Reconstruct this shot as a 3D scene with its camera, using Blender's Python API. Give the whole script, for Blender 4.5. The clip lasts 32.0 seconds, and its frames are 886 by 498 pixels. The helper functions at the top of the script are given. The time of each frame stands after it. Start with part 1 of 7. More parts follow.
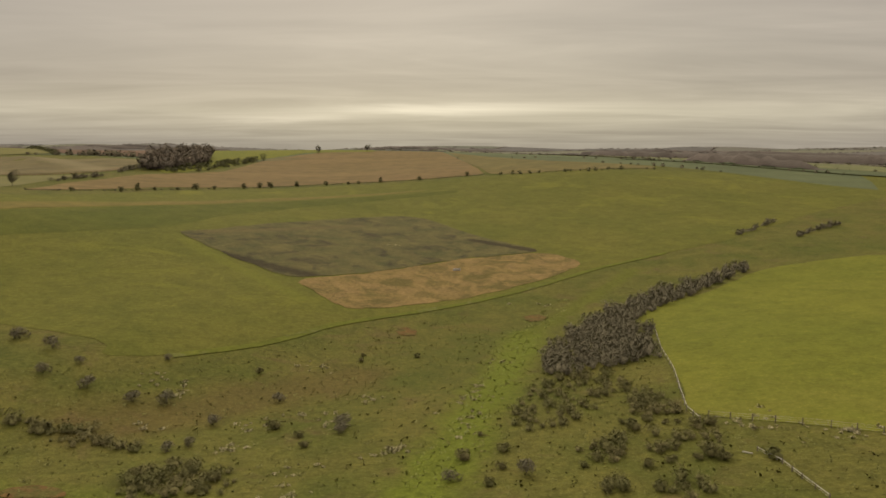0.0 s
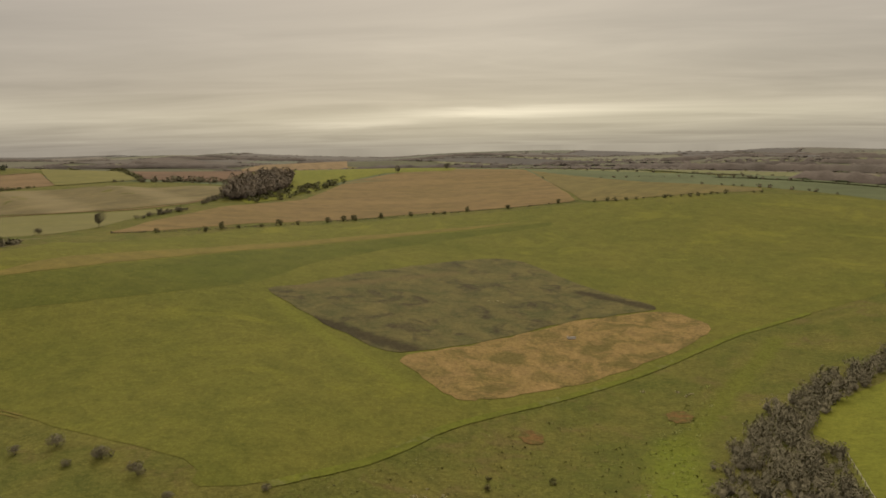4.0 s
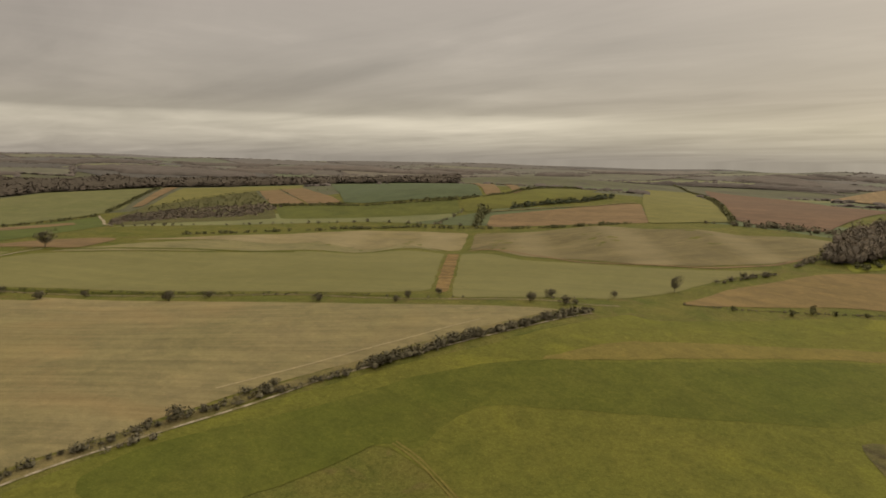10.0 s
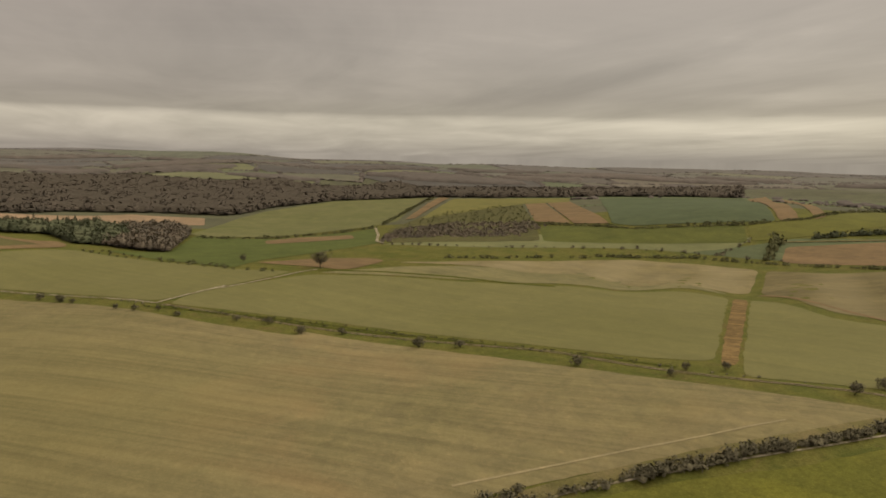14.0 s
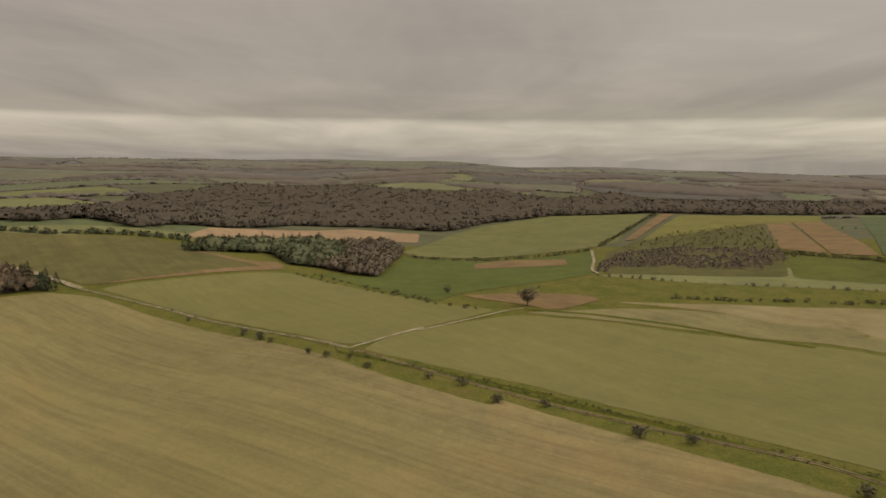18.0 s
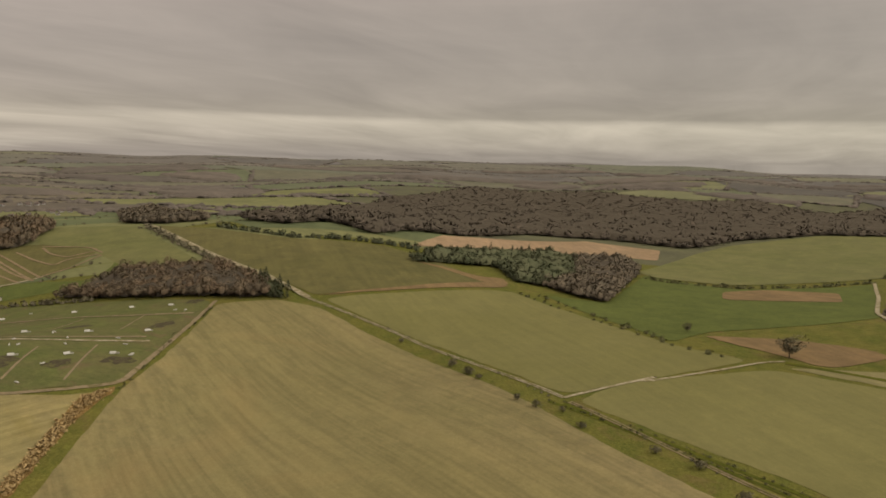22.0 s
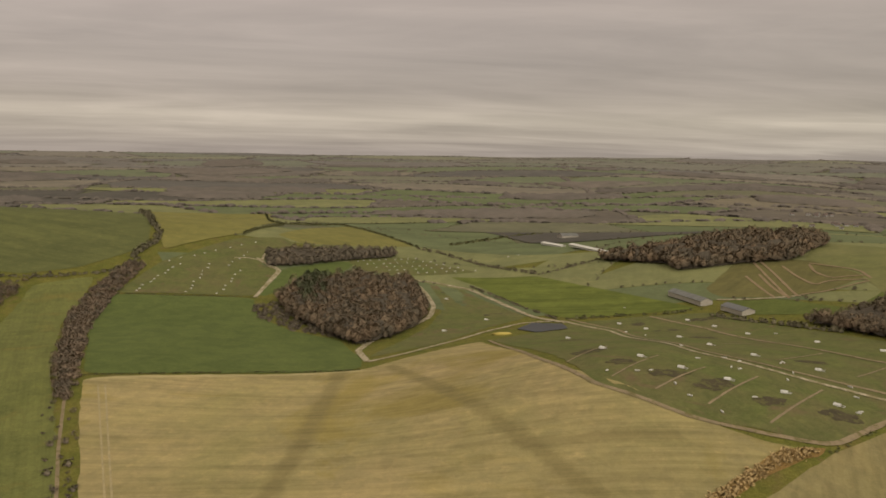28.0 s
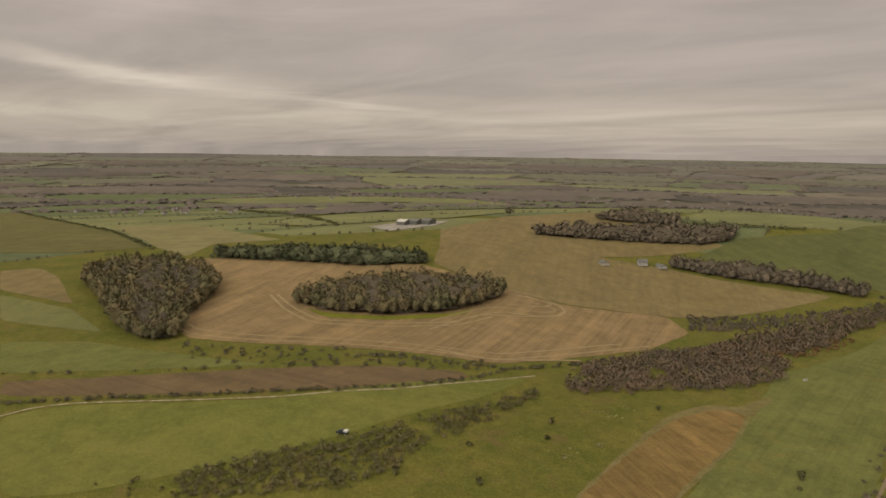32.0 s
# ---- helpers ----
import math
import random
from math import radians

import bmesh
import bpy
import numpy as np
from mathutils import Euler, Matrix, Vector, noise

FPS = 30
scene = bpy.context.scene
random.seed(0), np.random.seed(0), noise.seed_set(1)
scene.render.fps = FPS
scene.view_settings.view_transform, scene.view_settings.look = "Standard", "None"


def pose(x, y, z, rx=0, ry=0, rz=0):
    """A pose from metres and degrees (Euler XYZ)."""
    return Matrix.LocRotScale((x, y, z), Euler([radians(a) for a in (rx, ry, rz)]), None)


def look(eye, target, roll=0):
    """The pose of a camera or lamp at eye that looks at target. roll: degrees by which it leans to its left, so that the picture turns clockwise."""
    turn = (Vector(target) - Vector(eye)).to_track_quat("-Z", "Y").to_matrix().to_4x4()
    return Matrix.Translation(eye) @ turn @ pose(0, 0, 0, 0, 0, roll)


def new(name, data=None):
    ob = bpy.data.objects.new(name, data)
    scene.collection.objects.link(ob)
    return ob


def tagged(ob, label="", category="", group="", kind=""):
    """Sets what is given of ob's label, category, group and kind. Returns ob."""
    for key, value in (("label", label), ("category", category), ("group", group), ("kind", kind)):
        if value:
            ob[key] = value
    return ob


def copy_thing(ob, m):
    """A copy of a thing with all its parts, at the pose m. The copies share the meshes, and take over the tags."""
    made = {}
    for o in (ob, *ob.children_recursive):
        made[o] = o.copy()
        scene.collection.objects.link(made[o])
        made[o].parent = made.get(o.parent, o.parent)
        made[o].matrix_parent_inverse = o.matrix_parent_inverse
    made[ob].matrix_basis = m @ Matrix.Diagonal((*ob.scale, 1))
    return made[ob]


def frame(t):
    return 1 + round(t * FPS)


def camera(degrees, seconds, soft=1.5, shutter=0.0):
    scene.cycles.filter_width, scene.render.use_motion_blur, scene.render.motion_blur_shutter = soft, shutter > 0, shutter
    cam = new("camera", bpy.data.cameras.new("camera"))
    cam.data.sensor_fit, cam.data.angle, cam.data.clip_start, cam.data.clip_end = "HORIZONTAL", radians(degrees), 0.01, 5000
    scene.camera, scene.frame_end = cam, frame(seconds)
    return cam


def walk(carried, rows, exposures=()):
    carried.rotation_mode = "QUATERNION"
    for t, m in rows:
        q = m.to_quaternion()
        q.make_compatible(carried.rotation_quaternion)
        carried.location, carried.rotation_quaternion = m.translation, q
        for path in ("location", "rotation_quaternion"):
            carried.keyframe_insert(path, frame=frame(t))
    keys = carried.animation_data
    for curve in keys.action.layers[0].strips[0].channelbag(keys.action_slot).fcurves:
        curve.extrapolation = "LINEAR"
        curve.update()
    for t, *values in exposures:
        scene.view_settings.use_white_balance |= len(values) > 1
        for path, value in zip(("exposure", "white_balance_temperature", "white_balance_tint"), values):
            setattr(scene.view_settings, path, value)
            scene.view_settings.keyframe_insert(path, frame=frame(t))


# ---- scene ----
# The camera: a drone that climbs from a dry valley and turns to its left.
cam = camera(63.32, 32.0, soft=1.7)
# seconds, x, y, z, yaw to the left, pitch, roll
ROWS = [
    (0.0, -0.00, -0.00, 44.42, 0.000, -8.300, 0.140),
    (0.5, -1.70, 3.63, 46.61, -0.229, -8.307, 0.263),
    (1.0, -3.74, 7.21, 48.81, -0.385, -8.326, 0.281),
    (1.5, -6.25, 10.71, 51.00, -0.415, -8.334, 0.189),
    (2.0, -8.99, 14.08, 53.17, -0.508, -8.377, -0.007),
    (2.5, -11.48, 17.54, 55.31, -0.491, -8.361, -0.208),
    (4.5, -14.36, 32.70, 62.74, 9.205, -7.839, -0.717),
    (5.0, -14.91, 36.82, 64.77, 13.021, -7.759, -0.578),
    (5.5, -15.33, 40.97, 66.84, 16.399, -7.673, -0.448),
    (6.0, -15.77, 45.04, 68.98, 19.801, -7.610, -0.378),
    (6.5, -16.46, 48.95, 71.21, 23.448, -7.583, -0.250),
    (7.0, -17.46, 52.82, 73.42, 28.195, -7.559, -0.096),
    (7.5, -18.85, 56.66, 75.61, 32.287, -7.458, 0.281),
    (8.0, -20.66, 60.48, 77.77, 35.886, -7.420, 0.434),
    (8.5, -22.88, 64.21, 79.96, 39.962, -7.355, 0.624),
    (9.0, -25.32, 67.84, 82.17, 44.478, -7.339, 0.785),
    (9.5, -27.98, 71.20, 84.29, 47.713, -7.296, 0.820),
    (10.0, -31.03, 74.38, 86.26, 50.854, -7.233, 0.934),
    (10.5, -34.59, 77.51, 88.12, 53.799, -7.216, 1.007),
    (11.0, -38.62, 80.49, 89.89, 56.777, -7.185, 1.075),
    (11.5, -43.02, 83.24, 91.71, 59.712, -7.206, 1.116),
    (12.0, -47.74, 85.94, 93.58, 62.426, -7.225, 1.163),
    (12.5, -52.71, 88.54, 95.43, 64.653, -7.234, 1.171),
    (13.0, -57.93, 91.08, 97.26, 66.892, -7.265, 1.110),
    (13.5, -63.37, 93.49, 99.02, 69.527, -7.267, 1.061),
    (14.0, -68.95, 95.86, 100.74, 71.898, -7.268, 1.017),
    (14.5, -74.94, 97.91, 102.47, 74.216, -7.284, 0.999),
    (16.5, -101.90, 104.40, 109.64, 82.281, -7.189, 0.825),
    (17.0, -108.15, 105.93, 111.19, 84.387, -7.079, 0.661),
    (17.5, -114.31, 107.20, 112.54, 86.714, -6.970, 0.549),
    (18.0, -120.55, 108.12, 113.63, 89.127, -6.995, 0.481),
    (18.5, -126.73, 108.88, 114.59, 90.914, -7.040, 0.525),
    (19.0, -132.61, 109.55, 115.55, 92.830, -7.099, 0.546),
    (19.5, -138.28, 109.96, 116.57, 94.806, -7.158, 0.554),
    (20.0, -143.82, 110.16, 117.66, 97.170, -7.150, 0.623),
    (20.5, -149.37, 110.26, 118.74, 99.858, -7.115, 0.723),
    (21.0, -154.95, 110.26, 119.76, 102.534, -7.113, 0.874),
    (21.5, -160.42, 110.05, 120.68, 105.303, -7.090, 1.001),
    (22.0, -165.68, 109.69, 121.52, 108.087, -7.056, 1.165),
    (22.5, -170.81, 109.14, 122.29, 111.023, -7.044, 1.325),
    (23.0, -175.82, 108.37, 122.99, 113.924, -7.066, 1.509),
    (23.5, -180.70, 107.39, 123.59, 116.793, -7.107, 1.616),
    (24.0, -185.36, 106.33, 124.05, 119.982, -7.151, 1.732),
    (24.5, -189.77, 105.35, 124.39, 122.831, -7.169, 1.830),
    (26.5, -204.35, 101.82, 124.99, 146.987, -7.474, 1.802),
    (27.0, -207.25, 99.47, 125.28, 153.493, -7.539, 1.569),
    (27.5, -209.90, 96.67, 125.57, 159.924, -7.565, 1.318),
    (28.0, -212.38, 93.66, 125.86, 166.556, -7.595, 1.032),
    (28.5, -214.76, 90.47, 126.19, 174.032, -7.626, 0.697),
    (29.0, -217.03, 86.99, 126.53, 182.541, -7.590, 0.415),
    (29.5, -219.08, 83.28, 126.90, 190.903, -7.569, 0.319),
    (30.0, -220.81, 79.37, 127.34, 198.959, -7.549, 0.535),
    (30.5, -222.14, 75.54, 127.81, 206.904, -7.547, 0.732),
    (31.0, -222.91, 71.88, 128.29, 214.863, -7.583, 0.813),
    (31.5, -223.27, 68.31, 128.76, 223.528, -7.661, 0.899),
    (32.0, -223.35, 64.81, 129.21, 232.073, -7.728, 0.900),
]
walk(cam, [(t, pose(x, y, z, 0, 0, yaw) @ pose(0, 0, 0, 90 + pitch) @ pose(0, 0, 0, 0, 0, roll)) for t, x, y, z, yaw, pitch, roll in ROWS],
     exposures=[(0.0, 0.25), (32.0, 0.25)])

# ---- sky and light ----
SUN_TURN, SUN_UP = radians(12), radians(38)
world = bpy.data.worlds.new("overcast_sky")
scene.world = world
world.use_nodes = True
wn, wl = world.node_tree.nodes, world.node_tree.links
wn.clear()


def wnode(kind, **values):
    n = wn.new(kind)
    for k, v in values.items():
        n.inputs[k].default_value = v
    return n


def wmath(op, a, b=None, clamp=False):
    n = wn.new("ShaderNodeMath")
    n.operation, n.use_clamp = op, clamp
    for i, v in enumerate((a, b)):
        if v is None:
            continue
        if isinstance(v, (int, float)):
            n.inputs[i].default_value = v
        else:
            wl.new(v, n.inputs[i])
    return n.outputs[0]


def wramp(fac, stops):
    n = wn.new("ShaderNodeValToRGB")
    el = n.color_ramp.elements
    while len(el) < len(stops):
        el.new(0.5)
    for e, (p, c) in zip(el, stops):
        e.position, e.color = p, (*c, 1) if isinstance(c, tuple) else (c, c, c, 1)
    wl.new(fac, n.inputs[0])
    return n.outputs[0]


def wmix(kind, fac, a, b):
    n = wn.new("ShaderNodeMix")
    n.data_type, n.blend_type = "RGBA", kind
    for socket, v in ((n.inputs[0], fac), (n.inputs[6], a), (n.inputs[7], b)):
        if isinstance(v, (int, float)):
            socket.default_value = v
        elif isinstance(v, tuple):
            socket.default_value = (*v, 1)
        else:
            wl.new(v, socket)
    return n.outputs[2]


nishita = wn.new("ShaderNodeTexSky")
nishita.sky_type, nishita.sun_disc = "NISHITA", False
nishita.sun_elevation, nishita.sun_rotation, nishita.dust_density = SUN_UP, -SUN_TURN, 4.0
coord = wn.new("ShaderNodeTexCoord")
split = wn.new("ShaderNodeSeparateXYZ")
wl.new(coord.outputs["Generated"], split.inputs[0])
sx, sy, sz = split.outputs
up = wmath("MAXIMUM", sz, 0.0)
far = wmath("ADD", up, 0.055)
flat = wn.new("ShaderNodeCombineXYZ")
wl.new(wmath("DIVIDE", sx, far), flat.inputs[0])
wl.new(wmath("DIVIDE", sy, far), flat.inputs[1])
swirl = wnode("ShaderNodeMapping")
swirl.inputs["Rotation"].default_value = (0, 0, radians(28))
swirl.inputs["Scale"].default_value = (0.42, 0.95, 1)
wl.new(flat.outputs[0], swirl.inputs[0])
big = wnode("ShaderNodeTexNoise", Scale=0.75, Detail=7.0, Roughness=0.55, Distortion=0.5)
wl.new(swirl.outputs[0], big.inputs["Vector"])
fine = wnode("ShaderNodeTexNoise", Scale=1.25, Detail=7.0, Roughness=0.60, Distortion=0.9)
layer = wn.new("ShaderNodeCombineXYZ")
for socket, v in zip(layer.inputs, (sx, sy, wmath("MULTIPLY", sz, 10.0))):
    wl.new(v, socket)
wl.new(layer.outputs[0], fine.inputs["Vector"])
lift = wmath("ADD", up, wmath("MULTIPLY", wmath("SUBTRACT", fine.outputs[0], 0.5), 0.026))
base = wramp(lift, [(0.0, (0.275, 0.243, 0.214)), (0.018, (0.318, 0.282, 0.240)), (0.045, (0.372, 0.332, 0.276)), (0.060, (0.338, 0.298, 0.252)), (0.080, (0.305, 0.266, 0.230)), (0.14, (0.300, 0.259, 0.226)), (0.22, (0.318, 0.271, 0.236)), (0.5, (0.60, 0.525, 0.45)), (1.0, (0.98, 0.87, 0.75))])
cloud = wramp(big.outputs[0], [(0.30, 0.83), (0.45, 0.95), (0.55, 1.03), (0.71, 1.17)])
streak = wramp(fine.outputs[0], [(0.30, 0.94), (0.46, 0.98), (0.57, 1.015), (0.63, 1.065), (0.70, 1.02)])
sky = wmix("MULTIPLY", 1.0, wmix("MULTIPLY", 1.0, base, cloud), streak)
# a thin spot in the cloud, low in the sky where the sun stands
glow_x = wmath("MULTIPLY", sx, -math.sin(SUN_TURN))
glow_y = wmath("MULTIPLY", sy, math.cos(SUN_TURN))
glow = wmath("POWER", wmath("MAXIMUM", wmath("ADD", glow_x, glow_y), 0.0), 30.0)
low = wramp(up, [(0.0, 0.35), (0.05, 1.0), (0.12, 0.5), (0.25, 0.3), (0.5, 0.1)])
warm = wmath("MULTIPLY", wmath("ADD", wmath("ADD", wmath("MULTIPLY", sx, -0.42), wmath("MULTIPLY", sy, 0.90)), 1.0), 0.5)
sky = wmix("MULTIPLY", warm, sky, (0.96, 0.97, 0.91))
sky = wmix("MULTIPLY", wmath("SUBTRACT", 1.0, warm), sky, (1.14, 1.09, 1.06))
sky = wmix("ADD", wmath("MULTIPLY", glow, 0.02), sky, wmix("MULTIPLY", 1.0, low, (0.20, 0.185, 0.13)))
# thinner cloud ahead of the first view
ahead_light = wmath("POWER", wmath("MAXIMUM", wmath("ADD", wmath("MULTIPLY", sx, 0.10), wmath("MULTIPLY", sy, 0.995)), 0.0), 7.0)
sky = wmix("MULTIPLY", ahead_light, sky, (1.16, 1.17, 1.10))
# a clear strip under the cloud sheet to the west, with a sharp upper edge
west = wramp(wmath("ADD", wmath("MULTIPLY", sx, -0.996), wmath("MULTIPLY", sy, -0.05)), [(0.50, 0.0), (0.86, 1.0)])
rim = wnode("ShaderNodeTexNoise", Scale=2.2, Detail=5.0, Roughness=0.6)
wl.new(coord.outputs["Generated"], rim.inputs["Vector"])
under = wmath("ADD", up, wmath("MULTIPLY", wmath("SUBTRACT", rim.outputs[0], 0.5), 0.020))
strip = wramp(under, [(0.0, 0.97), (0.020, 1.08), (0.044, 1.20), (0.0535, 1.24), (0.0565, 0.88), (0.085, 0.93), (0.13, 1.0)])
sky = wmix("MULTIPLY", west, sky, strip)
# long thin breaks in the cloud: bearing, height, length, thickness, slope, strength
for turn, rise, long, thin, slope, strength in ((1.5, 3.1, 0.17, 0.0075, 0.03, 0.36), (12.0, 2.2, 0.10, 0.004, 0.0, 0.18), (49.0, 2.3, 0.20, 0.014, 0.0, 0.20), (46.0, 4.8, 0.10, 0.008, 0.05, 0.10), (256.0, 5.3, 0.13, 0.011, -0.12, 0.34), (240.0, 3.7, 0.12, 0.004, -0.06, 0.16), (140.0, 0.9, 0.12, 0.004, 0.0, 0.12)):
    ct, st = math.cos(radians(turn)), math.sin(radians(turn))
    side = wmath("ADD", wmath("MULTIPLY", sx, ct), wmath("MULTIPLY", sy, st))
    ahead = wmath("ADD", wmath("MULTIPLY", sx, -st), wmath("MULTIPLY", sy, ct))
    off = wmath("SUBTRACT", wmath("ADD", sz, wmath("MULTIPLY", wmath("SUBTRACT", fine.outputs[0], 0.5), 0.07)), math.sin(radians(rise)))
    off = wmath("SUBTRACT", off, wmath("MULTIPLY", side, slope))
    fall = wmath("ADD", wmath("POWER", wmath("ABSOLUTE", wmath("DIVIDE", side, long)), 2.0), wmath("POWER", wmath("ABSOLUTE", wmath("DIVIDE", off, thin)), 2.0))
    gap = wmath("MULTIPLY", wmath("EXPONENT", wmath("MULTIPLY", fall, -1.0)), wmath("GREATER_THAN", ahead, 0.0))
    sky = wmix("ADD", wmath("MULTIPLY", gap, strength), sky, (0.62, 0.56, 0.44))
sky = wmix("ADD", 0.009, sky, nishita.outputs[0])
wback = wnode("ShaderNodeBackground", Strength=1.0)
wl.new(sky, wback.inputs[0])
wl.new(wback.outputs[0], wn.new("ShaderNodeOutputWorld").inputs[0])

sun = new("sun", bpy.data.lights.new("sun", "SUN"))
sun.data.energy, sun.data.angle, sun.data.color = 1.5, radians(35), (1.0, 0.91, 0.76)
sun.matrix_world = look((-math.sin(SUN_TURN) * math.cos(SUN_UP) * 900, math.cos(SUN_TURN) * math.cos(SUN_UP) * 900, math.sin(SUN_UP) * 900), (0, 0, 0))


# ---- materials ----
class Nodes:
    def __init__(self, name):
        self.mat = bpy.data.materials.new(name)
        self.mat.use_nodes = True
        self.n, self.l = self.mat.node_tree.nodes, self.mat.node_tree.links
        self.bsdf = next(n for n in self.n if n.type == "BSDF_PRINCIPLED")

    def set(self, socket, v):
        if isinstance(v, (int, float)):
            socket.default_value = v
        elif isinstance(v, tuple):
            socket.default_value = (*v, 1) if len(v) == 3 and socket.type == "RGBA" else v
        else:
            self.l.new(v, socket)

    def noise(self, vec, scale, detail=4.0, rough=0.55, dist=0.0):
        n = self.n.new("ShaderNodeTexNoise")
        self.l.new(vec, n.inputs["Vector"])
        n.inputs["Scale"].default_value, n.inputs["Detail"].default_value = scale, detail
        n.inputs["Roughness"].default_value, n.inputs["Distortion"].default_value = rough, dist
        return n.outputs[0]

    def ramp(self, fac, lo, hi, a=0.0, b=1.0):
        n = self.n.new("ShaderNodeMapRange")
        n.clamp = True
        self.l.new(fac, n.inputs[0])
        for i, v in enumerate((lo, hi, a, b)):
            n.inputs[i + 1].default_value = v
        return n.outputs[0]

    def mix(self, fac, a, b, kind="MIX"):
        n = self.n.new("ShaderNodeMix")
        n.data_type, n.blend_type = "RGBA", kind
        self.set(n.inputs[0], fac), self.set(n.inputs[6], a), self.set(n.inputs[7], b)
        return n.outputs[2]

    def math(self, op, a, b=0.0):
        n = self.n.new("ShaderNodeMath")
        n.operation = op
        self.set(n.inputs[0], a), self.set(n.inputs[1], b)
        return n.outputs[0]

    def vec(self, op, a, b=None):
        n = self.n.new("ShaderNodeVectorMath")
        n.operation = op
        for i, v in enumerate((a, b)):
            if v is not None:
                self.set(n.inputs[i], v)
        return n.outputs["Value" if op in ("DOT_PRODUCT", "LENGTH") else "Vector"]

    def place(self):
        return self.n.new("ShaderNodeNewGeometry").outputs["Position"]

    def mapped(self, vec, turn=0.0, scale=(1, 1, 1)):
        n = self.n.new("ShaderNodeMapping")
        n.vector_type = "TEXTURE"
        self.l.new(vec, n.inputs[0])
        n.inputs["Rotation"].default_value = (0, 0, radians(turn))
        n.inputs["Scale"].default_value = scale
        return n.outputs[0]

    def bump(self, h, strength, dist):
        n = self.n.new("ShaderNodeBump")
        n.inputs["Strength"].default_value, n.inputs["Distance"].default_value = strength, dist
        self.l.new(h, n.inputs["Height"])
        self.l.new(n.outputs[0], self.bsdf.inputs["Normal"])

    def done(self, colour, rough=0.9, spec=0.1):
        self.set(self.bsdf.inputs["Base Color"], colour)
        self.bsdf.inputs["Roughness"].default_value = rough
        self.bsdf.inputs["Specular IOR Level"].default_value = spec
        return self.mat


def ground_mat(name, a, b, patch=45.0, grain=2.2, rows=None, stain=None, stain_size=70.0, stain_at=(0.56, 0.68), grain_amount=0.35, bump=0.25, bands=(), mottle=0.55, spur_light=None):
    """A field: colours a and b mixed in broad patches, grain of tufts or clods, drill rows (bearing, spacing, strength) and stains."""
    m = Nodes(name)
    p = m.place()
    broad = m.ramp(m.noise(p, 1 / patch, 6.0, 0.6, 0.4), 0.36, 0.66)
    col = m.mix(broad, a, b)
    tuft = m.noise(p, 1 / grain, 5.0, 0.7)
    clump = m.noise(p, 1 / (grain * 5), 4.0, 0.6, 0.5)
    col = m.mix(m.ramp(clump, 0.40, 0.64, 0.0, mottle), col, m.mix(1.0, col, (0.70, 0.72, 0.78), "MULTIPLY"))
    fleck = m.noise(p, 1 / (grain * 2.4), 5.0, 0.65)
    col = m.mix(m.ramp(fleck, 0.54, 0.72, 0.0, mottle), col, m.mix(1.0, col, (1.34, 1.26, 1.25), "MULTIPLY"))
    if stain:
        col = m.mix(m.ramp(m.noise(p, 1 / stain_size, 7.0, 0.62, 0.8), *stain_at, 0.0, 0.8), col, stain)
    # pale stripes along the rolls: light on the relief put into the colour
    if spur_light:
        ux, uy, shift, span, tint, amount = spur_light
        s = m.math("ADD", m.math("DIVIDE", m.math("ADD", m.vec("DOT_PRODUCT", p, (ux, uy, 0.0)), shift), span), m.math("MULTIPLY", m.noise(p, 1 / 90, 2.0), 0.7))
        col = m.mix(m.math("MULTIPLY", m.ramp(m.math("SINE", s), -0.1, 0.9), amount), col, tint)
    for x0, y0, x1, y1, wide, tint, amount in bands:
        go = Vector((x1 - x0, y1 - y0, 0))
        off = m.vec("SUBTRACT", m.vec("MULTIPLY", p, (1, 1, 0)), (x0, y0, 0))
        t = m.n.new("ShaderNodeClamp")
        m.l.new(m.vec("DOT_PRODUCT", off, tuple(go / go.length_squared)), t.inputs[0])
        foot = m.n.new("ShaderNodeVectorMath")
        foot.operation = "SCALE"
        foot.inputs[0].default_value = go
        m.l.new(t.outputs[0], foot.inputs["Scale"])
        away = m.vec("LENGTH", m.vec("SUBTRACT", off, foot.outputs[0]))
        away = m.math("ADD", away, m.math("MULTIPLY", m.noise(p, 1.6 / wide, 4.0), wide * 1.1))
        col = m.mix(m.ramp(away, wide * 0.85, wide * 1.5, amount, 0.0), col, tint)
    if rows:
        turn, gap, amount = rows
        streak = m.noise(m.mapped(p, turn, (gap * 40, gap, gap)), 1.0, 3.0, 0.6)
        broadrow = m.noise(m.mapped(p, turn, (gap * 70, gap * 5, gap * 5)), 1.0, 3.0, 0.55)
        dark = m.mix(1.0, col, (0.62, 0.62, 0.60), "MULTIPLY")
        light = m.mix(1.0, col, (1.30, 1.27, 1.22), "MULTIPLY")
        col = m.mix(m.math("MULTIPLY", m.ramp(streak, 0.40, 0.62), amount), col, dark)
        col = m.mix(m.math("MULTIPLY", m.ramp(broadrow, 0.46, 0.66), amount), col, light)
    dim = m.mix(1.0, col, (0.55, 0.55, 0.5), "MULTIPLY")
    col = m.mix(m.math("MULTIPLY", m.ramp(tuft, 0.42, 0.68), grain_amount), col, dim)
    blade = m.noise(p, 1 / (grain * 0.3), 3.0, 0.7)
    col = m.mix(m.ramp(blade, 0.36, 0.66, grain_amount * 0.6, 0.0), col, m.mix(1.0, col, (0.56, 0.58, 0.55), "MULTIPLY"))
    col = m.mix(m.ramp(blade, 0.56, 0.74, 0.0, grain_amount * 1.2), col, m.mix(1.0, col, (1.55, 1.48, 1.45), "MULTIPLY"))
    m.bump(tuft, bump, 0.5)
    return m.done(col, 0.95, 0.05)
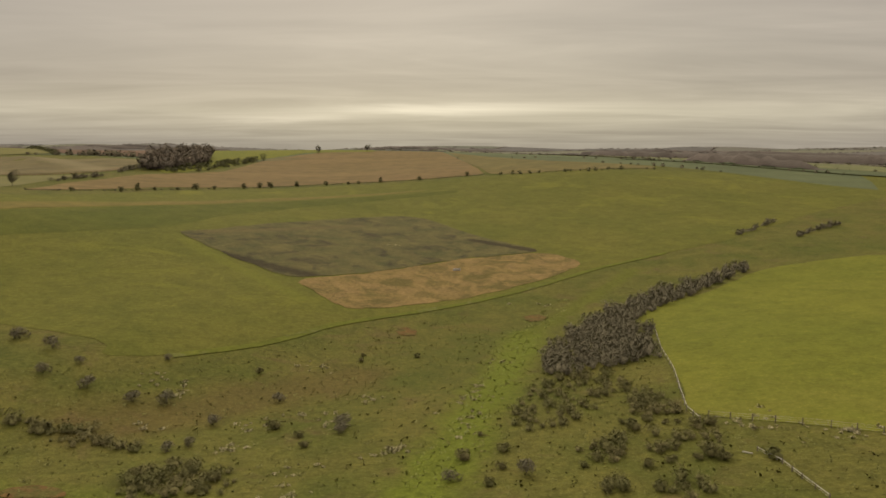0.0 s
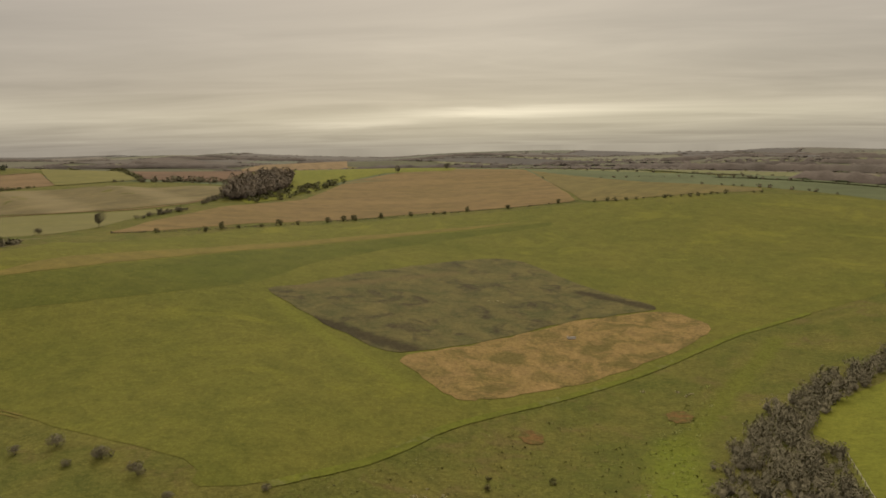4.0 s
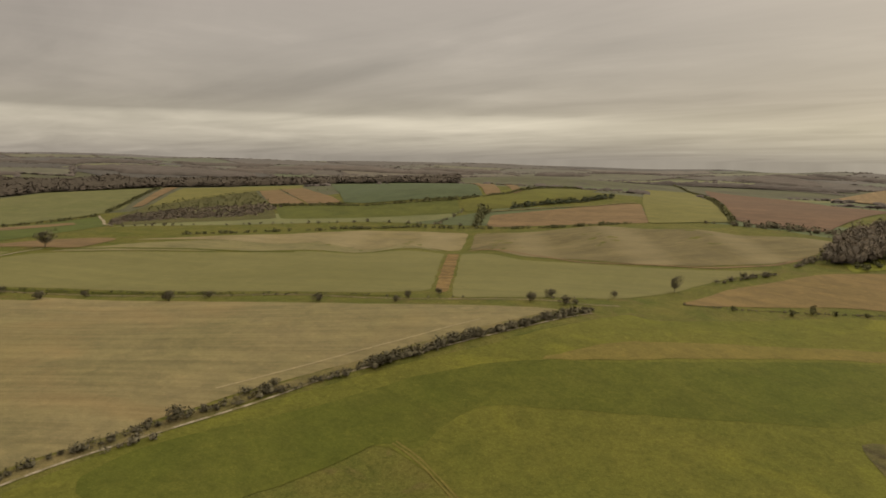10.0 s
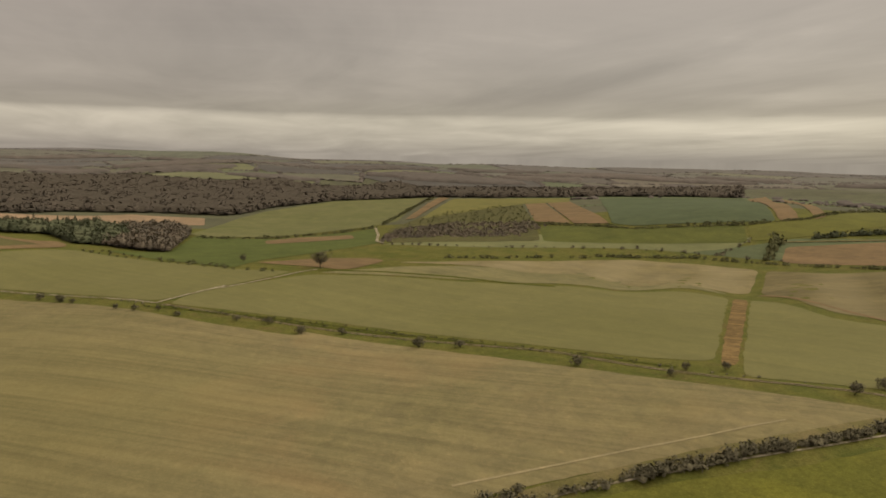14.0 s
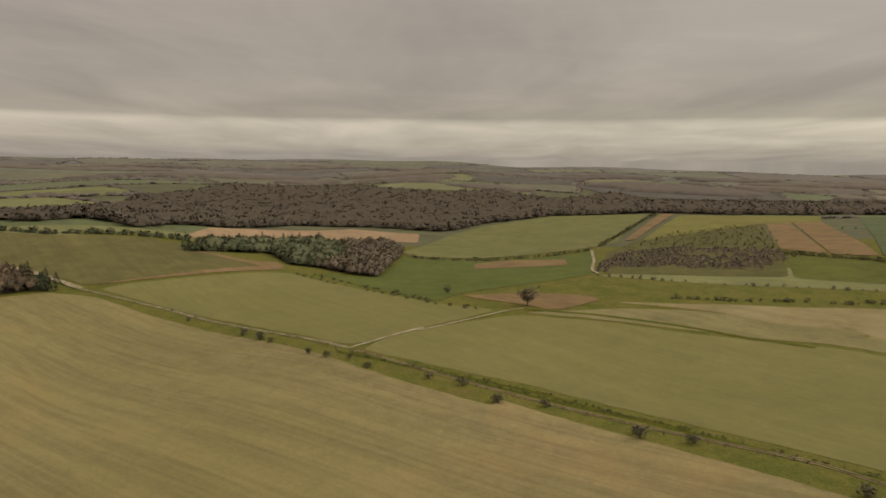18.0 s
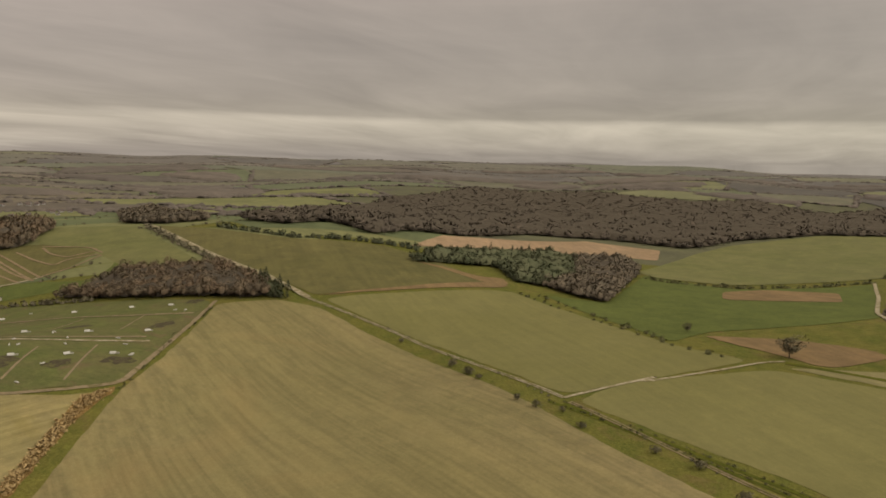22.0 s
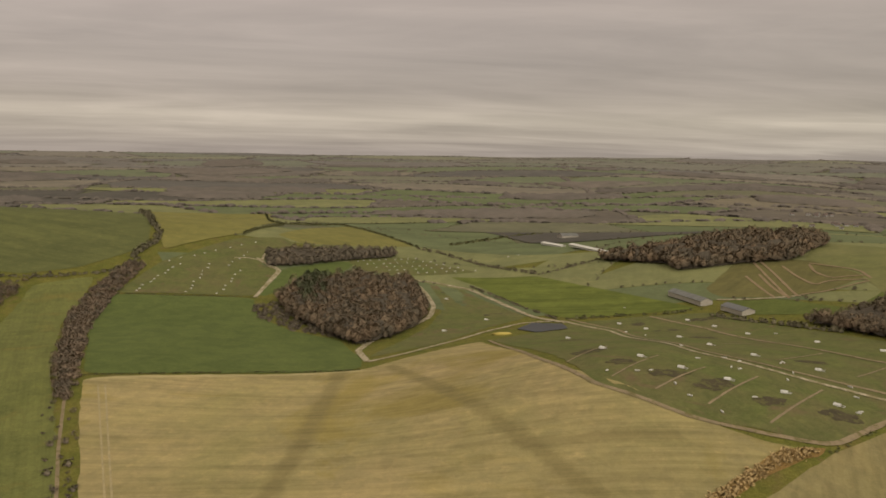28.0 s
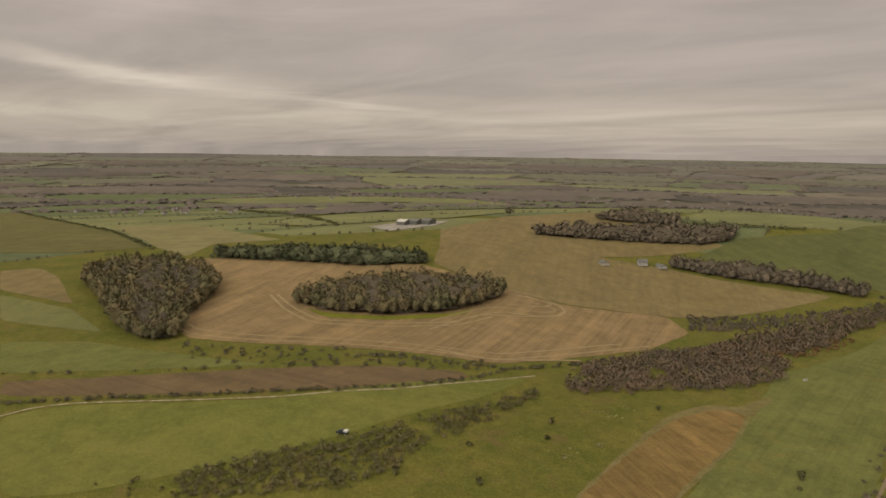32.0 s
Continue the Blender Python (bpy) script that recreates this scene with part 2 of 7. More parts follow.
ROUGH = ground_mat("rough_grass", (0.150, 0.137, 0.034), (0.104, 0.114, 0.024), 22, 1.1, stain=(0.138, 0.108, 0.040), stain_size=14, grain_amount=0.75, bump=0.5,
    bands=((-5, 78, 22, 182, 8, (0.142, 0.168, 0.022), 0.9), (-70, 95, -5, 78, 6, (0.125, 0.140, 0.022), 0.7), (22, 182, 70, 262, 5, (0.125, 0.138, 0.02), 0.6), (-60, 120, -20, 150, 14, (0.125, 0.088, 0.032), 0.55)))
FARLAND = ground_mat("far_grass", (0.118, 0.118, 0.066), (0.100, 0.098, 0.060), 120, 9, stain=(0.084, 0.074, 0.062), stain_size=150)
# the outermost land is greyed: haze put into its base colour
HAZELAND = ground_mat("hazed_edge_land", (0.176, 0.164, 0.154), (0.156, 0.146, 0.138), 260, 16, stain=(0.090, 0.082, 0.076), stain_size=330, stain_at=(0.44, 0.60), grain_amount=0.1, mottle=0.3)
PASTURE = ground_mat("pasture_grass", (0.146, 0.140, 0.028), (0.118, 0.123, 0.023), 42, 1.3, stain=(0.172, 0.166, 0.028), stain_size=34, grain_amount=0.55, bump=0.4,
    bands=((-98, 270, -42, 208, 4, (0.155, 0.158, 0.026), 0.6), (-60, 95, -10, 180, 7, (0.140, 0.150, 0.024), 0.5)))
PASTURED = ground_mat("unmown_grass", (0.092, 0.103, 0.018), (0.110, 0.114, 0.022), 30, 1.6, stain=(0.094, 0.104, 0.018), stain_size=20, grain_amount=0.45, bump=0.4)
PALEGRASS = ground_mat("dead_margin_grass", (0.19, 0.155, 0.07), (0.14, 0.125, 0.045), 9, 1.0, grain_amount=0.5, bump=0.5)
TRAM = ground_mat("tramline_soil", (0.31, 0.255, 0.14), (0.27, 0.225, 0.12), 8, 0.9, grain_amount=0.2)
DRILL = ground_mat("drill_soil", (0.29, 0.225, 0.125), (0.25, 0.19, 0.10), 8, 0.9, grain_amount=0.2)
DARKGRASS = ground_mat("dark_grass", (0.085, 0.090, 0.013), (0.070, 0.078, 0.012), 25, 1.8, stain=(0.11, 0.10, 0.016), stain_size=16)
OLIVE = ground_mat("thin_grass", (0.175, 0.142, 0.040), (0.155, 0.132, 0.034), 40, 1.8)
BURNT = ground_mat("burnt_grass", (0.146, 0.126, 0.048), (0.096, 0.094, 0.036), 9, 1.4, stain=(0.052, 0.042, 0.027), stain_size=13, stain_at=(0.53, 0.68), grain_amount=0.6, bump=0.5,
    bands=((-80, 255, -45, 236, 6, (0.036, 0.028, 0.018), 0.75), (14, 318, 40, 298, 5, (0.036, 0.028, 0.018), 0.7), (-96, 290, -40, 340, 5, (0.15, 0.115, 0.05), 0.5)))
DRYGRASS = ground_mat("dry_grass", (0.275, 0.190, 0.075), (0.200, 0.150, 0.050), 9, 1.2, stain=(0.125, 0.105, 0.034), stain_size=9, stain_at=(0.48, 0.62), grain_amount=0.8, bump=0.5)
BRIGHT = ground_mat("ley_grass", (0.172, 0.174, 0.026), (0.144, 0.154, 0.023), 50, 1.4, stain=(0.172, 0.167, 0.030), stain_size=35, grain_amount=0.5)
# the next two grasses are less saturated: slight haze put into the colour
CARGRASS = ground_mat("upland_ley", (0.150, 0.150, 0.040), (0.128, 0.134, 0.034), 50, 1.4, stain=(0.160, 0.154, 0.042), stain_size=35, grain_amount=0.4)
BRIGHTO = ground_mat("ride_grass", (0.141, 0.147, 0.048), (0.116, 0.125, 0.040), 35, 2.0, rows=(-76, 1.6, 0.3), stain=(0.145, 0.13, 0.04), stain_size=25)
VALLEY = ground_mat("valley_grass", (0.138, 0.152, 0.022), (0.120, 0.128, 0.022), 12, 1.5, stain=(0.16, 0.155, 0.06), stain_size=6, grain_amount=0.5)
VALLEYD = ground_mat("meadow_grass", (0.098, 0.116, 0.032), (0.086, 0.103, 0.028), 50, 3)
BRACKEN = ground_mat("dead_bracken", (0.180, 0.105, 0.038), (0.125, 0.095, 0.034), 3, 0.9, stain=(0.11, 0.105, 0.03), stain_size=3, stain_at=(0.46, 0.58), grain_amount=0.8)
STUBBLE = ground_mat("pale_stubble", (0.220, 0.182, 0.090), (0.192, 0.167, 0.078), 70, 1.6, rows=(53, 2.2, 0.42), stain=(0.238, 0.178, 0.084), stain_size=85, stain_at=(0.54, 0.70), grain_amount=0.25,
    bands=((-330, 40, -560, -150, 105, (0.184, 0.164, 0.070), 0.5), (-250, 20, -330, 40, 80, (0.175, 0.150, 0.062), 0.35)))
WHEAT = ground_mat("young_wheat", (0.162, 0.151, 0.060), (0.146, 0.138, 0.052), 80, 3, rows=(38, 3, 0.18), grain_amount=0.15, mottle=0.25)
WHEATP = ground_mat("thin_wheat", (0.200, 0.178, 0.084), (0.170, 0.154, 0.070), 60, 3, rows=(38, 3, 0.3), grain_amount=0.15)
WHEATG = ground_mat("grass_slope", (0.150, 0.147, 0.060), (0.128, 0.132, 0.050), 70, 4, grain_amount=0.2)
# both ploughs carry painted light on the flanks of the rolling slope
CHALK = ground_mat("chalk_plough", (0.235, 0.195, 0.10), (0.185, 0.155, 0.072), 55, 3, rows=(55, 5, 0.3), grain_amount=0.15, spur_light=(0.69, 0.72, 178.0, 11.5, (0.262, 0.220, 0.122), 0.45))
CHALKD = ground_mat("dark_plough", (0.142, 0.118, 0.054), (0.166, 0.138, 0.066), 45, 3, rows=(70, 5, 0.3), grain_amount=0.15, spur_light=(0.69, 0.72, 178.0, 11.5, (0.235, 0.196, 0.106), 0.42))
MAIZE = ground_mat("game_cover", (0.23, 0.155, 0.065), (0.175, 0.120, 0.048), 6, 1.2, rows=(48, 1.3, 0.8), grain_amount=0.5, bump=0.6)
ORANGE = ground_mat("orange_soil", (0.200, 0.138, 0.070), (0.170, 0.120, 0.060), 40, 3, rows=(30, 4, 0.3), grain_amount=0.2)
REDEARTH = ground_mat("red_soil", (0.152, 0.098, 0.060), (0.130, 0.086, 0.053), 70, 4, rows=(20, 5, 0.4), grain_amount=0.2)
LIME = ground_mat("young_crop", (0.166, 0.154, 0.048), (0.142, 0.133, 0.042), 60, 4, grain_amount=0.15)
LIME2 = ground_mat("yellow_meadow", (0.130, 0.128, 0.028), (0.112, 0.110, 0.026), 60, 4, grain_amount=0.2)
HILLTAN = ground_mat("drilled_soil", (0.195, 0.138, 0.060), (0.168, 0.124, 0.050), 65, 2.2, rows=(12, 2.5, 0.35), grain_amount=0.2)
HILLTAN2 = ground_mat("olive_soil", (0.165, 0.135, 0.050), (0.14, 0.12, 0.042), 60, 2.5, rows=(60, 2.5, 0.3), grain_amount=0.2)
BLUEGREEN = ground_mat("leafy_crop", (0.088, 0.108, 0.055), (0.078, 0.095, 0.046), 80, 4, grain_amount=0.15)
MEADOW = ground_mat("green_meadow", (0.105, 0.112, 0.028), (0.085, 0.095, 0.024), 50, 4)
SCRUB = ground_mat("scrub_grass", (0.120, 0.110, 0.042), (0.085, 0.085, 0.032), 16, 2.5, grain_amount=0.6)
OLIVEF = ground_mat("olive_ley", (0.128, 0.116, 0.046), (0.112, 0.104, 0.040), 80, 4, rows=(35, 5, 0.3), grain_amount=0.2)
TANHILL = ground_mat("tan_soil", (0.31, 0.22, 0.135), (0.26, 0.185, 0.11), 60, 4, rows=(20, 5, 0.3), grain_amount=0.2)
PIGGROUND = ground_mat("trampled_grass", (0.104, 0.116, 0.038), (0.122, 0.114, 0.048), 30, 2.4, stain=(0.13, 0.095, 0.055), stain_size=22, stain_at=(0.57, 0.68), grain_amount=0.4)
# darker bands follow the folds of the land, their shade put into the colour
PALE = ground_mat("pale_straw", (0.290, 0.232, 0.112), (0.235, 0.204, 0.088), 75, 1.8, rows=(-14, 2.6, 0.5), stain=(0.21, 0.17, 0.055), stain_size=95, stain_at=(0.56, 0.66), grain_amount=0.2,
    bands=((-205, -130, -222, -183, 6, (0.165, 0.138, 0.062), 0.75), (-222, -183, -248, -288, 7, (0.165, 0.138, 0.062), 0.75), (-276, -292, -289, -217, 6, (0.168, 0.140, 0.062), 0.7), (-289, -217, -303, -148, 6, (0.168, 0.140, 0.062), 0.7), (-303, -148, -315, -105, 6, (0.168, 0.140, 0.062), 0.7), (-302, -146, -355, -132, 5, (0.17, 0.142, 0.065), 0.65), (-120, -284, -258, -290, 4, (0.34, 0.29, 0.15), 0.7)))
REED = ground_mat("dry_reed", (0.26, 0.165, 0.06), (0.19, 0.125, 0.045), 5, 0.9, grain_amount=0.7, bump=0.9)
DEEPGREEN = ground_mat("deep_ley", (0.094, 0.116, 0.036), (0.081, 0.103, 0.031), 70, 2.5, grain_amount=0.25)
STRIPED = ground_mat("drilled_ley", (0.112, 0.130, 0.030), (0.096, 0.114, 0.026), 60, 3, rows=(-28, 4.5, 0.55), grain_amount=0.15)
DARKOLIVE = ground_mat("dark_ley", (0.103, 0.110, 0.041), (0.090, 0.098, 0.037), 90, 4, rows=(-20, 5, 0.3), grain_amount=0.2)
DRYSTRIP = ground_mat("cut_strip", (0.205, 0.140, 0.055), (0.165, 0.118, 0.045), 18, 1.2, rows=(-17, 1.6, 0.6), grain_amount=0.4)
TANBIG = ground_mat("tan_drilled", (0.185, 0.146, 0.070), (0.165, 0.131, 0.060), 95, 2.6, rows=(-50, 4, 0.25), grain_amount=0.2)
TILLED = ground_mat("tilled_soil", (0.235, 0.168, 0.088), (0.205, 0.150, 0.076), 50, 2.0, rows=(-62, 2.4, 0.55), grain_amount=0.25)
BROWNB = ground_mat("brown_soil", (0.142, 0.101, 0.056), (0.124, 0.091, 0.050), 40, 2.4, rows=(20, 2.5, 0.4), grain_amount=0.2)
TRACK = ground_mat("chalk_track", (0.38, 0.33, 0.24), (0.28, 0.24, 0.16), 6, 0.8, stain=(0.15, 0.13, 0.05), stain_size=4, stain_at=(0.44, 0.60), grain_amount=0.3)
MUD = ground_mat("mud_track", (0.235, 0.185, 0.115), (0.19, 0.15, 0.09), 8, 0.9, stain=(0.12, 0.105, 0.04), stain_size=4, stain_at=(0.52, 0.64), grain_amount=0.3)
SANDY = ground_mat("sandy_path", (0.25, 0.185, 0.11), (0.20, 0.15, 0.09), 6, 0.8, grain_amount=0.3)
HARDSTAND = ground_mat("concrete_yard", (0.34, 0.32, 0.28), (0.24, 0.22, 0.19), 10, 1.5)


# ---- the lie of the land ----
MIDDLE = (-120.0, 60.0)
RINGS = np.array([0, 110, 220, 360, 560, 850, 1300, 2200, 3400, 5200], float)
# heights in metres on each ring, every 22.5 degrees from east, anticlockwise
LIE = np.array([
    [0.3, 0.3, 0.3, 0.3, 0.3, 0.3, 0.3, 0.3, 0.3, 0.3, 0.3, 0.3, 0.3, 0.3, 0.3, 0.3],
    [3.5, -2.6, -5.4, 0.8, 2.6, 3.7, 10.9, 14.3, 12, 8.5, 6, 5.8, 7.4, 10.1, 11.6, 9],
    [11.1, 4.9, -4.3, 1.8, 11.4, 22.5, 22.3, 20.2, 19.3, 12.1, 11, 9.5, 7.1, 14.6, 23.3, 18.5],
    [18.1, 8.8, 3.9, 7, 14.3, 22.9, 21.4, 19.1, 24.6, 15.8, 33.1, 7.7, 11.5, 13.1, 26.2, 25],
    [23.2, 12.8, 12.4, 26.4, 21.1, 32.9, 19.6, 24.2, 18.5, 36.2, 8.4, -7.2, 3.9, 12.3, 49, 37.9],
    [22.1, 16, 19.7, 29.9, 32.7, 36.4, 49.5, 16.7, 6.6, 46.9, 36.7, 1.9, 41.2, 61.6, 53.7, 35.9],
    [15.1, 14.4, 15, 15.5, 16.6, 20.1, 35.4, 22.9, 12.5, 18.4, 22.6, 6.5, 3.5, 25.1, 21.1, 17.4],
    [17.8, 12.5, 7.3, 4.3, 3.2, 5.5, 9.1, 15.2, 24.2, 29, 29.6, 29.4, 25.5, 24.3, 24.7, 22.2],
    [42.1, 29.4, 17, 10.1, 7.4, 12.9, 21.7, 36, 57, 69.7, 70.5, 69.4, 60.3, 58.5, 59.5, 52.9],
    [70, 49.5, 29.5, 18.2, 14, 22.9, 37, 60.1, 94, 114.5, 115.8, 114, 99.3, 96.5, 98, 87.3],
])


# low hills and dry valleys of the distance: bearing, span, rise, shift
HILLS = ((2.75, 215.0, 9.0, 0.4), (1.9, 150.0, 5.0, 2.1), (0.6, 118.0, 3.2, 4.4), (3.6, 330.0, 8.0, 1.2))


def height(x, y):
    x, y = np.asarray(x, float) - MIDDLE[0], np.asarray(y, float) - MIDDLE[1]
    r, a = np.hypot(x, y), np.arctan2(y, x) / (2 * np.pi) * 16 % 16
    i = np.clip(np.searchsorted(RINGS, r, side="right") - 1, 0, len(RINGS) - 2)
    u, j = np.clip((r - RINGS[i]) / (RINGS[i + 1] - RINGS[i]), 0, 1), np.floor(a).astype(int)
    v = a - j
    soft = [[(-w + 2 * w * w - w**3) / 2, (2 - 5 * w * w + 3 * w**3) / 2, (w + 4 * w * w - 3 * w**3) / 2, (w**3 - w * w) / 2] for w in (u, v)]
    s, d = (x + 450.0) * 0.69 + (y - 210.0) * 0.72, (x + 450.0) * -0.72 + (y - 210.0) * 0.69
    z = 2.4 * np.sin(s / 11.5) * np.exp(-(((d - 10) / 45) ** 2)) * np.exp(-(((s - 250) / 190) ** 4))  # the rolling slope
    z = z + 5.0 * np.exp(-(((x - 20.0) / 170) ** 2) - ((y - 775.0) / 130) ** 2)  # the rounded hill
    far = np.clip((r - 1100.0) / 900.0, 0, 1) ** 2 * (0.14 + 0.86 * np.clip(0.5 - 0.62 * x / (r + 1) + 0.42 * y / (r + 1), 0, 1))
    for bearing, span, tall, shift in HILLS:
        across = x * math.cos(bearing) + y * math.sin(bearing)
        beside = y * math.cos(bearing) - x * math.sin(bearing)
        z = z + far * tall * np.sin(across / span + 1.4 * np.sin(beside / (span * 2.3) + shift) + shift)
    for k in range(4):
        for n in range(4):
            z = z + LIE[np.clip(i - 1 + k, 0, len(RINGS) - 1), (j - 1 + n) % 16] * soft[0][k] * soft[1][n]
    return z


def mesh_of(name, verts, faces, mats, index=None, smooth=False):
    me = bpy.data.meshes.new(name)
    me.from_pydata([tuple(v) for v in np.asarray(verts, float).tolist()], [], [tuple(f) for f in faces])
    for m in mats:
        me.materials.append(m)
    if index is not None:
        me.polygons.foreach_set("material_index", np.asarray(index, np.int32))
    me.polygons.foreach_set("use_smooth", np.full(len(me.polygons), smooth))
    me.update()
    return me


def part(name, me, parent, label=""):
    ob = new(name, me)
    ob.parent = parent
    return tagged(ob, label)


def points(text):
    return [tuple(float(v) for v in p.split(",")) for p in text.split()]


# the ground: one sheet out to the horizon
rr = np.concatenate([np.arange(0, 300, 7.0), np.geomspace(300, 5150, 135)])
aa = np.linspace(0, 2 * np.pi, 313)[:-1]
gx, gy = MIDDLE[0] + np.outer(rr, np.cos(aa)), MIDDLE[1] + np.outer(rr, np.sin(aa))
gv = np.stack([gx, gy, height(gx, gy)], -1).reshape(-1, 3)
na = len(aa)
gf = [(i * na + j, (i + 1) * na + j, (i + 1) * na + (j + 1) % na, i * na + (j + 1) % na) for i in range(len(rr) - 1) for j in range(na)]
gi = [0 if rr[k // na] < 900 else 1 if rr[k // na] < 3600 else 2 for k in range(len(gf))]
ground = tagged(new("ground", mesh_of("ground", gv, gf, [ROUGH, FARLAND, HAZELAND], gi, True)), "rolling downland of rough olive winter grass", "ground", kind="structure")


def inside(px, py, poly):
    hit = np.zeros(np.shape(px), bool)
    for (x0, y0), (x1, y1) in zip(poly, poly[1:] + poly[:1]):
        if y0 != y1:
            hit ^= ((y0 > py) != (y1 > py)) & (px < (x1 - x0) * (py - y0) / (y1 - y0) + x0)
    return hit


def along(line, step, closed=False):
    """Points at even steps along a line."""
    ends, out = line + line[:1] if closed else line, []
    for (x0, y0), (x1, y1) in zip(ends, ends[1:]):
        n = max(1, round(math.hypot(x1 - x0, y1 - y0) / step))
        out += [(x0 + (x1 - x0) * k / n, y0 + (y1 - y0) * k / n) for k in range(n)]
    return out if closed else out + [line[-1]]


def rounded(poly, times=2, closed=True):
    for _ in range(times):
        out = [] if closed else [poly[0]]
        for (x0, y0), (x1, y1) in zip(poly, poly[1:] + (poly[:1] if closed else [])):
            c = min(0.2, 5.0 / (math.hypot(x1 - x0, y1 - y0) + 1e-6))
            out += [(x0 + (x1 - x0) * c, y0 + (y1 - y0) * c), (x1 - (x1 - x0) * c, y1 - (y1 - y0) * c)]
        poly = out if closed else out + [poly[-1]]
    return poly


from mathutils.geometry import delaunay_2d_cdt

FIELDS = []


def sheet(name, mat, layer, poly, step=None, ragged=0.6):
    """A sheet of land with the given outline, draped a little over the ground."""
    px, py = np.array(poly).T
    r = math.hypot(px.mean() - MIDDLE[0], py.mean() - MIDDLE[1])
    step = step or max(6.0, r / 45)
    edge = along(poly, min(step, 5.0) if r < 500 else step, True)
    wob = min(ragged, r / 500 * ragged / 0.6)
    edge = [(x + random.uniform(-wob, wob), y + random.uniform(-wob, wob)) for x, y in edge]
    n = len(edge)
    cx, cy = np.meshgrid(np.arange(px.min(), px.max(), step), np.arange(py.min(), py.max(), step))
    cx, cy = cx.ravel() + np.random.uniform(-0.2, 0.2, cx.size) * step, cy.ravel() + np.random.uniform(-0.2, 0.2, cy.size) * step
    keep = inside(cx, cy, poly)
    ev = np.array(edge)
    cx, cy = cx[keep], cy[keep]
    if len(cx):
        near = np.min(np.hypot(cx[:, None] - ev[None, :, 0], cy[:, None] - ev[None, :, 1]), 1) > step * 0.45
        cx, cy = cx[near], cy[near]
    co = [Vector(p) for p in edge] + [Vector(p) for p in zip(cx.tolist(), cy.tolist())]
    v, _, f, *_ = delaunay_2d_cdt(co, [(k, (k + 1) % n) for k in range(n)], [], 1, 1e-4)
    xy = np.array([tuple(p) for p in v])
    z = height(xy[:, 0], xy[:, 1]) + (0.02 + 0.035 * layer) * (1 + (r / 350) ** 2)
    f = [t if (v[t[1]] - v[t[0]]).cross(v[t[2]] - v[t[0]]) > 0 else t[::-1] for t in f]
    return mesh_of(name, np.c_[xy, z], f, [mat], None, True)


def field(name, mat, layer, label, text, ragged=0.6):
    poly = points(text)
    FIELDS.append(poly)
    return tagged(new(name, sheet(name, mat, layer, rounded(poly, 2), None, ragged)), label, "field", kind="structure")


field("pasture", PASTURE, 1, "wide grazed pasture of olive green grass", "-218,138 -219,153 -221,180 -219,210 -211,244 -210,289 -211,321 -199,322 -164,419 -77,496 30,531 166,572 287,596 370,603 277,449 200,387 125,311 92,291 57,267 26,234 3,214 -28,191 -42,169 -61,154 -73,148 -75,157 -105,165 -131,176 -156,183 -187,181 -186,158 -183,135 -180,122 -179,122 -142,58 -197,62")
field("burnt_patch", BURNT, 3, "dark burnt square of rough grassland", "-106,283 -96,295 -78,326 -49,360 -24,379 -7,371 13,333 29,313 43,298 9,281 -25,247 -49,230 -73,250", 1.0)
field("dry_patch", DRYGRASS, 3, "dry orange grass patch beside the burnt square", "-49,229 -25,246 9,280 42,297 56,277 35,249 11,226 -11,212 -24,204 -28,203 -39,216", 1.0)
field("pasture_band", PASTURED, 2, "darker green band of unmown pasture", "-197,241 -176,266 -153,314 -140,343 -102,392 -57,437 10,475 10,464 -31,437 -75,388 -101,340 -109,302 -111,290 -143,254 -162,234 -183,215 -183,200 -177,186 -187,180 -183,156 -180,124 -187,110 -197,107 -205,109 -213,130 -210,206 -204,224")
field("olive_strip", OLIVE, 2, "pale olive strip of cut grass in the pasture", "-190,261 -188,283 -177,308 -147,360 -107,410 -58,451 -6,479 -32,458 -57,441 -103,396 -141,346 -155,317 -177,268 -193,246")
field("bracken_patch", BRACKEN, 3, "small patch of orange dead bracken", "-13,187 -11,191 -7,189 -7,184 -11,183")
field("bracken_patch", BRACKEN, 3, "small patch of orange dead bracken", "23,202 27,205 30,201 28,196 24,197")
field("bracken_patch", BRACKEN, 3, "small patch of orange dead bracken", "-61,93 -57,95 -52,93 -50,90 -59,90")
field("clover_field", BRIGHT, 1, "bright green ley field above the gorse belt", "53,177 51,188 63,206 81,217 111,249 144,260 163,262 260,190 190,90 110,88 60,93 51,100 42,106 39,111 42,121 47,151")
field("stubble_field", STUBBLE, 1, "broad pale stubble field with drill lines", "-228,302 -223,263 -228,223 -231,186 -230,157 -225,136 -221,121 -218,105 -205,55 -180,-30 -331,-78 -375,-99 -406,-113 -450,-128 -499,-147 -552,-168 -571,-136 -565,-99 -517,-30 -469,32 -414,91 -385,132 -395,134 -353,179 -305,226 -266,264")
field("green_wheat", WHEAT, 1, "pale green field of young winter wheat", "-454,74 -495,95 -544,158 -530,208 -506,248 -471,327 -427,398 -295,282 -311,256 -369,200 -410,155 -436,104")
field("upper_wheat", WHEATP, 1, "paler green field of thin young wheat", "-550,163 -562,224 -557,266 -534,325 -500,377 -438,411 -477,331 -512,250 -534,209")
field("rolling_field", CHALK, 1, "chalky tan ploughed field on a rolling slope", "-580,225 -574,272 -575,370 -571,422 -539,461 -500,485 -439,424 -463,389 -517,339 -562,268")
field("maize_strip", MAIZE, 2, "narrow orange strip of standing game cover", "-425,400 -417,404 -287,286 -291,281")
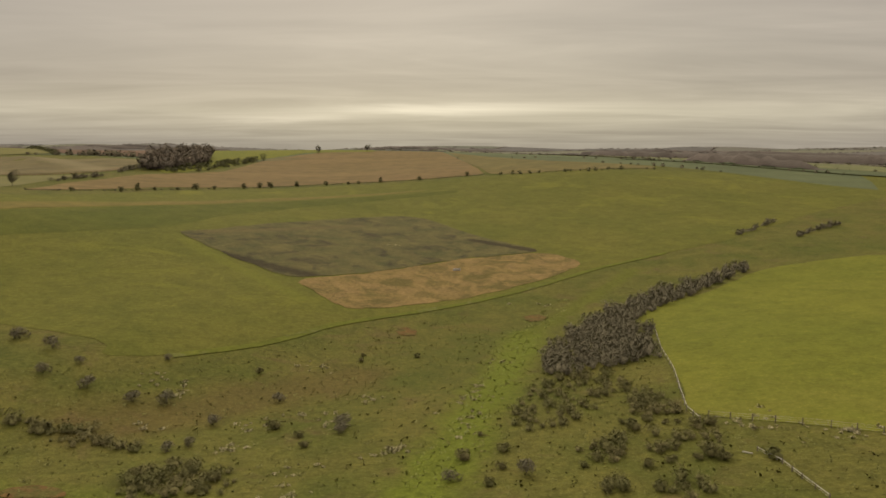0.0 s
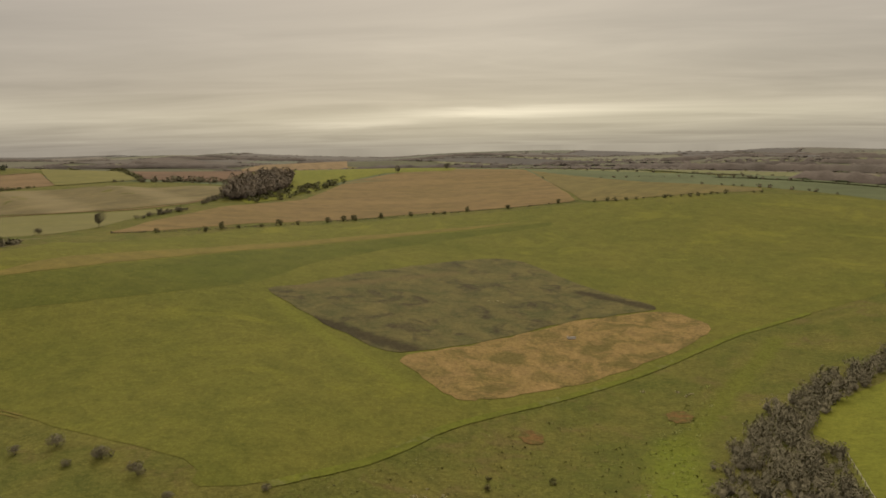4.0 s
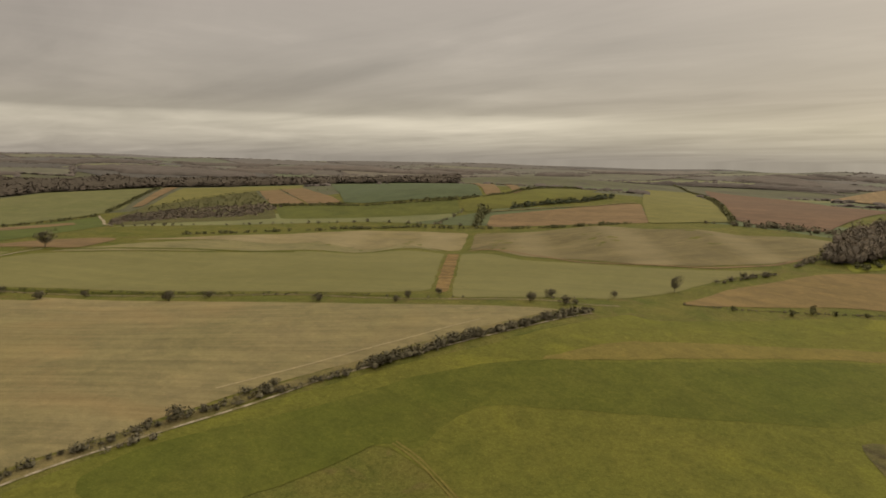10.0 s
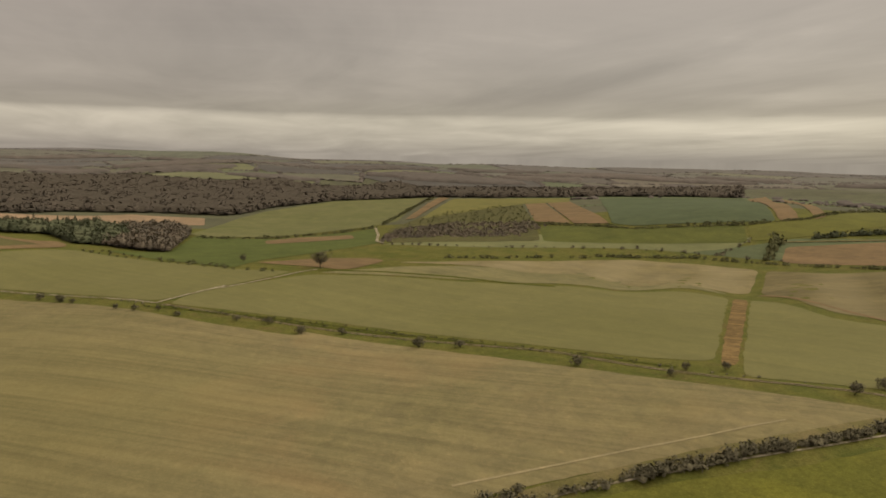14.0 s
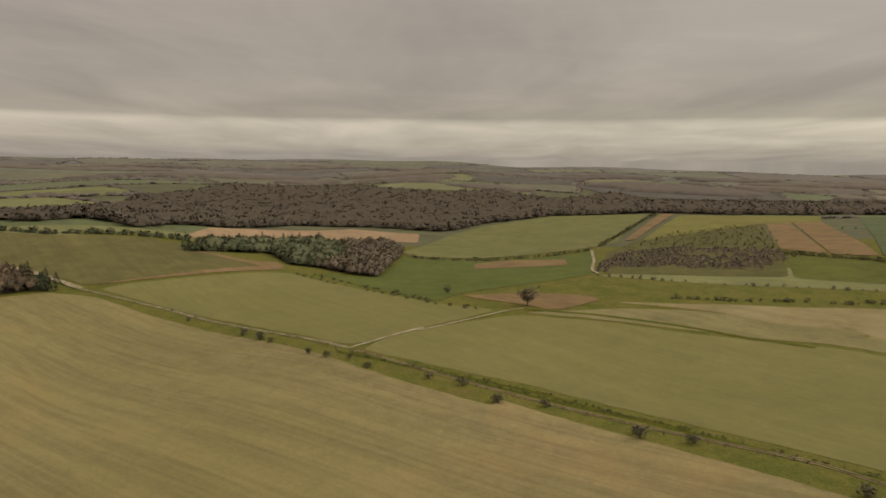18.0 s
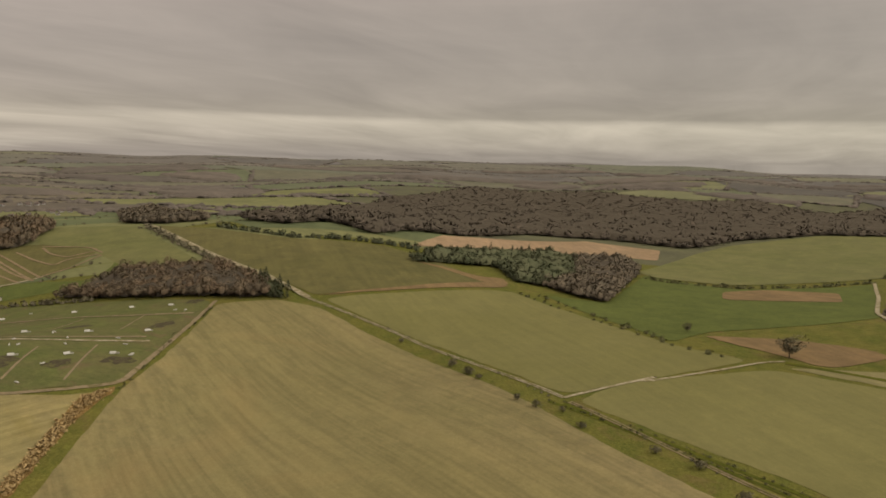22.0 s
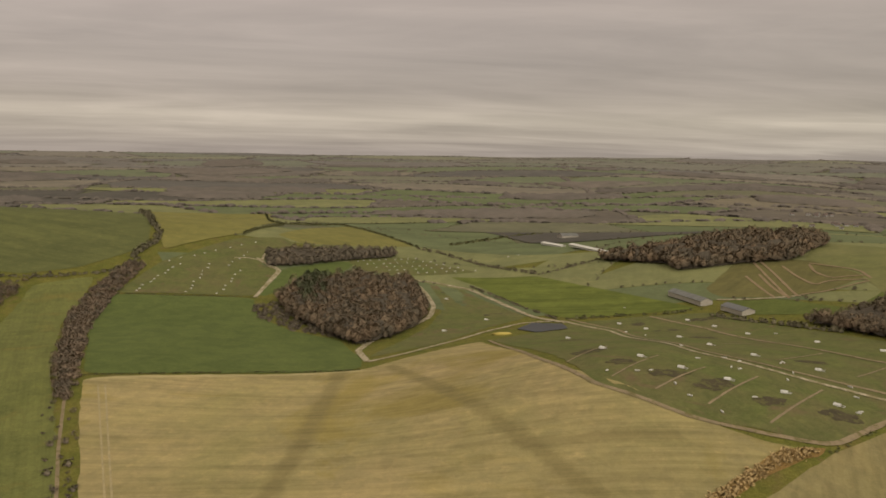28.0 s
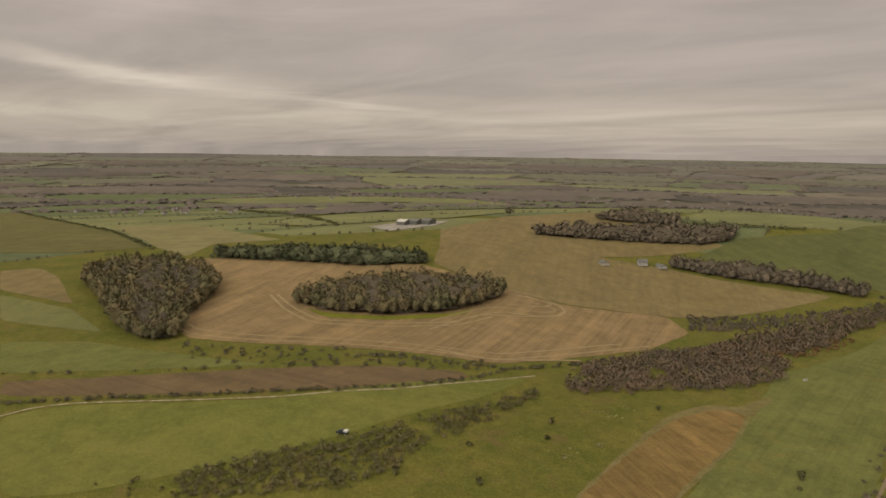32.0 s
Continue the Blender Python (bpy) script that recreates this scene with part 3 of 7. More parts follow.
field("east_wheat", WHEAT, 1, "pale green field of young winter wheat", "-416,405 -383,404 -345,395 -279,427 -252,451 -229,489 -235,435 -231,386 -233,342 -274,277")
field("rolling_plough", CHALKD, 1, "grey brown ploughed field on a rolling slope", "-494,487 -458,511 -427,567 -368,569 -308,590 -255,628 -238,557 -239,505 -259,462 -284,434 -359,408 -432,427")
field("brown_field", ORANGE, 1, "orange brown cultivated field", "-551,557 -520,634 -500,731 -398,602 -454,560 -510,515")
field("lime_field", LIME, 1, "yellow green field of young crop", "-1087,1563 -994,1637 -453,804 -352,653 -395,598 -499,733")
field("red_field", REDEARTH, 1, "red brown ploughed field", "-1085,1833 -897,1728 -521,1268 -344,1009 -288,706 -278,667 -326,653 -361,676")
field("hill_field", HILLTAN, 1, "tan brown drilled field over a rounded hill", "-214,361 -171,437 -80,513 31,543 20,683 -2,843 -87,846 -137,796 -175,722 -176,572 -212,501 -220,419")
field("hill_side", HILLTAN2, 1, "olive tan field on the far hillside", "5,822 30,775 97,659 180,613 173,592 66,540 35,542")
field("hill_meadow", BRIGHT, 1, "fresh green meadow behind the hill clump", "-298,883 -184,977 -88,961 -77,821 -150,793 -180,710 -188,586 -202,522 -223,558")
field("slate_field", BLUEGREEN, 1, "blue green field of leafy crop", "-1240,780 -1174,1049 -637,625 -708,509 -740,504")
field("mid_meadow", MEADOW, 1, "green meadow below the striped plots", "-795,445 -696,501 -640,590 -582,545 -631,460 -673,392")
field("mid_meadow", LIME2, 1, "yellow green meadow beside a dark hedge", "-640,595 -697,862 -705,917 -577,734 -571,601 -584,550")
field("orange_plot", ORANGE, 1, "orange bare plot on the slope", "-1241,628 -1238,662 -781,478 -849,467")
field("orange_plot", ORANGE, 1, "orange bare plot on the slope", "-1235,665 -1255,717 -738,501 -778,479")
field("orange_plot", ORANGE, 1, "orange bare plot on the slope", "-1179,1059 -1385,1289 -633,650 -638,630")
field("orange_plot", ORANGE, 1, "orange bare plot on the slope", "-1329,1268 -1087,1090 -637,688 -626,663")
field("scrub_ground", SCRUB, 1, "rough grass slope grown over with scrub", "-1069,392 -1211,609 -843,463 -678,391 -703,251 -918,303")
field("valley_meadow", VALLEYD, 1, "deep green meadow in the valley bottom", "-709,63 -931,80 -871,164 -927,268 -952,298 -710,243 -670,201 -621,131 -582,111 -704,15")
field("orange_strip", ORANGE, 2, "orange strip of bare soil in the meadow", "-839,151 -876,188 -870,248 -798,239 -779,148")
field("slope_field", WHEATG, 1, "light green grass slope", "-957,73 -1150,136 -1244,182 -1399,320 -1415,499 -1022,341 -980,297 -902,161 -922,87")
field("orange_strip", ORANGE, 2, "orange bare strip beside a dark hedge", "-1030,353 -1413,524 -1397,542 -1041,372")
field("lime_slope", LIME, 1, "yellow green field below the wood", "-1369,542 -1277,739 -1151,671 -1157,585 -1028,375")
field("orange_corner", ORANGE, 2, "orange bare corner by the lone tree", "-608,126 -612,153 -614,178 -602,213 -588,221 -566,198 -557,183 -571,169 -586,149")
field("west_wheat", WHEAT, 1, "pale green field of young winter wheat", "-583,-109 -624,-68 -683,-21 -693,-5 -643,50 -574,111 -557,149 -494,97 -460,69 -514,3 -557,-62")
field("olive_field", OLIVEF, 1, "dull olive field on the ridge", "-799,-421 -793,-344 -764,-237 -786,-149 -758,-87 -716,-31 -627,-79 -587,-119 -636,-194")
field("headland", ORANGE, 2, "orange bare headland strip", "-584,-119 -629,-80 -718,-30 -718,-14 -702,-17 -623,-77")
field("headland", ORANGE, 2, "orange bare headland strip", "-739,-104 -742,-79 -731,-42 -747,-27 -718,-14 -709,-31 -733,-78")
field("tan_hill", TANHILL, 1, "tan bare field on a low rise", "-812,-135 -970,-154 -1045,-117 -1194,-14 -1176,44 -1159,90 -1063,89 -1065,25 -976,-69")
field("ridge_field", WHEATG, 1, "light green field beside the white track", "-774,-546 -794,-448 -663,-261 -656,-328 -649,-332 -687,-401 -692,-471")
field("bank_grass", VALLEYD, 1, "bright green bank below the terraces", "-614,-323 -668,-353 -650,-328 -601,-320 -555,-360 -563,-406 -600,-380")
field("terrace_bank", OLIVEF, 1, "dull olive bank cut by terrace paths", "-648,-506 -665,-503 -693,-463 -695,-393 -668,-384 -629,-377 -604,-385 -568,-413 -571,-442")
field("pig_ground", PIGGROUND, 1, "muddy grass pig field with trampled rings", "-435,-408 -487,-401 -540,-381 -556,-275 -557,-175 -473,-143 -413,-119 -369,-141 -345,-178 -354,-354")
field("pale_field", PALE, 1, "pale straw field with faint green drill rows", "-119,-285 -187,-289 -259,-289 -289,-313 -345,-351 -341,-202 -364,-152 -382,-125 -404,-116 -407,-117 -324,-89 -195,-60 -160,-95 -148,-154 -127,-247")
field("reed_strip", REED, 2, "strip of dry orange reeds", "-322,-88 -351,-100 -391,-119 -409,-118 -404,-114 -376,-106 -336,-88 -326,-83")
field("ley_field", DEEPGREEN, 1, "deep green grass field edged by hedges", "-78,-487 -85,-527 -196,-526 -200,-468 -226,-415 -255,-385 -263,-312 -258,-291 -118,-291")
field("pig_ground", PIGGROUND, 1, "olive pig field dotted with small huts", "-86,-531 -108,-612 -175,-716 -223,-748 -238,-722 -208,-663 -200,-626 -217,-618 -196,-531")
field("round_wood_meadow", DEEPGREEN, 1, "small green meadow between two woods", "-221,-619 -281,-668 -299,-668 -276,-618 -231,-580 -206,-532 -199,-535")
field("lime_field", LIME, 1, "yellow green field beside a curved hedge", "15,-1346 -210,-1342 -225,-975 -180,-741 -108,-653 -89,-740")
field("lime_field", LIME, 1, "yellow green field behind a dark copse", "-218,-762 -272,-920 -333,-1051 -390,-802 -316,-758 -245,-729")
field("pig_ground", PIGGROUND, 1, "olive pig field dotted with white huts", "-289,-676 -364,-718 -429,-643 -347,-627 -304,-636")
field("sheep_pen", PIGGROUND, 1, "worn grass enclosure beside the round wood", "-266,-321 -329,-434 -356,-500 -355,-595 -388,-573 -412,-443 -375,-421 -311,-351")
field("striped_field", STRIPED, 1, "green field with faint parallel drill lines", "-391,-624 -477,-596 -538,-397 -437,-426 -424,-467 -410,-572")
field("plain_field", DARKOLIVE, 1, "dark olive field beyond the hedge", "166,-618 105,-696 41,-1345 -85,-727 -92,-659 -46,-593 -6,-572 31,-577 162,-541")
field("grass_ride", BRIGHTO, 1, "long strip of bright rough grass", "-35,-318 -37,-349 -20,-548 -62,-573 -69,-439 -102,-294 -121,-230 -144,-147 -96,-127 -83,-167 -61,-246")
field("strip_margin", PALEGRASS, 2, "pale dead grass margin round the brown strip", "-70,-110 -61,-136 -41,-205 -41,-236 -53,-245 -53,-273 -58,-268 -63,-240 -76,-201 -89,-139 -83,-119")
field("brown_strip", DRYSTRIP, 3, "dry brown strip with a rounded end", "-70,-112 -63,-135 -45,-203 -47,-232 -60,-242 -74,-202 -82,-161 -88,-138 -77,-116")
field("tan_field", TANBIG, 1, "broad tan field on a gentle rise", "337,-369 385,-501 349,-609 160,-589 210,-452 161,-494 35,-545 77,-396 120,-317 158,-286 225,-275 264,-311")
field("tilled_field", TILLED, 1, "red brown tilled field with curving drill rows", "383,-129 367,-151 227,-267 158,-289 119,-313 84,-385 49,-362 31,-292 45,-181 83,-143 142,-90 176,-64 206,-66 274,-117 330,-124")
field("brown_band", BROWNB, 1, "narrow brown ploughed band between hedges", "167,27 108,-61 40,-156 31,-150 48,-89 147,30")
field("car_field", CARGRASS, 1, "bright green grass field above the gorse", "123,33 114,6 55,-65 23,-184 11,-144 9,-67 19,-26 35,18 51,41")
field("left_field", OLIVEF, 1, "olive grass field beyond the copse", "1247,-94 976,-136 672,-137 470,-125 502,-69 566,-18")
field("left_field", TANBIG, 1, "tan field between hedges", "452,-5 438,-32 389,-36 292,-29 369,4")
field("left_field", BRIGHTO, 1, "grass field with paler bands below the copse", "234,20 206,-18 155,-48 101,-81 180,26")
field("left_field", WHEATG, 1, "light olive field beside the mixed wood", "356,6 280,-26 215,-29 281,14")
field("wood_rim", BRIGHT, 3, "green grass rim below the island wood", "190,-145 171,-151 143,-179 129,-218 132,-235 127,-234 124,-209 137,-176 164,-145")
field("far_plough", HILLTAN2, 1, "distant tan ploughed field behind the hill", "-795,2149 -610,2419 -151,2079 -233,1635 -457,1508")
field("far_plough", TILLED, 1, "distant brown ploughed field behind the meadow", "-804,1911 -897,2632 -636,2713 -481,2046 -442,1410 -582,1522")
field("pale_meadow", WHEATP, 1, "pale green meadow beyond the copse", "731,-157 670,-228 404,-231 442,-179 390,-135 460,-133")


# ---- plants ----
def leaf_mat(name, a, b, spot=14.0, fine=0.7, twig_size=0.9):
    m = Nodes(name)
    isle = m.n.new("ShaderNodeNewGeometry").outputs["Random Per Island"]
    col = m.mix(m.ramp(m.noise(m.place(), 1 / spot, 3.0), 0.35, 0.65), a, b)
    col = m.mix(m.math("MULTIPLY", isle, 0.34), col, m.mix(1.0, col, (1.7, 1.62, 1.5), "MULTIPLY"))
    twig = m.noise(m.place(), 1 / twig_size, 6.0, 0.75)
    col = m.mix(m.ramp(twig, 0.44, 0.58, 0.0, fine), col, m.mix(1.0, col, (0.55, 0.55, 0.53), "MULTIPLY"))
    m.bump(m.noise(m.place(), 1 / 1.2, 5.0, 0.7), 0.7, 0.5)
    return m.done(col, 0.95, 0.02)


TWIG = leaf_mat("bare_twigs", (0.171, 0.141, 0.103), (0.125, 0.109, 0.084), 20, 0.5)
RIDGETWIG = leaf_mat("ridge_twigs", (0.113, 0.095, 0.076), (0.085, 0.074, 0.060), 80, 0.4, 2.0)
TWIGRED = leaf_mat("russet_twigs", (0.182, 0.133, 0.088), (0.128, 0.108, 0.078), 18, 0.5)
RUSSET = leaf_mat("russet_leaf", (0.235, 0.145, 0.070), (0.180, 0.120, 0.060), 9)
TWIGGREY = leaf_mat("grey_twigs", (0.186, 0.169, 0.112), (0.148, 0.136, 0.090), 9, 0.45, 0.3)
BRAMBLE = leaf_mat("bramble_stems", (0.208, 0.155, 0.108), (0.145, 0.122, 0.093), 10, 0.35, 0.6)
GORSE = leaf_mat("gorse_leaf", (0.132, 0.132, 0.051), (0.167, 0.151, 0.069), 7, 0.5, 0.35)
GORSEDARK = leaf_mat("old_gorse", (0.122, 0.122, 0.056), (0.165, 0.142, 0.078), 5, 0.5, 0.4)
IVY = leaf_mat("evergreen_leaf", (0.099, 0.103, 0.048), (0.119, 0.115, 0.055), 12)
NEEDLE = leaf_mat("conifer_needles", (0.074, 0.085, 0.049), (0.096, 0.101, 0.060), 15)
OAKISH = leaf_mat("mixed_canopy", (0.179, 0.144, 0.080), (0.122, 0.120, 0.066), 13, 0.5)
HEDGETWIG = leaf_mat("hedge_twigs", (0.144, 0.130, 0.083), (0.114, 0.104, 0.067), 6, 0.5, 0.6)
BARK = leaf_mat("grey_bark", (0.092, 0.078, 0.060), (0.069, 0.060, 0.046), 3)
STRAWTUFT = leaf_mat("dead_grass", (0.374, 0.338, 0.202), (0.274, 0.252, 0.130), 4, 0.1)


def faced(v, f, rise=0.45):
    """Turns the faces of a plant outwards and gives its twigs the soft normals of the whole crown."""
    v, f = np.asarray(v, float), np.asarray(f)
    top = v[:, 2].max()
    out = (v - [0, 0, top * 0.42]) / [np.abs(v[:, :2]).max() + 0.1, np.abs(v[:, :2]).max() + 0.1, top * 0.5 + 0.1]
    out = out + [0, 0, rise]
    out /= np.linalg.norm(out, axis=1, keepdims=True) + 1e-6
    flat = np.cross(v[f[:, 1]] - v[f[:, 0]], v[f[:, 2]] - v[f[:, 0]])
    loose = np.bincount(f.ravel(), minlength=len(v))[f].max(1) < 3
    away = loose & (np.einsum("ij,ij->i", flat, out[f].mean(1)) < 0)
    f = np.where(away[:, None], f[:, ::-1], f)
    return v, f, out


def tri_mesh(name, verts, tris, mats, index=None, normals=None):
    me = bpy.data.meshes.new(name)
    verts, tris = np.asarray(verts, np.float32), np.asarray(tris, np.int32)
    me.vertices.add(len(verts))
    me.vertices.foreach_set("co", verts.ravel())
    me.loops.add(tris.size)
    me.loops.foreach_set("vertex_index", tris.ravel())
    me.polygons.add(len(tris))
    me.polygons.foreach_set("loop_start", np.arange(0, tris.size, 3, dtype=np.int32))
    for m in mats:
        me.materials.append(m)
    if index is not None:
        me.polygons.foreach_set("material_index", np.asarray(index, np.int32))
    me.polygons.foreach_set("use_smooth", np.full(len(tris), True))
    me.update(calc_edges=True)
    if normals is not None:
        me.normals_split_custom_set_from_vertices(normals.tolist())
    return me


def sprigs(rng, centres, size):
    """Ragged little sprays of twigs or leaves: two crossing triangles at each centre."""
    n = len(centres)
    size = np.broadcast_to(size, n)[:, None]
    a, b, c, d = (rng.normal(size=(n, 3)) for _ in range(4))
    norm = lambda v: v / (np.linalg.norm(v, axis=1, keepdims=True) + 1e-6)
    a, b, c, d = norm(a), norm(b), norm(c), norm(d)
    v = np.stack([centres + a * size, centres + b * size, centres - (a + b) * 0.6 * size, centres + c * size, centres + d * size], 1).reshape(-1, 3)
    k = np.arange(n)[:, None] * 5
    return v, np.concatenate([k + [0, 1, 2], k + [2, 3, 4]], 0)


def sprays(rng, centres, size):
    """Single ragged triangles, for the twigs of trees in a wood."""
    n = len(centres)
    v = (centres[:, None, :] + rng.normal(size=(n, 3, 3)) * 0.75 * np.broadcast_to(size, n)[:, None, None]).reshape(-1, 3)
    return v, np.arange(n * 3).reshape(n, 3)


def limb(p, q, r0, r1, sides=5):
    p, q = np.array(p, float), np.array(q, float)
    ahead = (q - p) / np.linalg.norm(q - p)
    side = np.cross(ahead, [0.3, 0.5, 0.81])
    side /= np.linalg.norm(side)
    other = np.cross(ahead, side)
    t = np.arange(sides) * 2 * np.pi / sides
    ring = np.cos(t)[:, None] * side + np.sin(t)[:, None] * other
    v = np.concatenate([p + ring * r0, q + ring * r1])
    f = []
    for k in range(sides):
        m = (k + 1) % sides
        f += [(k, m, sides + m), (k, sides + m, sides + k)]
    return v, np.array(f)


def joined(pieces):
    vs, fs, n = [], [], 0
    for v, f in pieces:
        vs.append(v)
        fs.append(np.asarray(f) + n)
        n += len(v)
    return np.concatenate(vs), np.concatenate(fs)


def core(rng, w, d, h, z, wob=0.2):
    """A lumpy hull that fills the inside of a bush."""
    bm = bmesh.new()
    bmesh.ops.create_icosphere(bm, subdivisions=1, radius=1)
    v = np.array([p.co[:] for p in bm.verts]) * (1 + rng.uniform(-wob, wob, (len(bm.verts), 1))) * [w, d, h] + [0, 0, z]
    f = np.array([[q.index for q in p.verts] for p in bm.faces])
    bm.free()
    return v, f


def crown_points(rng, n, w, h, low, lobes=6):
    """Points through a crown made of several lobes, thicker towards their outsides."""
    lc = np.c_[rng.uniform(-0.5, 0.5, (lobes, 2)) * w * 0.62, low + h * rng.uniform(0.32, 0.72, lobes)]
    lc[0] = (0, 0, low + h * 0.62)
    which = rng.integers(0, lobes, n)
    u = rng.normal(size=(n, 3))
    u /= np.linalg.norm(u, axis=1, keepdims=True)
    r = rng.uniform(0.35, 1.0, (n, 1)) ** 0.6
    return lc[which] + u * r * [w * 0.31, w * 0.31, h * 0.33]


def twigs(rng, at, out, size):
    """Slender triangles that point outwards, like the ends of twigs."""
    n = len(at)
    go = out * 0.9 + rng.normal(size=(n, 3)) * 0.55 + [0, 0, 0.25]
    go /= np.linalg.norm(go, axis=1, keepdims=True)
    side = np.cross(go, rng.normal(size=(n, 3)))
    side /= np.linalg.norm(side, axis=1, keepdims=True) + 1e-6
    size = np.broadcast_to(size, n)[:, None]
    v = np.stack([at + go * size, at - go * size * 0.7 + side * size * 0.5, at - go * size * 0.7 - side * size * 0.5], 1)
    return v.reshape(-1, 3), np.arange(n * 3).reshape(n, 3)


def wood_tree(seed, h=10.0, w=7.5, n=150, size=0.62, low=0.12, limbs=0):
    """A bare tree: a stem and boughs inside an uneven dome of twig ends, thickest on its outside."""
    rng = np.random.default_rng(seed)
    u = rng.normal(size=(n, 3))
    u[:, 2] = u[:, 2] * 0.9 + 0.1 if limbs else np.abs(u[:, 2]) * 1.05 - 0.35
    u /= np.linalg.norm(u, axis=1, keepdims=True)
    swell = np.ones(n)
    for k in range(7):
        d = rng.normal(size=3)
        d[2] = abs(d[2])
        swell += rng.uniform(0.10, 0.26) * (2.0 if limbs else 1.0) * (np.clip(u @ (d / np.linalg.norm(d)), 0, 1) ** 8 - 0.12)
    r = swell * rng.uniform(0.15 if limbs else 0.62, 1.0, n) ** (0.42 if limbs else 0.5)
    mid, half = h * (0.5 + low / 2), h * (0.5 - low / 2)
    at = u * r[:, None] * [w * 0.5, w * 0.5, half] + [0, 0, mid]
    crown = [twigs(rng, at, u, rng.uniform(0.6, 1.35, n) * size)]
    wood = [limb((0, 0, -0.3), (0, 0, h * 0.5), h * 0.022, h * 0.012, 4)]
    if limbs:
        for k in range(limbs):
            a, top = k * 2.4, rng.uniform(0.55, 0.85)
            reach = w * 0.36 * rng.uniform(0.6, 1.0)
            wood.append(limb((0, 0, h * rng.uniform(0.18, 0.4)), (reach * math.cos(a), reach * math.sin(a), h * top), h * 0.011, h * 0.003, 3))
    else:
        crown.append(core(rng, w * 0.34, w * 0.34, half * 0.74, mid - half * 0.12, 0.2))
    return joined(wood), joined(crown)


def conifer(seed, h=13.0, w=5.0, n=110, size=0.8):
    rng = np.random.default_rng(seed)
    t = rng.uniform(0, 1, n) ** 0.7
    r = (1 - t) * w * 0.5 * rng.uniform(0.55, 1.0, n) + 0.15
    a = rng.uniform(0, 2 * np.pi, n)
    return limb((0, 0, -0.3), (0, 0, h * 0.92), h * 0.018, h * 0.004), sprigs(rng, np.c_[r * np.cos(a), r * np.sin(a), h * (0.08 + 0.92 * t)], size * (1.15 - 0.6 * t))


def bush(seed, w=3.0, h=2.2, n=110, size=0.32, lobes=5, fill=True):
    rng = np.random.default_rng(seed)
    pieces = [sprigs(rng, crown_points(rng, n, w, h, 0.0, lobes), rng.uniform(0.6, 1.4, n) * size)]
    if fill:
        for k in range(2):
            o = rng.uniform(-0.20, 0.20, 2) * w
            v, f = core(rng, w * 0.19, w * 0.19, h * rng.uniform(0.24, 0.34), h * 0.30)
            pieces.append((v + [*o, 0], f))
    for k in range(3):
        a = k * 2.1
        pieces.append(limb((0, 0, -0.2), (math.cos(a) * w * 0.2, math.sin(a) * w * 0.2, h * 0.5), 0.06 * w / 3, 0.02, 3))
    return joined(pieces)


TREES = [wood_tree(s, 11.0, 9.6 + 0.5 * (s % 3), 1100, 0.42, 0.02, 11) for s in range(6)]
WOODS_T = [wood_tree(40 + s, 9.2 + 0.6 * (s % 4), 7.2 + 0.8 * (s % 3), 190, 0.58) for s in range(10)]
FARWOODS_T = [wood_tree(50 + s, 9.5 + 0.6 * (s % 3), 8.4 + 0.8 * (s % 2), 80, 0.95) for s in range(8)]
FAR_T = [wood_tree(60 + s, 9.0 + 0.5 * s, 14.5, 32, 1.9) for s in range(6)]
CONIFERS = [conifer(80 + s, 11.0 + s, 6.4 + 0.6 * s, 120, 0.85) for s in range(3)]
THICKET = [bush(100 + s, 4.4, 2.8, 68, 0.40, 8) for s in range(6)]
FINE = [bush(160 + s, 4.4, 3.0, 190, 0.22, 8) for s in range(6)]
LIGHT = [joined([core(np.random.default_rng(180 + s), 1.5, 1.5, 1.05, 0.8, 0.3), sprigs(np.random.default_rng(190 + s), crown_points(np.random.default_rng(s), 30, 4.4, 2.8, 0.0, 6), 0.55)]) for s in range(6)]
BRUSH = [bush(130 + s, 4.4, 2.8, 92, 0.30, 10, False) for s in range(6)]


def scattered(poly, gap, seed, jitter=0.42):
    rng = np.random.default_rng(seed)
    px, py = np.array(poly).T
    x, y = np.meshgrid(np.arange(px.min(), px.max() + gap, gap), np.arange(py.min(), py.max() + gap, gap))
    x[1::2] += gap / 2
    x, y = x.ravel() + rng.uniform(-jitter, jitter, x.size) * gap, y.ravel() + rng.uniform(-jitter, jitter, y.size) * gap
    k = inside(x, y, poly)
    return np.c_[x[k], y[k]]


def planted(name, label, spots, forms, mats, seed, scale=(0.8, 1.25), tall=1.0, category="woodland", kind="stuff"):
    """Many plants joined into one mesh. forms: (wood, crown) pairs or single meshes; mats: bark and crown."""
    rng = np.random.default_rng(seed)
    vs, fs, ix, ns, n = [], [], [], [], 0
    z = height(spots[:, 0], spots[:, 1])
    forms = [[faced(v, f, 1.5) for v, f in (form if isinstance(form[0], tuple) else (form,))] for form in forms]
    for (x, y), g in zip(spots, z):
        form = forms[rng.integers(len(forms))]
        s, a = rng.uniform(*scale), rng.uniform(0, 6.28)
        turn = np.array([[math.cos(a), -math.sin(a), 0], [math.sin(a), math.cos(a), 0], [0, 0, tall * rng.uniform(0.85, 1.15)]]) * s
        for k, (v, f, out) in enumerate(form):
            vs.append(v @ turn.T + [x, y, g])
            out = out @ turn.T
            ns.append(out / np.linalg.norm(out, axis=1, keepdims=True))
            fs.append(f + n)
            ix.append(np.full(len(f), k))
            n += len(v)
    me = tri_mesh(name, np.concatenate(vs), np.concatenate(fs), mats, np.concatenate(ix), np.concatenate(ns))
    return tagged(new(name, me), label, category, kind=kind)


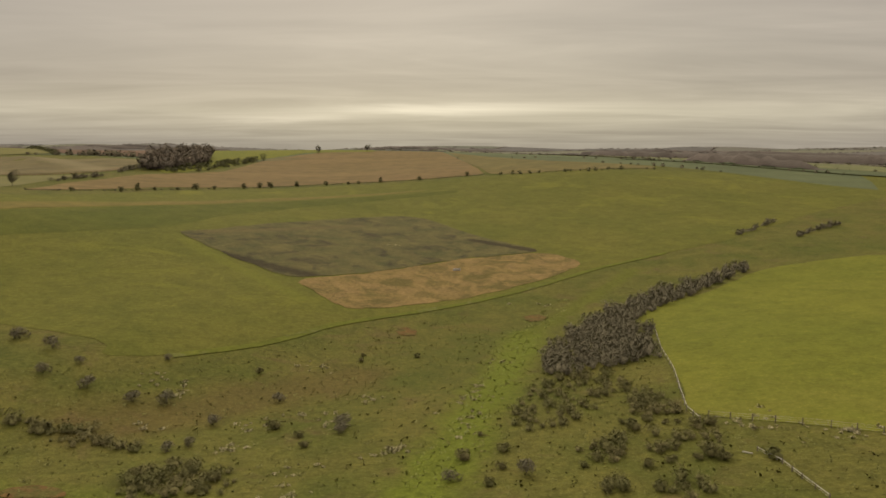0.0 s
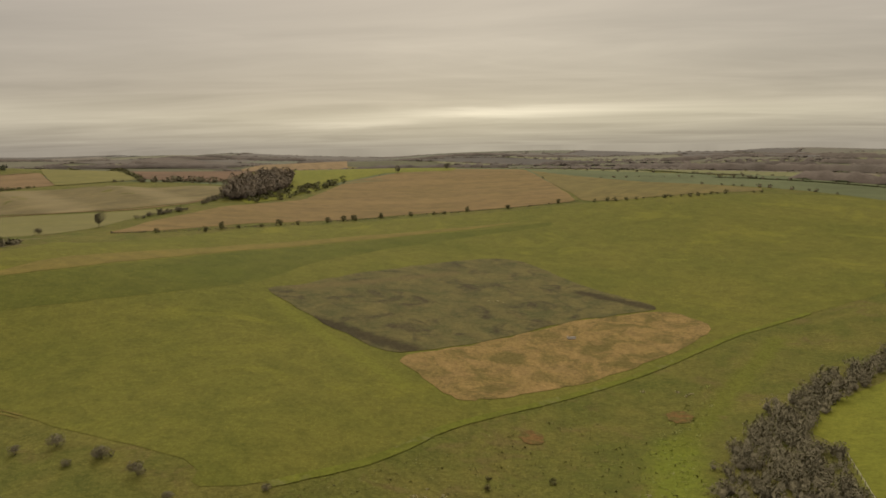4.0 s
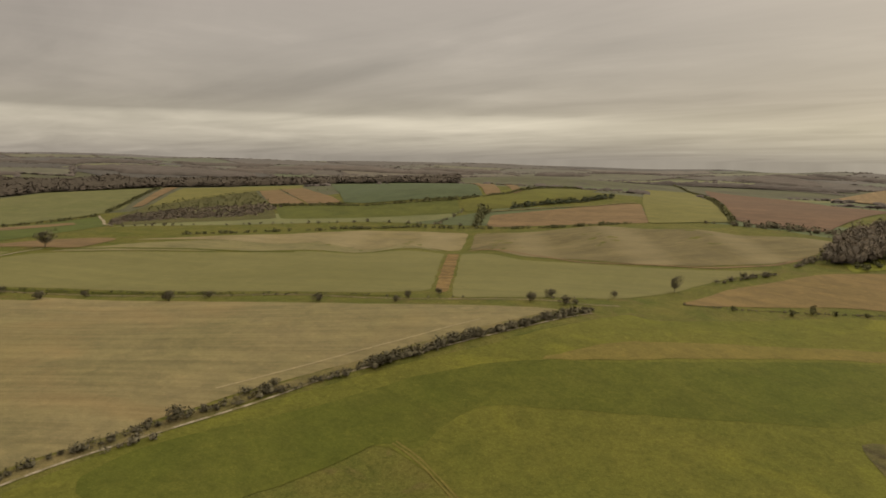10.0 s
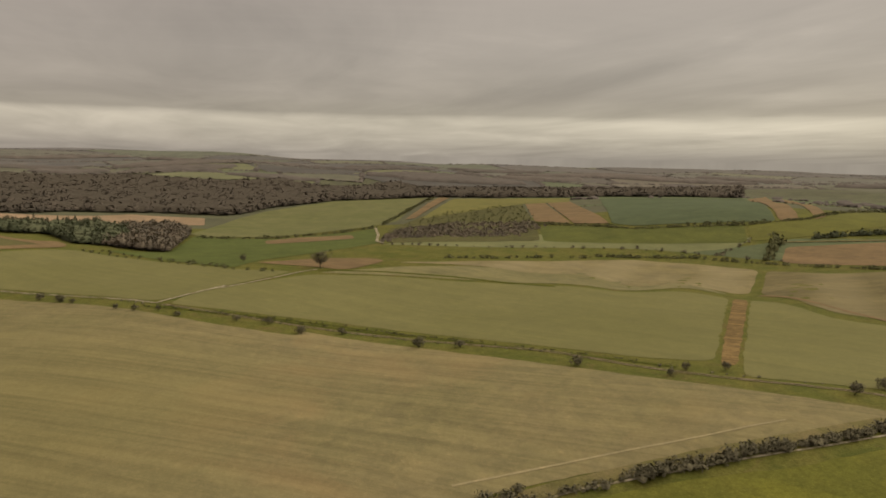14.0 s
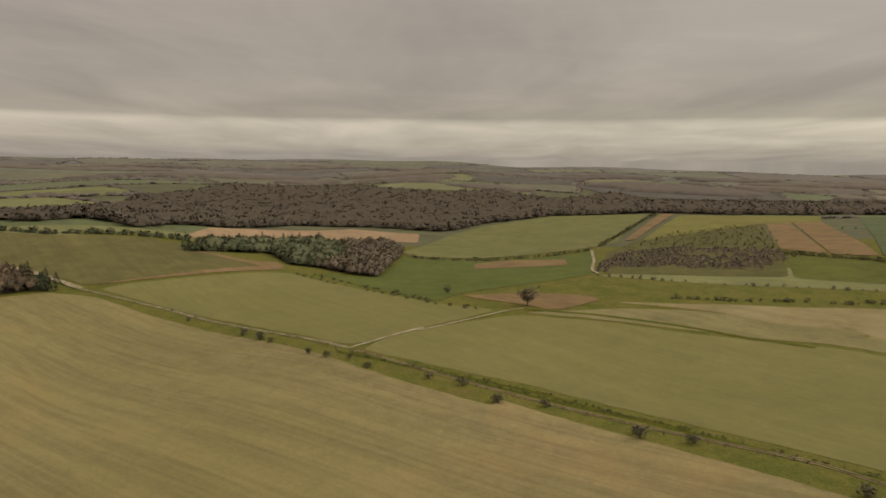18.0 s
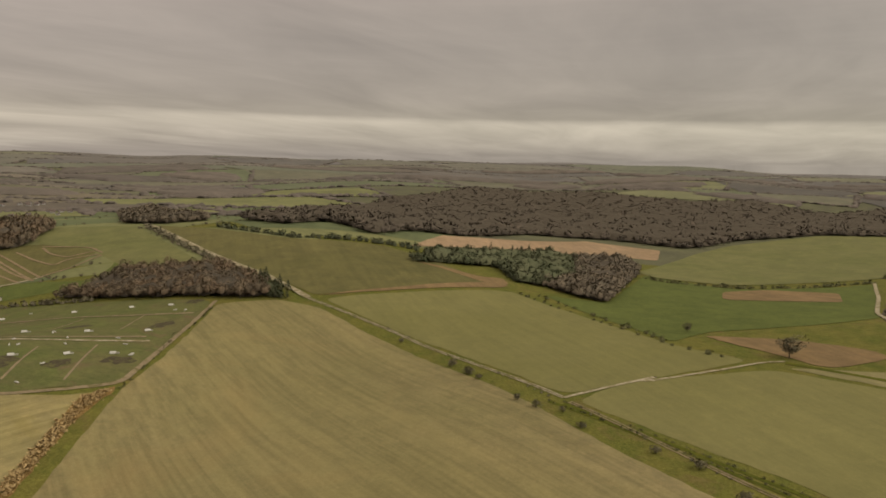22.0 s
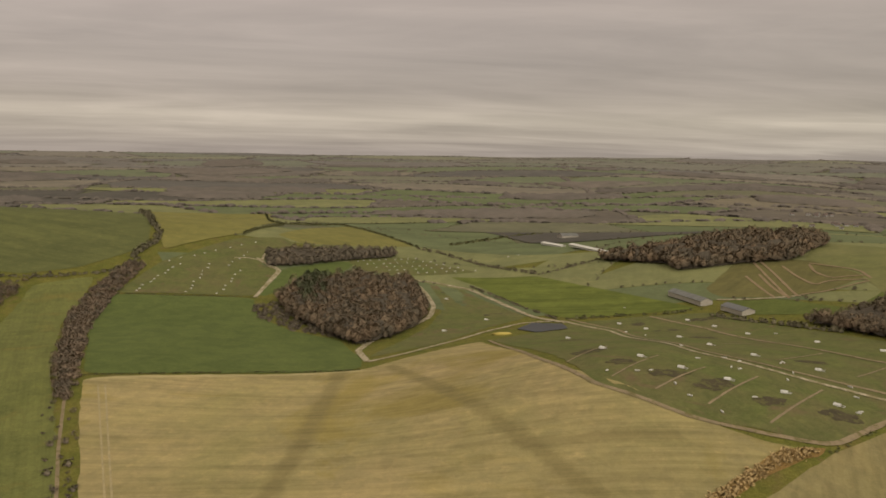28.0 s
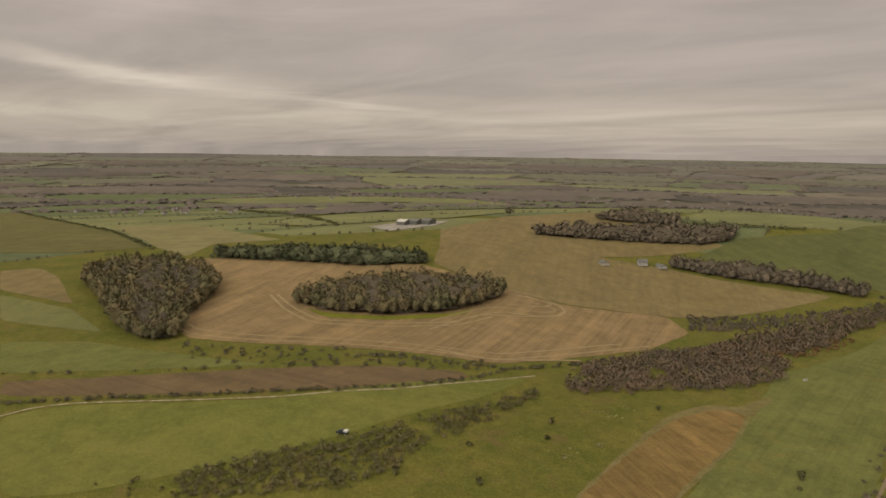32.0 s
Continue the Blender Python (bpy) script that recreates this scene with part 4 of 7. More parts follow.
def leafy(name, form, mat):
    v, f, out = faced(*form)
    return tri_mesh(name, v, f, [mat], None, out)


for_pairs = lambda name, forms, mats: [(tri_mesh(name + "_wood", *f[0], mats[:1]), leafy(name + "_crown", f[1], mats[1])) for f in forms]
TREE_MESH = for_pairs("tree", TREES, (BARK, HEDGETWIG))
BUSHES = {
    "gorse_bush": [leafy("gorse_bush", bush(200 + s, 3.2, 2.2, 620, 0.15, 9), GORSE) for s in range(6)],
    "thorn_bush": [leafy("thorn_bush", bush(220 + s, 3.6, 3.0, 900, 0.13, 7, False), TWIGGREY) for s in range(5)],
    "hedge_bush": [leafy("hedge_bush", bush(240 + s, 3.4, 3.2, 190, 0.28, 7), IVY) for s in range(4)],
    "bare_bush": [leafy("bare_bush", bush(260 + s, 4.0, 3.4, 420, 0.22, 7, False), HEDGETWIG) for s in range(4)],
}
grow = np.random.default_rng(7)


def put_tree(x, y, tall, label, wide=1.0, forms=None, name="tree", group=""):
    wood, crown = (forms or TREE_MESH)[grow.integers(len(forms or TREE_MESH))]
    ob = tagged(new(name), label, "tree", group)
    part("trunk", wood, ob)
    part("crown", crown, ob)
    s = tall / (11.0 if name != "conifer" else 13.0)
    ob.matrix_world = pose(x, y, float(height(x, y)), 0, 0, grow.uniform(0, 360)) @ Matrix.Diagonal((s * wide, s * wide, s, 1))
    return ob


def put_bush(x, y, wide, kind="gorse_bush", label="dark green gorse bush on rough grass", group="bushes on the downland"):
    me = BUSHES[kind][grow.integers(len(BUSHES[kind]))]
    ob = tagged(new(kind, me), label, "bush", group)
    s = wide / 3.4 * grow.uniform(0.6, 1.2)
    ob.matrix_world = pose(x, y, float(height(x, y)), 0, 0, grow.uniform(0, 360)) @ Matrix.Diagonal((s, s, s * grow.uniform(0.8, 1.05), 1))
    return ob


def understorey(label, poly, mat, tall, step=None, bare=False):
    """The tangle of lower branches inside a wood: a lumpy mass that falls to the ground at its edge."""
    px, py = np.array(poly).T
    r = math.hypot(px.mean() - MIDDLE[0], py.mean() - MIDDLE[1])
    me = sheet("understorey", mat, 0, poly, step or max(2.6, r / 150))
    co = np.zeros(len(me.vertices) * 3)
    me.vertices.foreach_get("co", co)
    co = co.reshape(-1, 3)
    edge = np.array(along(poly, 3.0, True))
    out = np.array([np.min(np.hypot(edge[:, 0] - x, edge[:, 1] - y)) for x, y in co[:, :2]])
    rng = np.random.default_rng(len(co))
    lump = np.zeros(len(co))
    for _ in range(7):
        a, size = rng.uniform(0, 6.28), rng.uniform(1.3, 4.5) * (1 + r / 900)
        lump += np.sin((co[:, 0] * math.cos(a) + co[:, 1] * math.sin(a)) / size + rng.uniform(0, 6.28)) / 7
    co[:, 2] += tall * np.clip(out / (0.85 * tall), 0.0, 1.0) ** 0.8 * (1 + 0.42 * lump + rng.uniform(-0.10, 0.10, len(co)))
    me.vertices.foreach_set("co", co.ravel())
    me.update()
    if bare:
        return me
    return tagged(new("understorey", me), label, "woodland", kind="stuff")


def wood(name, label, text, forms, mats, gap, tall=1.0, scale=(0.8, 1.25), floor=True):
    poly = points(text)
    FIELDS.append(poly)
    spots = scattered(poly, gap, len(text))
    spots = spots + np.random.default_rng(len(spots)).normal(0, 0.38 * gap, spots.shape)
    rim = np.array(along(poly, gap * 0.75, True))
    spots = np.concatenate([spots, rim + np.random.default_rng(len(rim)).normal(0, 0.25 * gap, rim.shape)])
    planted(name, label, spots, forms, mats, len(text), (scale[0] * 0.72, scale[1]), tall)
    understorey("tangled lower branches of the " + name.replace("_", " "), rounded(poly, 1), mats[1] if mats[1] is NEEDLE else mats[0], (8.8 if forms is FAR_T else 8.2) * tall * (0.55 + 0.45 * scale[0]))


def thicket(name, label, text, mat, gap, forms=None, tall=1.0, scale=(0.6, 1.2), bare=0.0, span=3.0):
    """Many bushes over a patch of ground, with a share of it left bare in small glades."""
    poly = points(text)
    spots = scattered(poly, gap, len(text))
    glade = np.zeros(len(spots))
    for k in range(6):
        a = k * 1.13 + len(text)
        glade += np.sin((spots[:, 0] * math.cos(a) + spots[:, 1] * math.sin(a)) / (span * (1 + 0.3 * k)) + 2.1 * k)
    spots = spots[glade >= np.quantile(glade, bare)]
    spots = spots + np.random.default_rng(len(spots)).normal(0, 0.45 * gap, spots.shape)
    planted(name, label, spots, forms or THICKET + BRUSH[:2], [mat, mat], len(text), scale, tall, "thicket")


def hedge(text, wide=1.8, tall=1.0, mat=None, label="dark clipped hedge along a field edge", gap=None, name="hedge", miss=0.0):
    rng = np.random.default_rng(len(text) + 3)
    spots = np.array(along(points(text), gap or wide * 0.5))
    spots = spots[rng.uniform(size=len(spots)) >= miss] + 0
    spots += rng.uniform(-0.3, 0.3, spots.shape) * wide
    s = wide / 4.4
    near = math.hypot(*(spots.mean(0) - MIDDLE)) < 430
    planted(name, label, spots, THICKET + BRUSH[:2] if near else LIGHT, [mat or IVY, mat or IVY], len(text) + 3, (s * 0.45, s * 1.25), tall, "hedge", "stuff" if name == "verge_scrub" else "")


def track(name, mat, text, wide, label, layer=3, ruts=False):
    """A ribbon of worn ground; with ruts, two wheel lines with grass between."""
    line = rounded(points(text), 2, False)
    mid = np.array(along(line, 4.0))
    go = np.gradient(mid, axis=0)
    go /= np.linalg.norm(go, axis=1, keepdims=True) + 1e-9
    side = np.stack([-go[:, 1], go[:, 0]], 1)
    rng = np.random.default_rng(len(text))
    r = np.hypot(*(mid - MIDDLE).T).mean()
    bands = [(-0.5, -0.18), (0.18, 0.5)] if ruts else [(-0.5, 0.5)]
    vs, fs = [], []
    for lo, hi in bands:
        n = sum(len(v) for v in vs)
        edge = [mid + side * wide * (e + rng.uniform(-0.07, 0.07, (len(mid), 1))) for e in (lo, hi)]
        xy = np.stack(edge, 1).reshape(-1, 2)
        vs.append(np.c_[xy, height(xy[:, 0], xy[:, 1]) + (0.02 + 0.035 * layer) * (1 + (r / 350) ** 2)])
        fs += [(n + 2 * k, n + 2 * k + 1, n + 2 * k + 3, n + 2 * k + 2) for k in range(len(mid) - 1)]
    fs = [f[::-1] for f in fs]
    return tagged(new(name, mesh_of(name, np.concatenate(vs), fs, [mat], None, True)), label, "track", kind="structure")



# ---- woods ----
wood("ridge_wood", "wide dark bare woodland along the ridge", "-879,-361 -853,-297 -924,-284 -851,-189 -954,-185 -1002,-146 -1196,-99 -1239,16 -1195,121 -1230,155 -1296,185 -1348,255 -1411,322 -1412,410 -1444,518 -1363,633 -1306,756 -1905,1082 -2216,1023 -2101,795 -2380,686 -2170,445 -2363,304 -2179,129 -2276,-140 -2109,-278 -2150,-447 -1846,-475 -1746,-533 -1531,-505 -1440,-573 -1308,-573", FAR_T, [BARK, RIDGETWIG], 18.5, 1.0, (1.05, 1.25))
wood("ridge_wood", "dark bare woodland above the striped plots", "-1617,555 -1326,772 -1229,1081 -1878,1629 -1981,1123 -1955,656", FAR_T, [BARK, RIDGETWIG], 18.5, 1.0, (1.05, 1.25))
wood("conifer_wood", "dark conifer plantation in the valley", "-736,-105 -802,-44 -743,-16 -746,9 -810,31 -970,5 -997,-26 -807,-105", CONIFERS + FARWOODS_T[:4], [BARK, NEEDLE], 6, 0.85, (0.75, 1.1))
wood("valley_wood", "bare brown wood beside the conifers", "-746,9 -721,41 -709,62 -951,72 -1030,48 -981,4 -810,31", FARWOODS_T, [BARK, TWIG], 5.6, 0.9)
wood("corner_wood", "bare brown wood at the track corner", "-567,-315 -594,-303 -626,-309 -640,-240 -612,-185 -574,-147 -568,-156 -562,-219", WOODS_T, [BARK, TWIGRED], 5.6, 0.9)
wood("corner_conifers", "dark conifers at the tip of the wood", "-609,-183 -607,-167 -575,-132 -573,-147", CONIFERS, [BARK, NEEDLE], 6, 0.85, (0.7, 1.0))
wood("hill_clump", "dark bare clump of tall trees on the hill", "-221,536 -240,597 -254,660 -253,720 -238,726 -216,670 -209,610 -210,552", WOODS_T, [BARK, TWIG], 6, 1.0, (0.6, 1.25))
wood("round_wood", "rounded brown wood of bare trees", "-218,-516 -235,-554 -297,-598 -340,-583 -340,-503 -322,-442 -292,-392 -265,-364 -243,-423 -228,-464", WOODS_T, [BARK, TWIGRED], 5.6, 1.15, (0.85, 1.25))
wood("round_wood_evergreens", "dark evergreens within the rounded brown wood", "-234,-546 -244,-580 -258,-584 -253,-520 -241,-485", WOODS_T, [BARK, NEEDLE], 5.6, 1.2, (0.85, 1.25))
wood("dark_copse", "long dark copse behind the round wood", "-208,-625 -211,-658 -240,-685 -352,-726 -343,-708 -281,-668 -233,-634", WOODS_T, [BARK, TWIG], 5.6, 0.9)
wood("hill_wood", "brown bare wood over a low hill", "-559,-621 -639,-620 -749,-656 -803,-589 -756,-519 -681,-474 -641,-493 -588,-513 -595,-545", FARWOODS_T, [BARK, TWIGRED], 6.5, 1.1, (0.9, 1.3))
wood("ridge_copse", "bare copse at the end of the white track", "-818,-479 -1087,-727 -1275,-829 -1111,-639 -858,-401 -816,-425", FARWOODS_T, [BARK, TWIG], 7.5, 0.9)
wood("west_wood", "dark mixed wood on the slope", "342,-48 370,-60 364,-109 298,-122 264,-113 209,-72 179,-58 186,-45 215,-39 288,-46", WOODS_T, [BARK, OAKISH], 5.4, 1.15, (0.85, 1.25))
wood("pine_strip", "dark evergreen strip behind the tilled field", "367,-151 376,-165 319,-221 238,-276 228,-269 253,-226 312,-187", CONIFERS[:1] + WOODS_T[:4], [BARK, NEEDLE], 5.4, 0.75)
wood("island_wood", "dense mixed wood islanded in the tilled field", "206,-146 213,-183 190,-245 154,-279 144,-274 133,-221 146,-181 174,-153", WOODS_T, [BARK, OAKISH], 5.2, 1.1, (0.8, 1.2))
wood("long_wood", "long bare wood strip beside the tan field", "162,-499 163,-514 104,-556 26,-567 17,-556 71,-543 133,-513", WOODS_T, [BARK, TWIG], 5.4, 0.85)
wood("far_wood", "bare wood on the far side of the tan field", "286,-448 288,-496 227,-586 179,-631 167,-605 176,-579 233,-519", FARWOODS_T, [BARK, TWIG], 6.5, 0.9)
wood("far_wood", "bare wood on the far side of the tan field", "311,-571 303,-627 252,-630 232,-613 281,-579", FARWOODS_T, [BARK, TWIG], 6.5, 0.9)

# ---- thickets, gorse and hedges ----
thicket("bramble_thicket", "russet brown thicket in the valley head", "4,-189 23,-220 26,-259 24,-296 18,-320 2,-352 -24,-347 -42,-312 -40,-270 -22,-241 -11,-216 -4,-193", BRAMBLE, 2.9, BRUSH, tall=1.1, scale=(0.5, 1.6), bare=0.08)
thicket("bramble_thicket", "mixed russet and dark thicket along the track", "18,-320 24,-377 22,-430 16,-484 1,-530 -15,-556 -17,-533 -8,-477 -14,-413 -15,-370 0,-349", BRAMBLE, 3.2, BRUSH, tall=1.2, scale=(0.5, 1.7), bare=0.12)
thicket("bramble_thicket", "low bare scrub below the tan field", "80,-406 52,-449 26,-507 7,-544 -37,-584 -12,-555 11,-500 27,-439 41,-392 50,-364", TWIG, 3.8, scale=(0.5, 1.2))
thicket("russet_bushes", "orange russet bushes among the thicket", "15,-344 23,-392 1,-405 -6,-456 -18,-451 -24,-379 -19,-344 -15,-318 -12,-296 2,-292", RUSSET, 5.5, tall=1.3, scale=(0.5, 1.1))
thicket("dark_thicket", "dark evergreen bushes among the russet thicket", "20,-354 20,-425 4,-481 -9,-531 -11,-496 -2,-431 3,-391 4,-347", IVY, 6, tall=1.4, scale=(0.5, 1.2))
thicket("track_thicket", "tall bare thicket along the old track", "-116,-251 -98,-319 -67,-471 -69,-552 -84,-613 -99,-607 -87,-536 -88,-438 -109,-325 -116,-282 -122,-253", BRAMBLE, 3.0, tall=1.3, scale=(0.8, 1.4))
thicket("track_scrub", "scattered scrub beside the old track", "-127,-202 -114,-250 -116,-251 -129,-200 -143,-147 -140,-146", TWIG, 4.2, scale=(0.4, 1.0))
thicket("track_scrub", "scattered scrub beside the old track", "-122,-253 -125,-246 -135,-202 -148,-149 -146,-148 -132,-201", TWIG, 4.2, scale=(0.4, 1.0))
thicket("gorse_belt", "dense dark gorse belt along the valley side", "24,-13 17,-36 6,-65 3,-95 3,-137 10,-176 4,-171 -10,-131 -13,-94 -22,-72 -22,-49 -5,-21 11,-3", GORSEDARK, 2.3, FINE[:1] + BRUSH, scale=(0.25, 1.0), bare=0.07)
thicket("gorse_belt", "sparse gorse at the end of the belt", "35,18 25,-14 8,-6 30,17", GORSE, 5, scale=(0.25, 0.7))
thicket("gorse_clump", "dark green gorse clump on the rough slope", "-45,92 -47,101 -42,105 -38,104 -31,96 -28,89 -43,90", GORSE, 2.0, FINE, scale=(0.25, 0.7))
thicket("gorse_clump", "dark green gorse clump on the rough slope", "27,94 33,100 38,100 41,97 39,94 33,95", GORSE, 1.8, FINE, scale=(0.25, 0.7))
thicket("gorse_clump", "dark green gorse clump on the rough slope", "-77,119 -71,119 -61,117 -53,113 -49,110 -53,109 -64,113 -74,115", GORSE, 1.7, FINE, scale=(0.25, 0.7))
thicket("gorse_clump", "dark green gorse clump on the rough slope", "18,80 20,86 22,86 22,82 21,80", GORSE, 1.6, FINE, scale=(0.25, 0.7))
thicket("gorse_clump", "dark green gorse clump on the rough slope", "26,79 29,84 32,83 32,79 30,78", GORSE, 1.7, FINE, scale=(0.25, 0.7))
thicket("gorse_clump", "dark green gorse clump on the rough slope", "19,97 22,99 26,99 25,95 21,94", GORSE, 1.5, FINE, scale=(0.25, 0.7))
thicket("gorse_clump", "dark green gorse clump on the rough slope", "31,115 35,124 37,123 36,115 39,114 38,109 31,109", GORSE, 1.6, FINE, scale=(0.25, 0.7))
thicket("thorn_thicket", "grey bare thorn thicket in the valley", "19,146 30,174 44,196 64,218 89,238 111,258 109,252 84,226 60,199 48,184 50,168 44,145 37,140 32,140 24,137", TWIGGREY, 2.3, FINE, tall=1.25, scale=(0.45, 1.05))
thicket("gorse_patch", "dark gorse bushes below the thorn thicket", "11,110 16,132 25,139 33,135 32,125 24,114 15,106", GORSE, 2.2, FINE, scale=(0.2, 0.65))
thicket("slope_scrub", "dense bare scrub on the lower far slope", "-718,245 -816,275 -916,323 -938,394 -887,433 -839,461 -767,430 -721,385 -741,325", TWIG, 6.5, LIGHT, tall=1.1, scale=(0.7, 1.5), bare=0.12, span=9.0)
thicket("slope_scrub", "young trees in loose rows over the far slope", "-958,328 -1067,409 -1128,489 -1144,571 -971,516 -861,471 -905,441 -954,399", IVY, 12, LIGHT, tall=1.7, scale=(0.35, 0.8))
thicket("hill_scrub", "dark bushes scattered on the hill meadow", "-190,579 -202,522 -211,557 -201,669 -181,736 -176,696", IVY, 6, scale=(0.6, 1.7))
thicket("valley_scrub", "low scrub between the tilled field and brown band", "180,-56 135,-87 76,-138 41,-178 41,-159 73,-104 132,-55", HEDGETWIG, 6, scale=(0.25, 0.9))
thicket("wood_edge_scrub", "grey scrub at the foot of the round wood", "-198,-496 -220,-517 -231,-452 -257,-407 -264,-364 -256,-389 -226,-417 -200,-464", TWIG, 4, scale=(0.6, 1.3))
hedge("-814,449 -693,499 -638,592 -632,660 -719,888", 5, 1.0, None, "dark hedge below the striped plots")
hedge("-524,515 -552,545 -573,571", 9, 1.3, None, "short dark hedge between fields")
hedge("-563,598 -554,635 -540,684 -552,745", 6.5, 1.25, NEEDLE, "long dark evergreen hedge", gap=1.8)
hedge("-591,268 -586,305 -591,352 -585,392", 4, 1.0, None, "row of dark bushes across the meadow", miss=0.4)
hedge("-590,400 -560,472 -514,505 -451,545 -409,592", 4, 1.0, None, "low dark hedge along the rolling field", miss=0.25)
hedge("-342,637 -313,649 -270,662", 8, 1.1, HEDGETWIG, "tall bare hedge beside the red field")
hedge("-1284,1990 -868,1457 -446,798 -346,646", 6, 1.0, None, "curving dark hedge by the young crop")
hedge("-674,553 -638,613", 6, 1.0, None, "dark hedge on the far slope", gap=7)
hedge("-695,-6 -643,50 -572,111 -553,145", 4.5, 1.0, None, "loose row of rounded bushes on a bank", gap=9, miss=0.25)
hedge("-695,14 -646,61 -585,104", 4.2, 1.0, None, "loose row of rounded bushes on a bank", gap=8, miss=0.2)
hedge("-902,81 -885,118 -877,165 -907,228 -958,296", 6, 1.0, None, "uneven hedge along the meadow", miss=0.3)
hedge("-991,313 -1140,386 -1400,509", 6, 1.0, None, "dark hedge climbing the slope")
hedge("-804,-348 -770,-240 -797,-154 -800,-122", 7, 1.2, NEEDLE, "dark evergreen hedge over the ridge")
hedge("-788,-424 -722,-331 -662,-245", 7, 1.0, TWIGGREY, "scrubby bare hedge beside the white track")
hedge("-437,-421 -478,-410 -509,-397 -537,-394", 4, 1.0, None, "loose hedge beside the pig field", miss=0.35)
hedge("-401,-577 -416,-504 -430,-425", 3.5, 1.0, HEDGETWIG, "loose hedge beside the white track", miss=0.3)
hedge("-119,-289 -159,-290 -202,-293 -259,-290", 1.6, 1.0, None, "low rough hedge between the fields", miss=0.2)
hedge("-86,-528 -142,-525 -196,-527", 2.0, 1.0, None, "low dark hedge along the pig field", miss=0.1)
hedge("-84,-626 -96,-672 -97,-703 -71,-801 28,-1353", 7, 1.2, HEDGETWIG, "tall bare hedge along a lane")
hedge("8,-563 -33,-568 -74,-584 -89,-622", 5, 1.0, HEDGETWIG, "bare hedge below the olive field")
hedge("-222,-928 -317,-1074 -347,-948 -391,-789", 5, 1.0, None, "dark hedge above the copse")
hedge("-180,-735 -225,-882 -200,-1330", 5, 1.0, None, "dark curving hedge beside the crop")
hedge("-389,-779 -412,-753 -441,-679 -481,-606", 6, 1.0, HEDGETWIG, "bare hedge across the low ground", miss=0.15)
hedge("-482,-599 -562,-628", 5, 1.0, HEDGETWIG, "bare hedge up to the hill wood", miss=0.1)
hedge("-445,-830 -554,-917 -613,-932", 6, 1.0, None, "dark hedge beyond the meadow")
hedge("-532,-372 -554,-316 -559,-276", 5, 1.2, HEDGETWIG, "bare scrub hedge at the foot of the bank")
hedge("-407,-114 -447,-129 -488,-150 -503,-150 -549,-168", 2.2, 1.0, None, "thin ragged hedge beside the pig field", gap=3, miss=0.45)
hedge("178,26 152,-7 128,-40 97,-79", 3.2, 1.0, HEDGETWIG, "sparse row of hawthorn bushes", gap=8, miss=0.4)
hedge("138,31 117,1 78,-49 47,-89 35,-117 31,-151 36,-181", 3, 1.0, HEDGETWIG, "rough bramble hedge below the ploughed band", miss=0.25)
hedge("85,-123 62,-150 36,-181 30,-217 27,-260", 3, 1.0, HEDGETWIG, "rough scrub along the foot of the tilled field", miss=0.35)
hedge("1238,-110 866,-131 650,-138 457,-127", 4.5, 1.0, None, "dark hedge between the olive fields")
hedge("1130,-456 681,-379 449,-317", 5, 1.0, None, "dark hedge beyond the copse")
hedge("240,-623 189,-651 134,-687", 5, 1.0, None, "dark hedge beyond the far wood")
hedge("-212,118 -217,127 -215,128", 4, 1.0, TWIGGREY, "dense low hedge along the track")
hedge("-224,201 -222,222 -219,257 -220,290 -221,310", 4.6, 1.0, HEDGETWIG, "dense dark hedge along the stubble field", gap=1.0)
hedge("-221,129 -222,140 -224,158 -224,178 -224,198", 3.2, 1.0, HEDGETWIG, "broken dark hedge along the stubble field", gap=1.5, miss=0.45)
hedge("-205,72 -209,85 -212,95 -215,103 -217,113 -220,128", 3.0, 1.0, HEDGETWIG, "broken low thorn hedge along the stubble field", gap=1.5, miss=0.3)
hedge("-228,159 -227,165", 5, 1.0, HEDGETWIG, "rounded dark bush in the hedge line", gap=4)
hedge("-226,180 -224,210 -220,249", 2.6, 1.0, HEDGETWIG, "rough low scrub under the field hedge", gap=1.6, miss=0.25)
hedge("-215,111 -216,114", 5, 1.0, HEDGETWIG, "rounded dark bush in the hedge line", gap=4)
hedge("132,320 145,335 165,357", 3.6, 1.1, TWIGGREY, "dark thorn row on the far valley side", gap=3.2, miss=0.15)
hedge("154,312 169,326 189,343", 3.6, 1.1, TWIGGREY, "dark thorn row on the far valley side", gap=2.6)
hedge("-77,119 -70,117 -62,116 -56,112 -49,109", 2.2, 1.0, GORSE, "low dark gorse row across the slope", gap=1.6, miss=0.1)
hedge("36,536 66,540 110,552 170,585", 4, 1.0, None, "dark hedge behind the pasture", gap=7, miss=0.3)
hedge("-228,507 -230,539 -229,568", 5, 1.0, HEDGETWIG, "bare scrub below the hill clump")
hedge("-231,423 -228,451 -224,475", 5, 1.0, HEDGETWIG, "dark rounded bushes by the field corner", miss=0.2)
hedge("-570,-101 -541,-38 -495,20 -449,70 -411,123 -382,162 -355,192 -330,225", 1.5, 1.0, TWIGGREY, "low scattered scrub on the lane verge", gap=5, name="verge_scrub", miss=0.45)
hedge("-303,251 -278,274 -247,315 -231,341", 1.6, 1.0, TWIGGREY, "low scattered scrub on the lane verge", gap=5, name="verge_scrub", miss=0.4)
hedge("-451,70 -403,154 -350,210 -294,264", 1.5, 1.0, IVY, "low dark scrubby hedge along the green lane", gap=1.5, miss=0.35)
hedge("-450,64 -404,144 -363,199", 1.5, 1.0, IVY, "low dark scrubby hedge along the green lane", gap=1.5, miss=0.35)

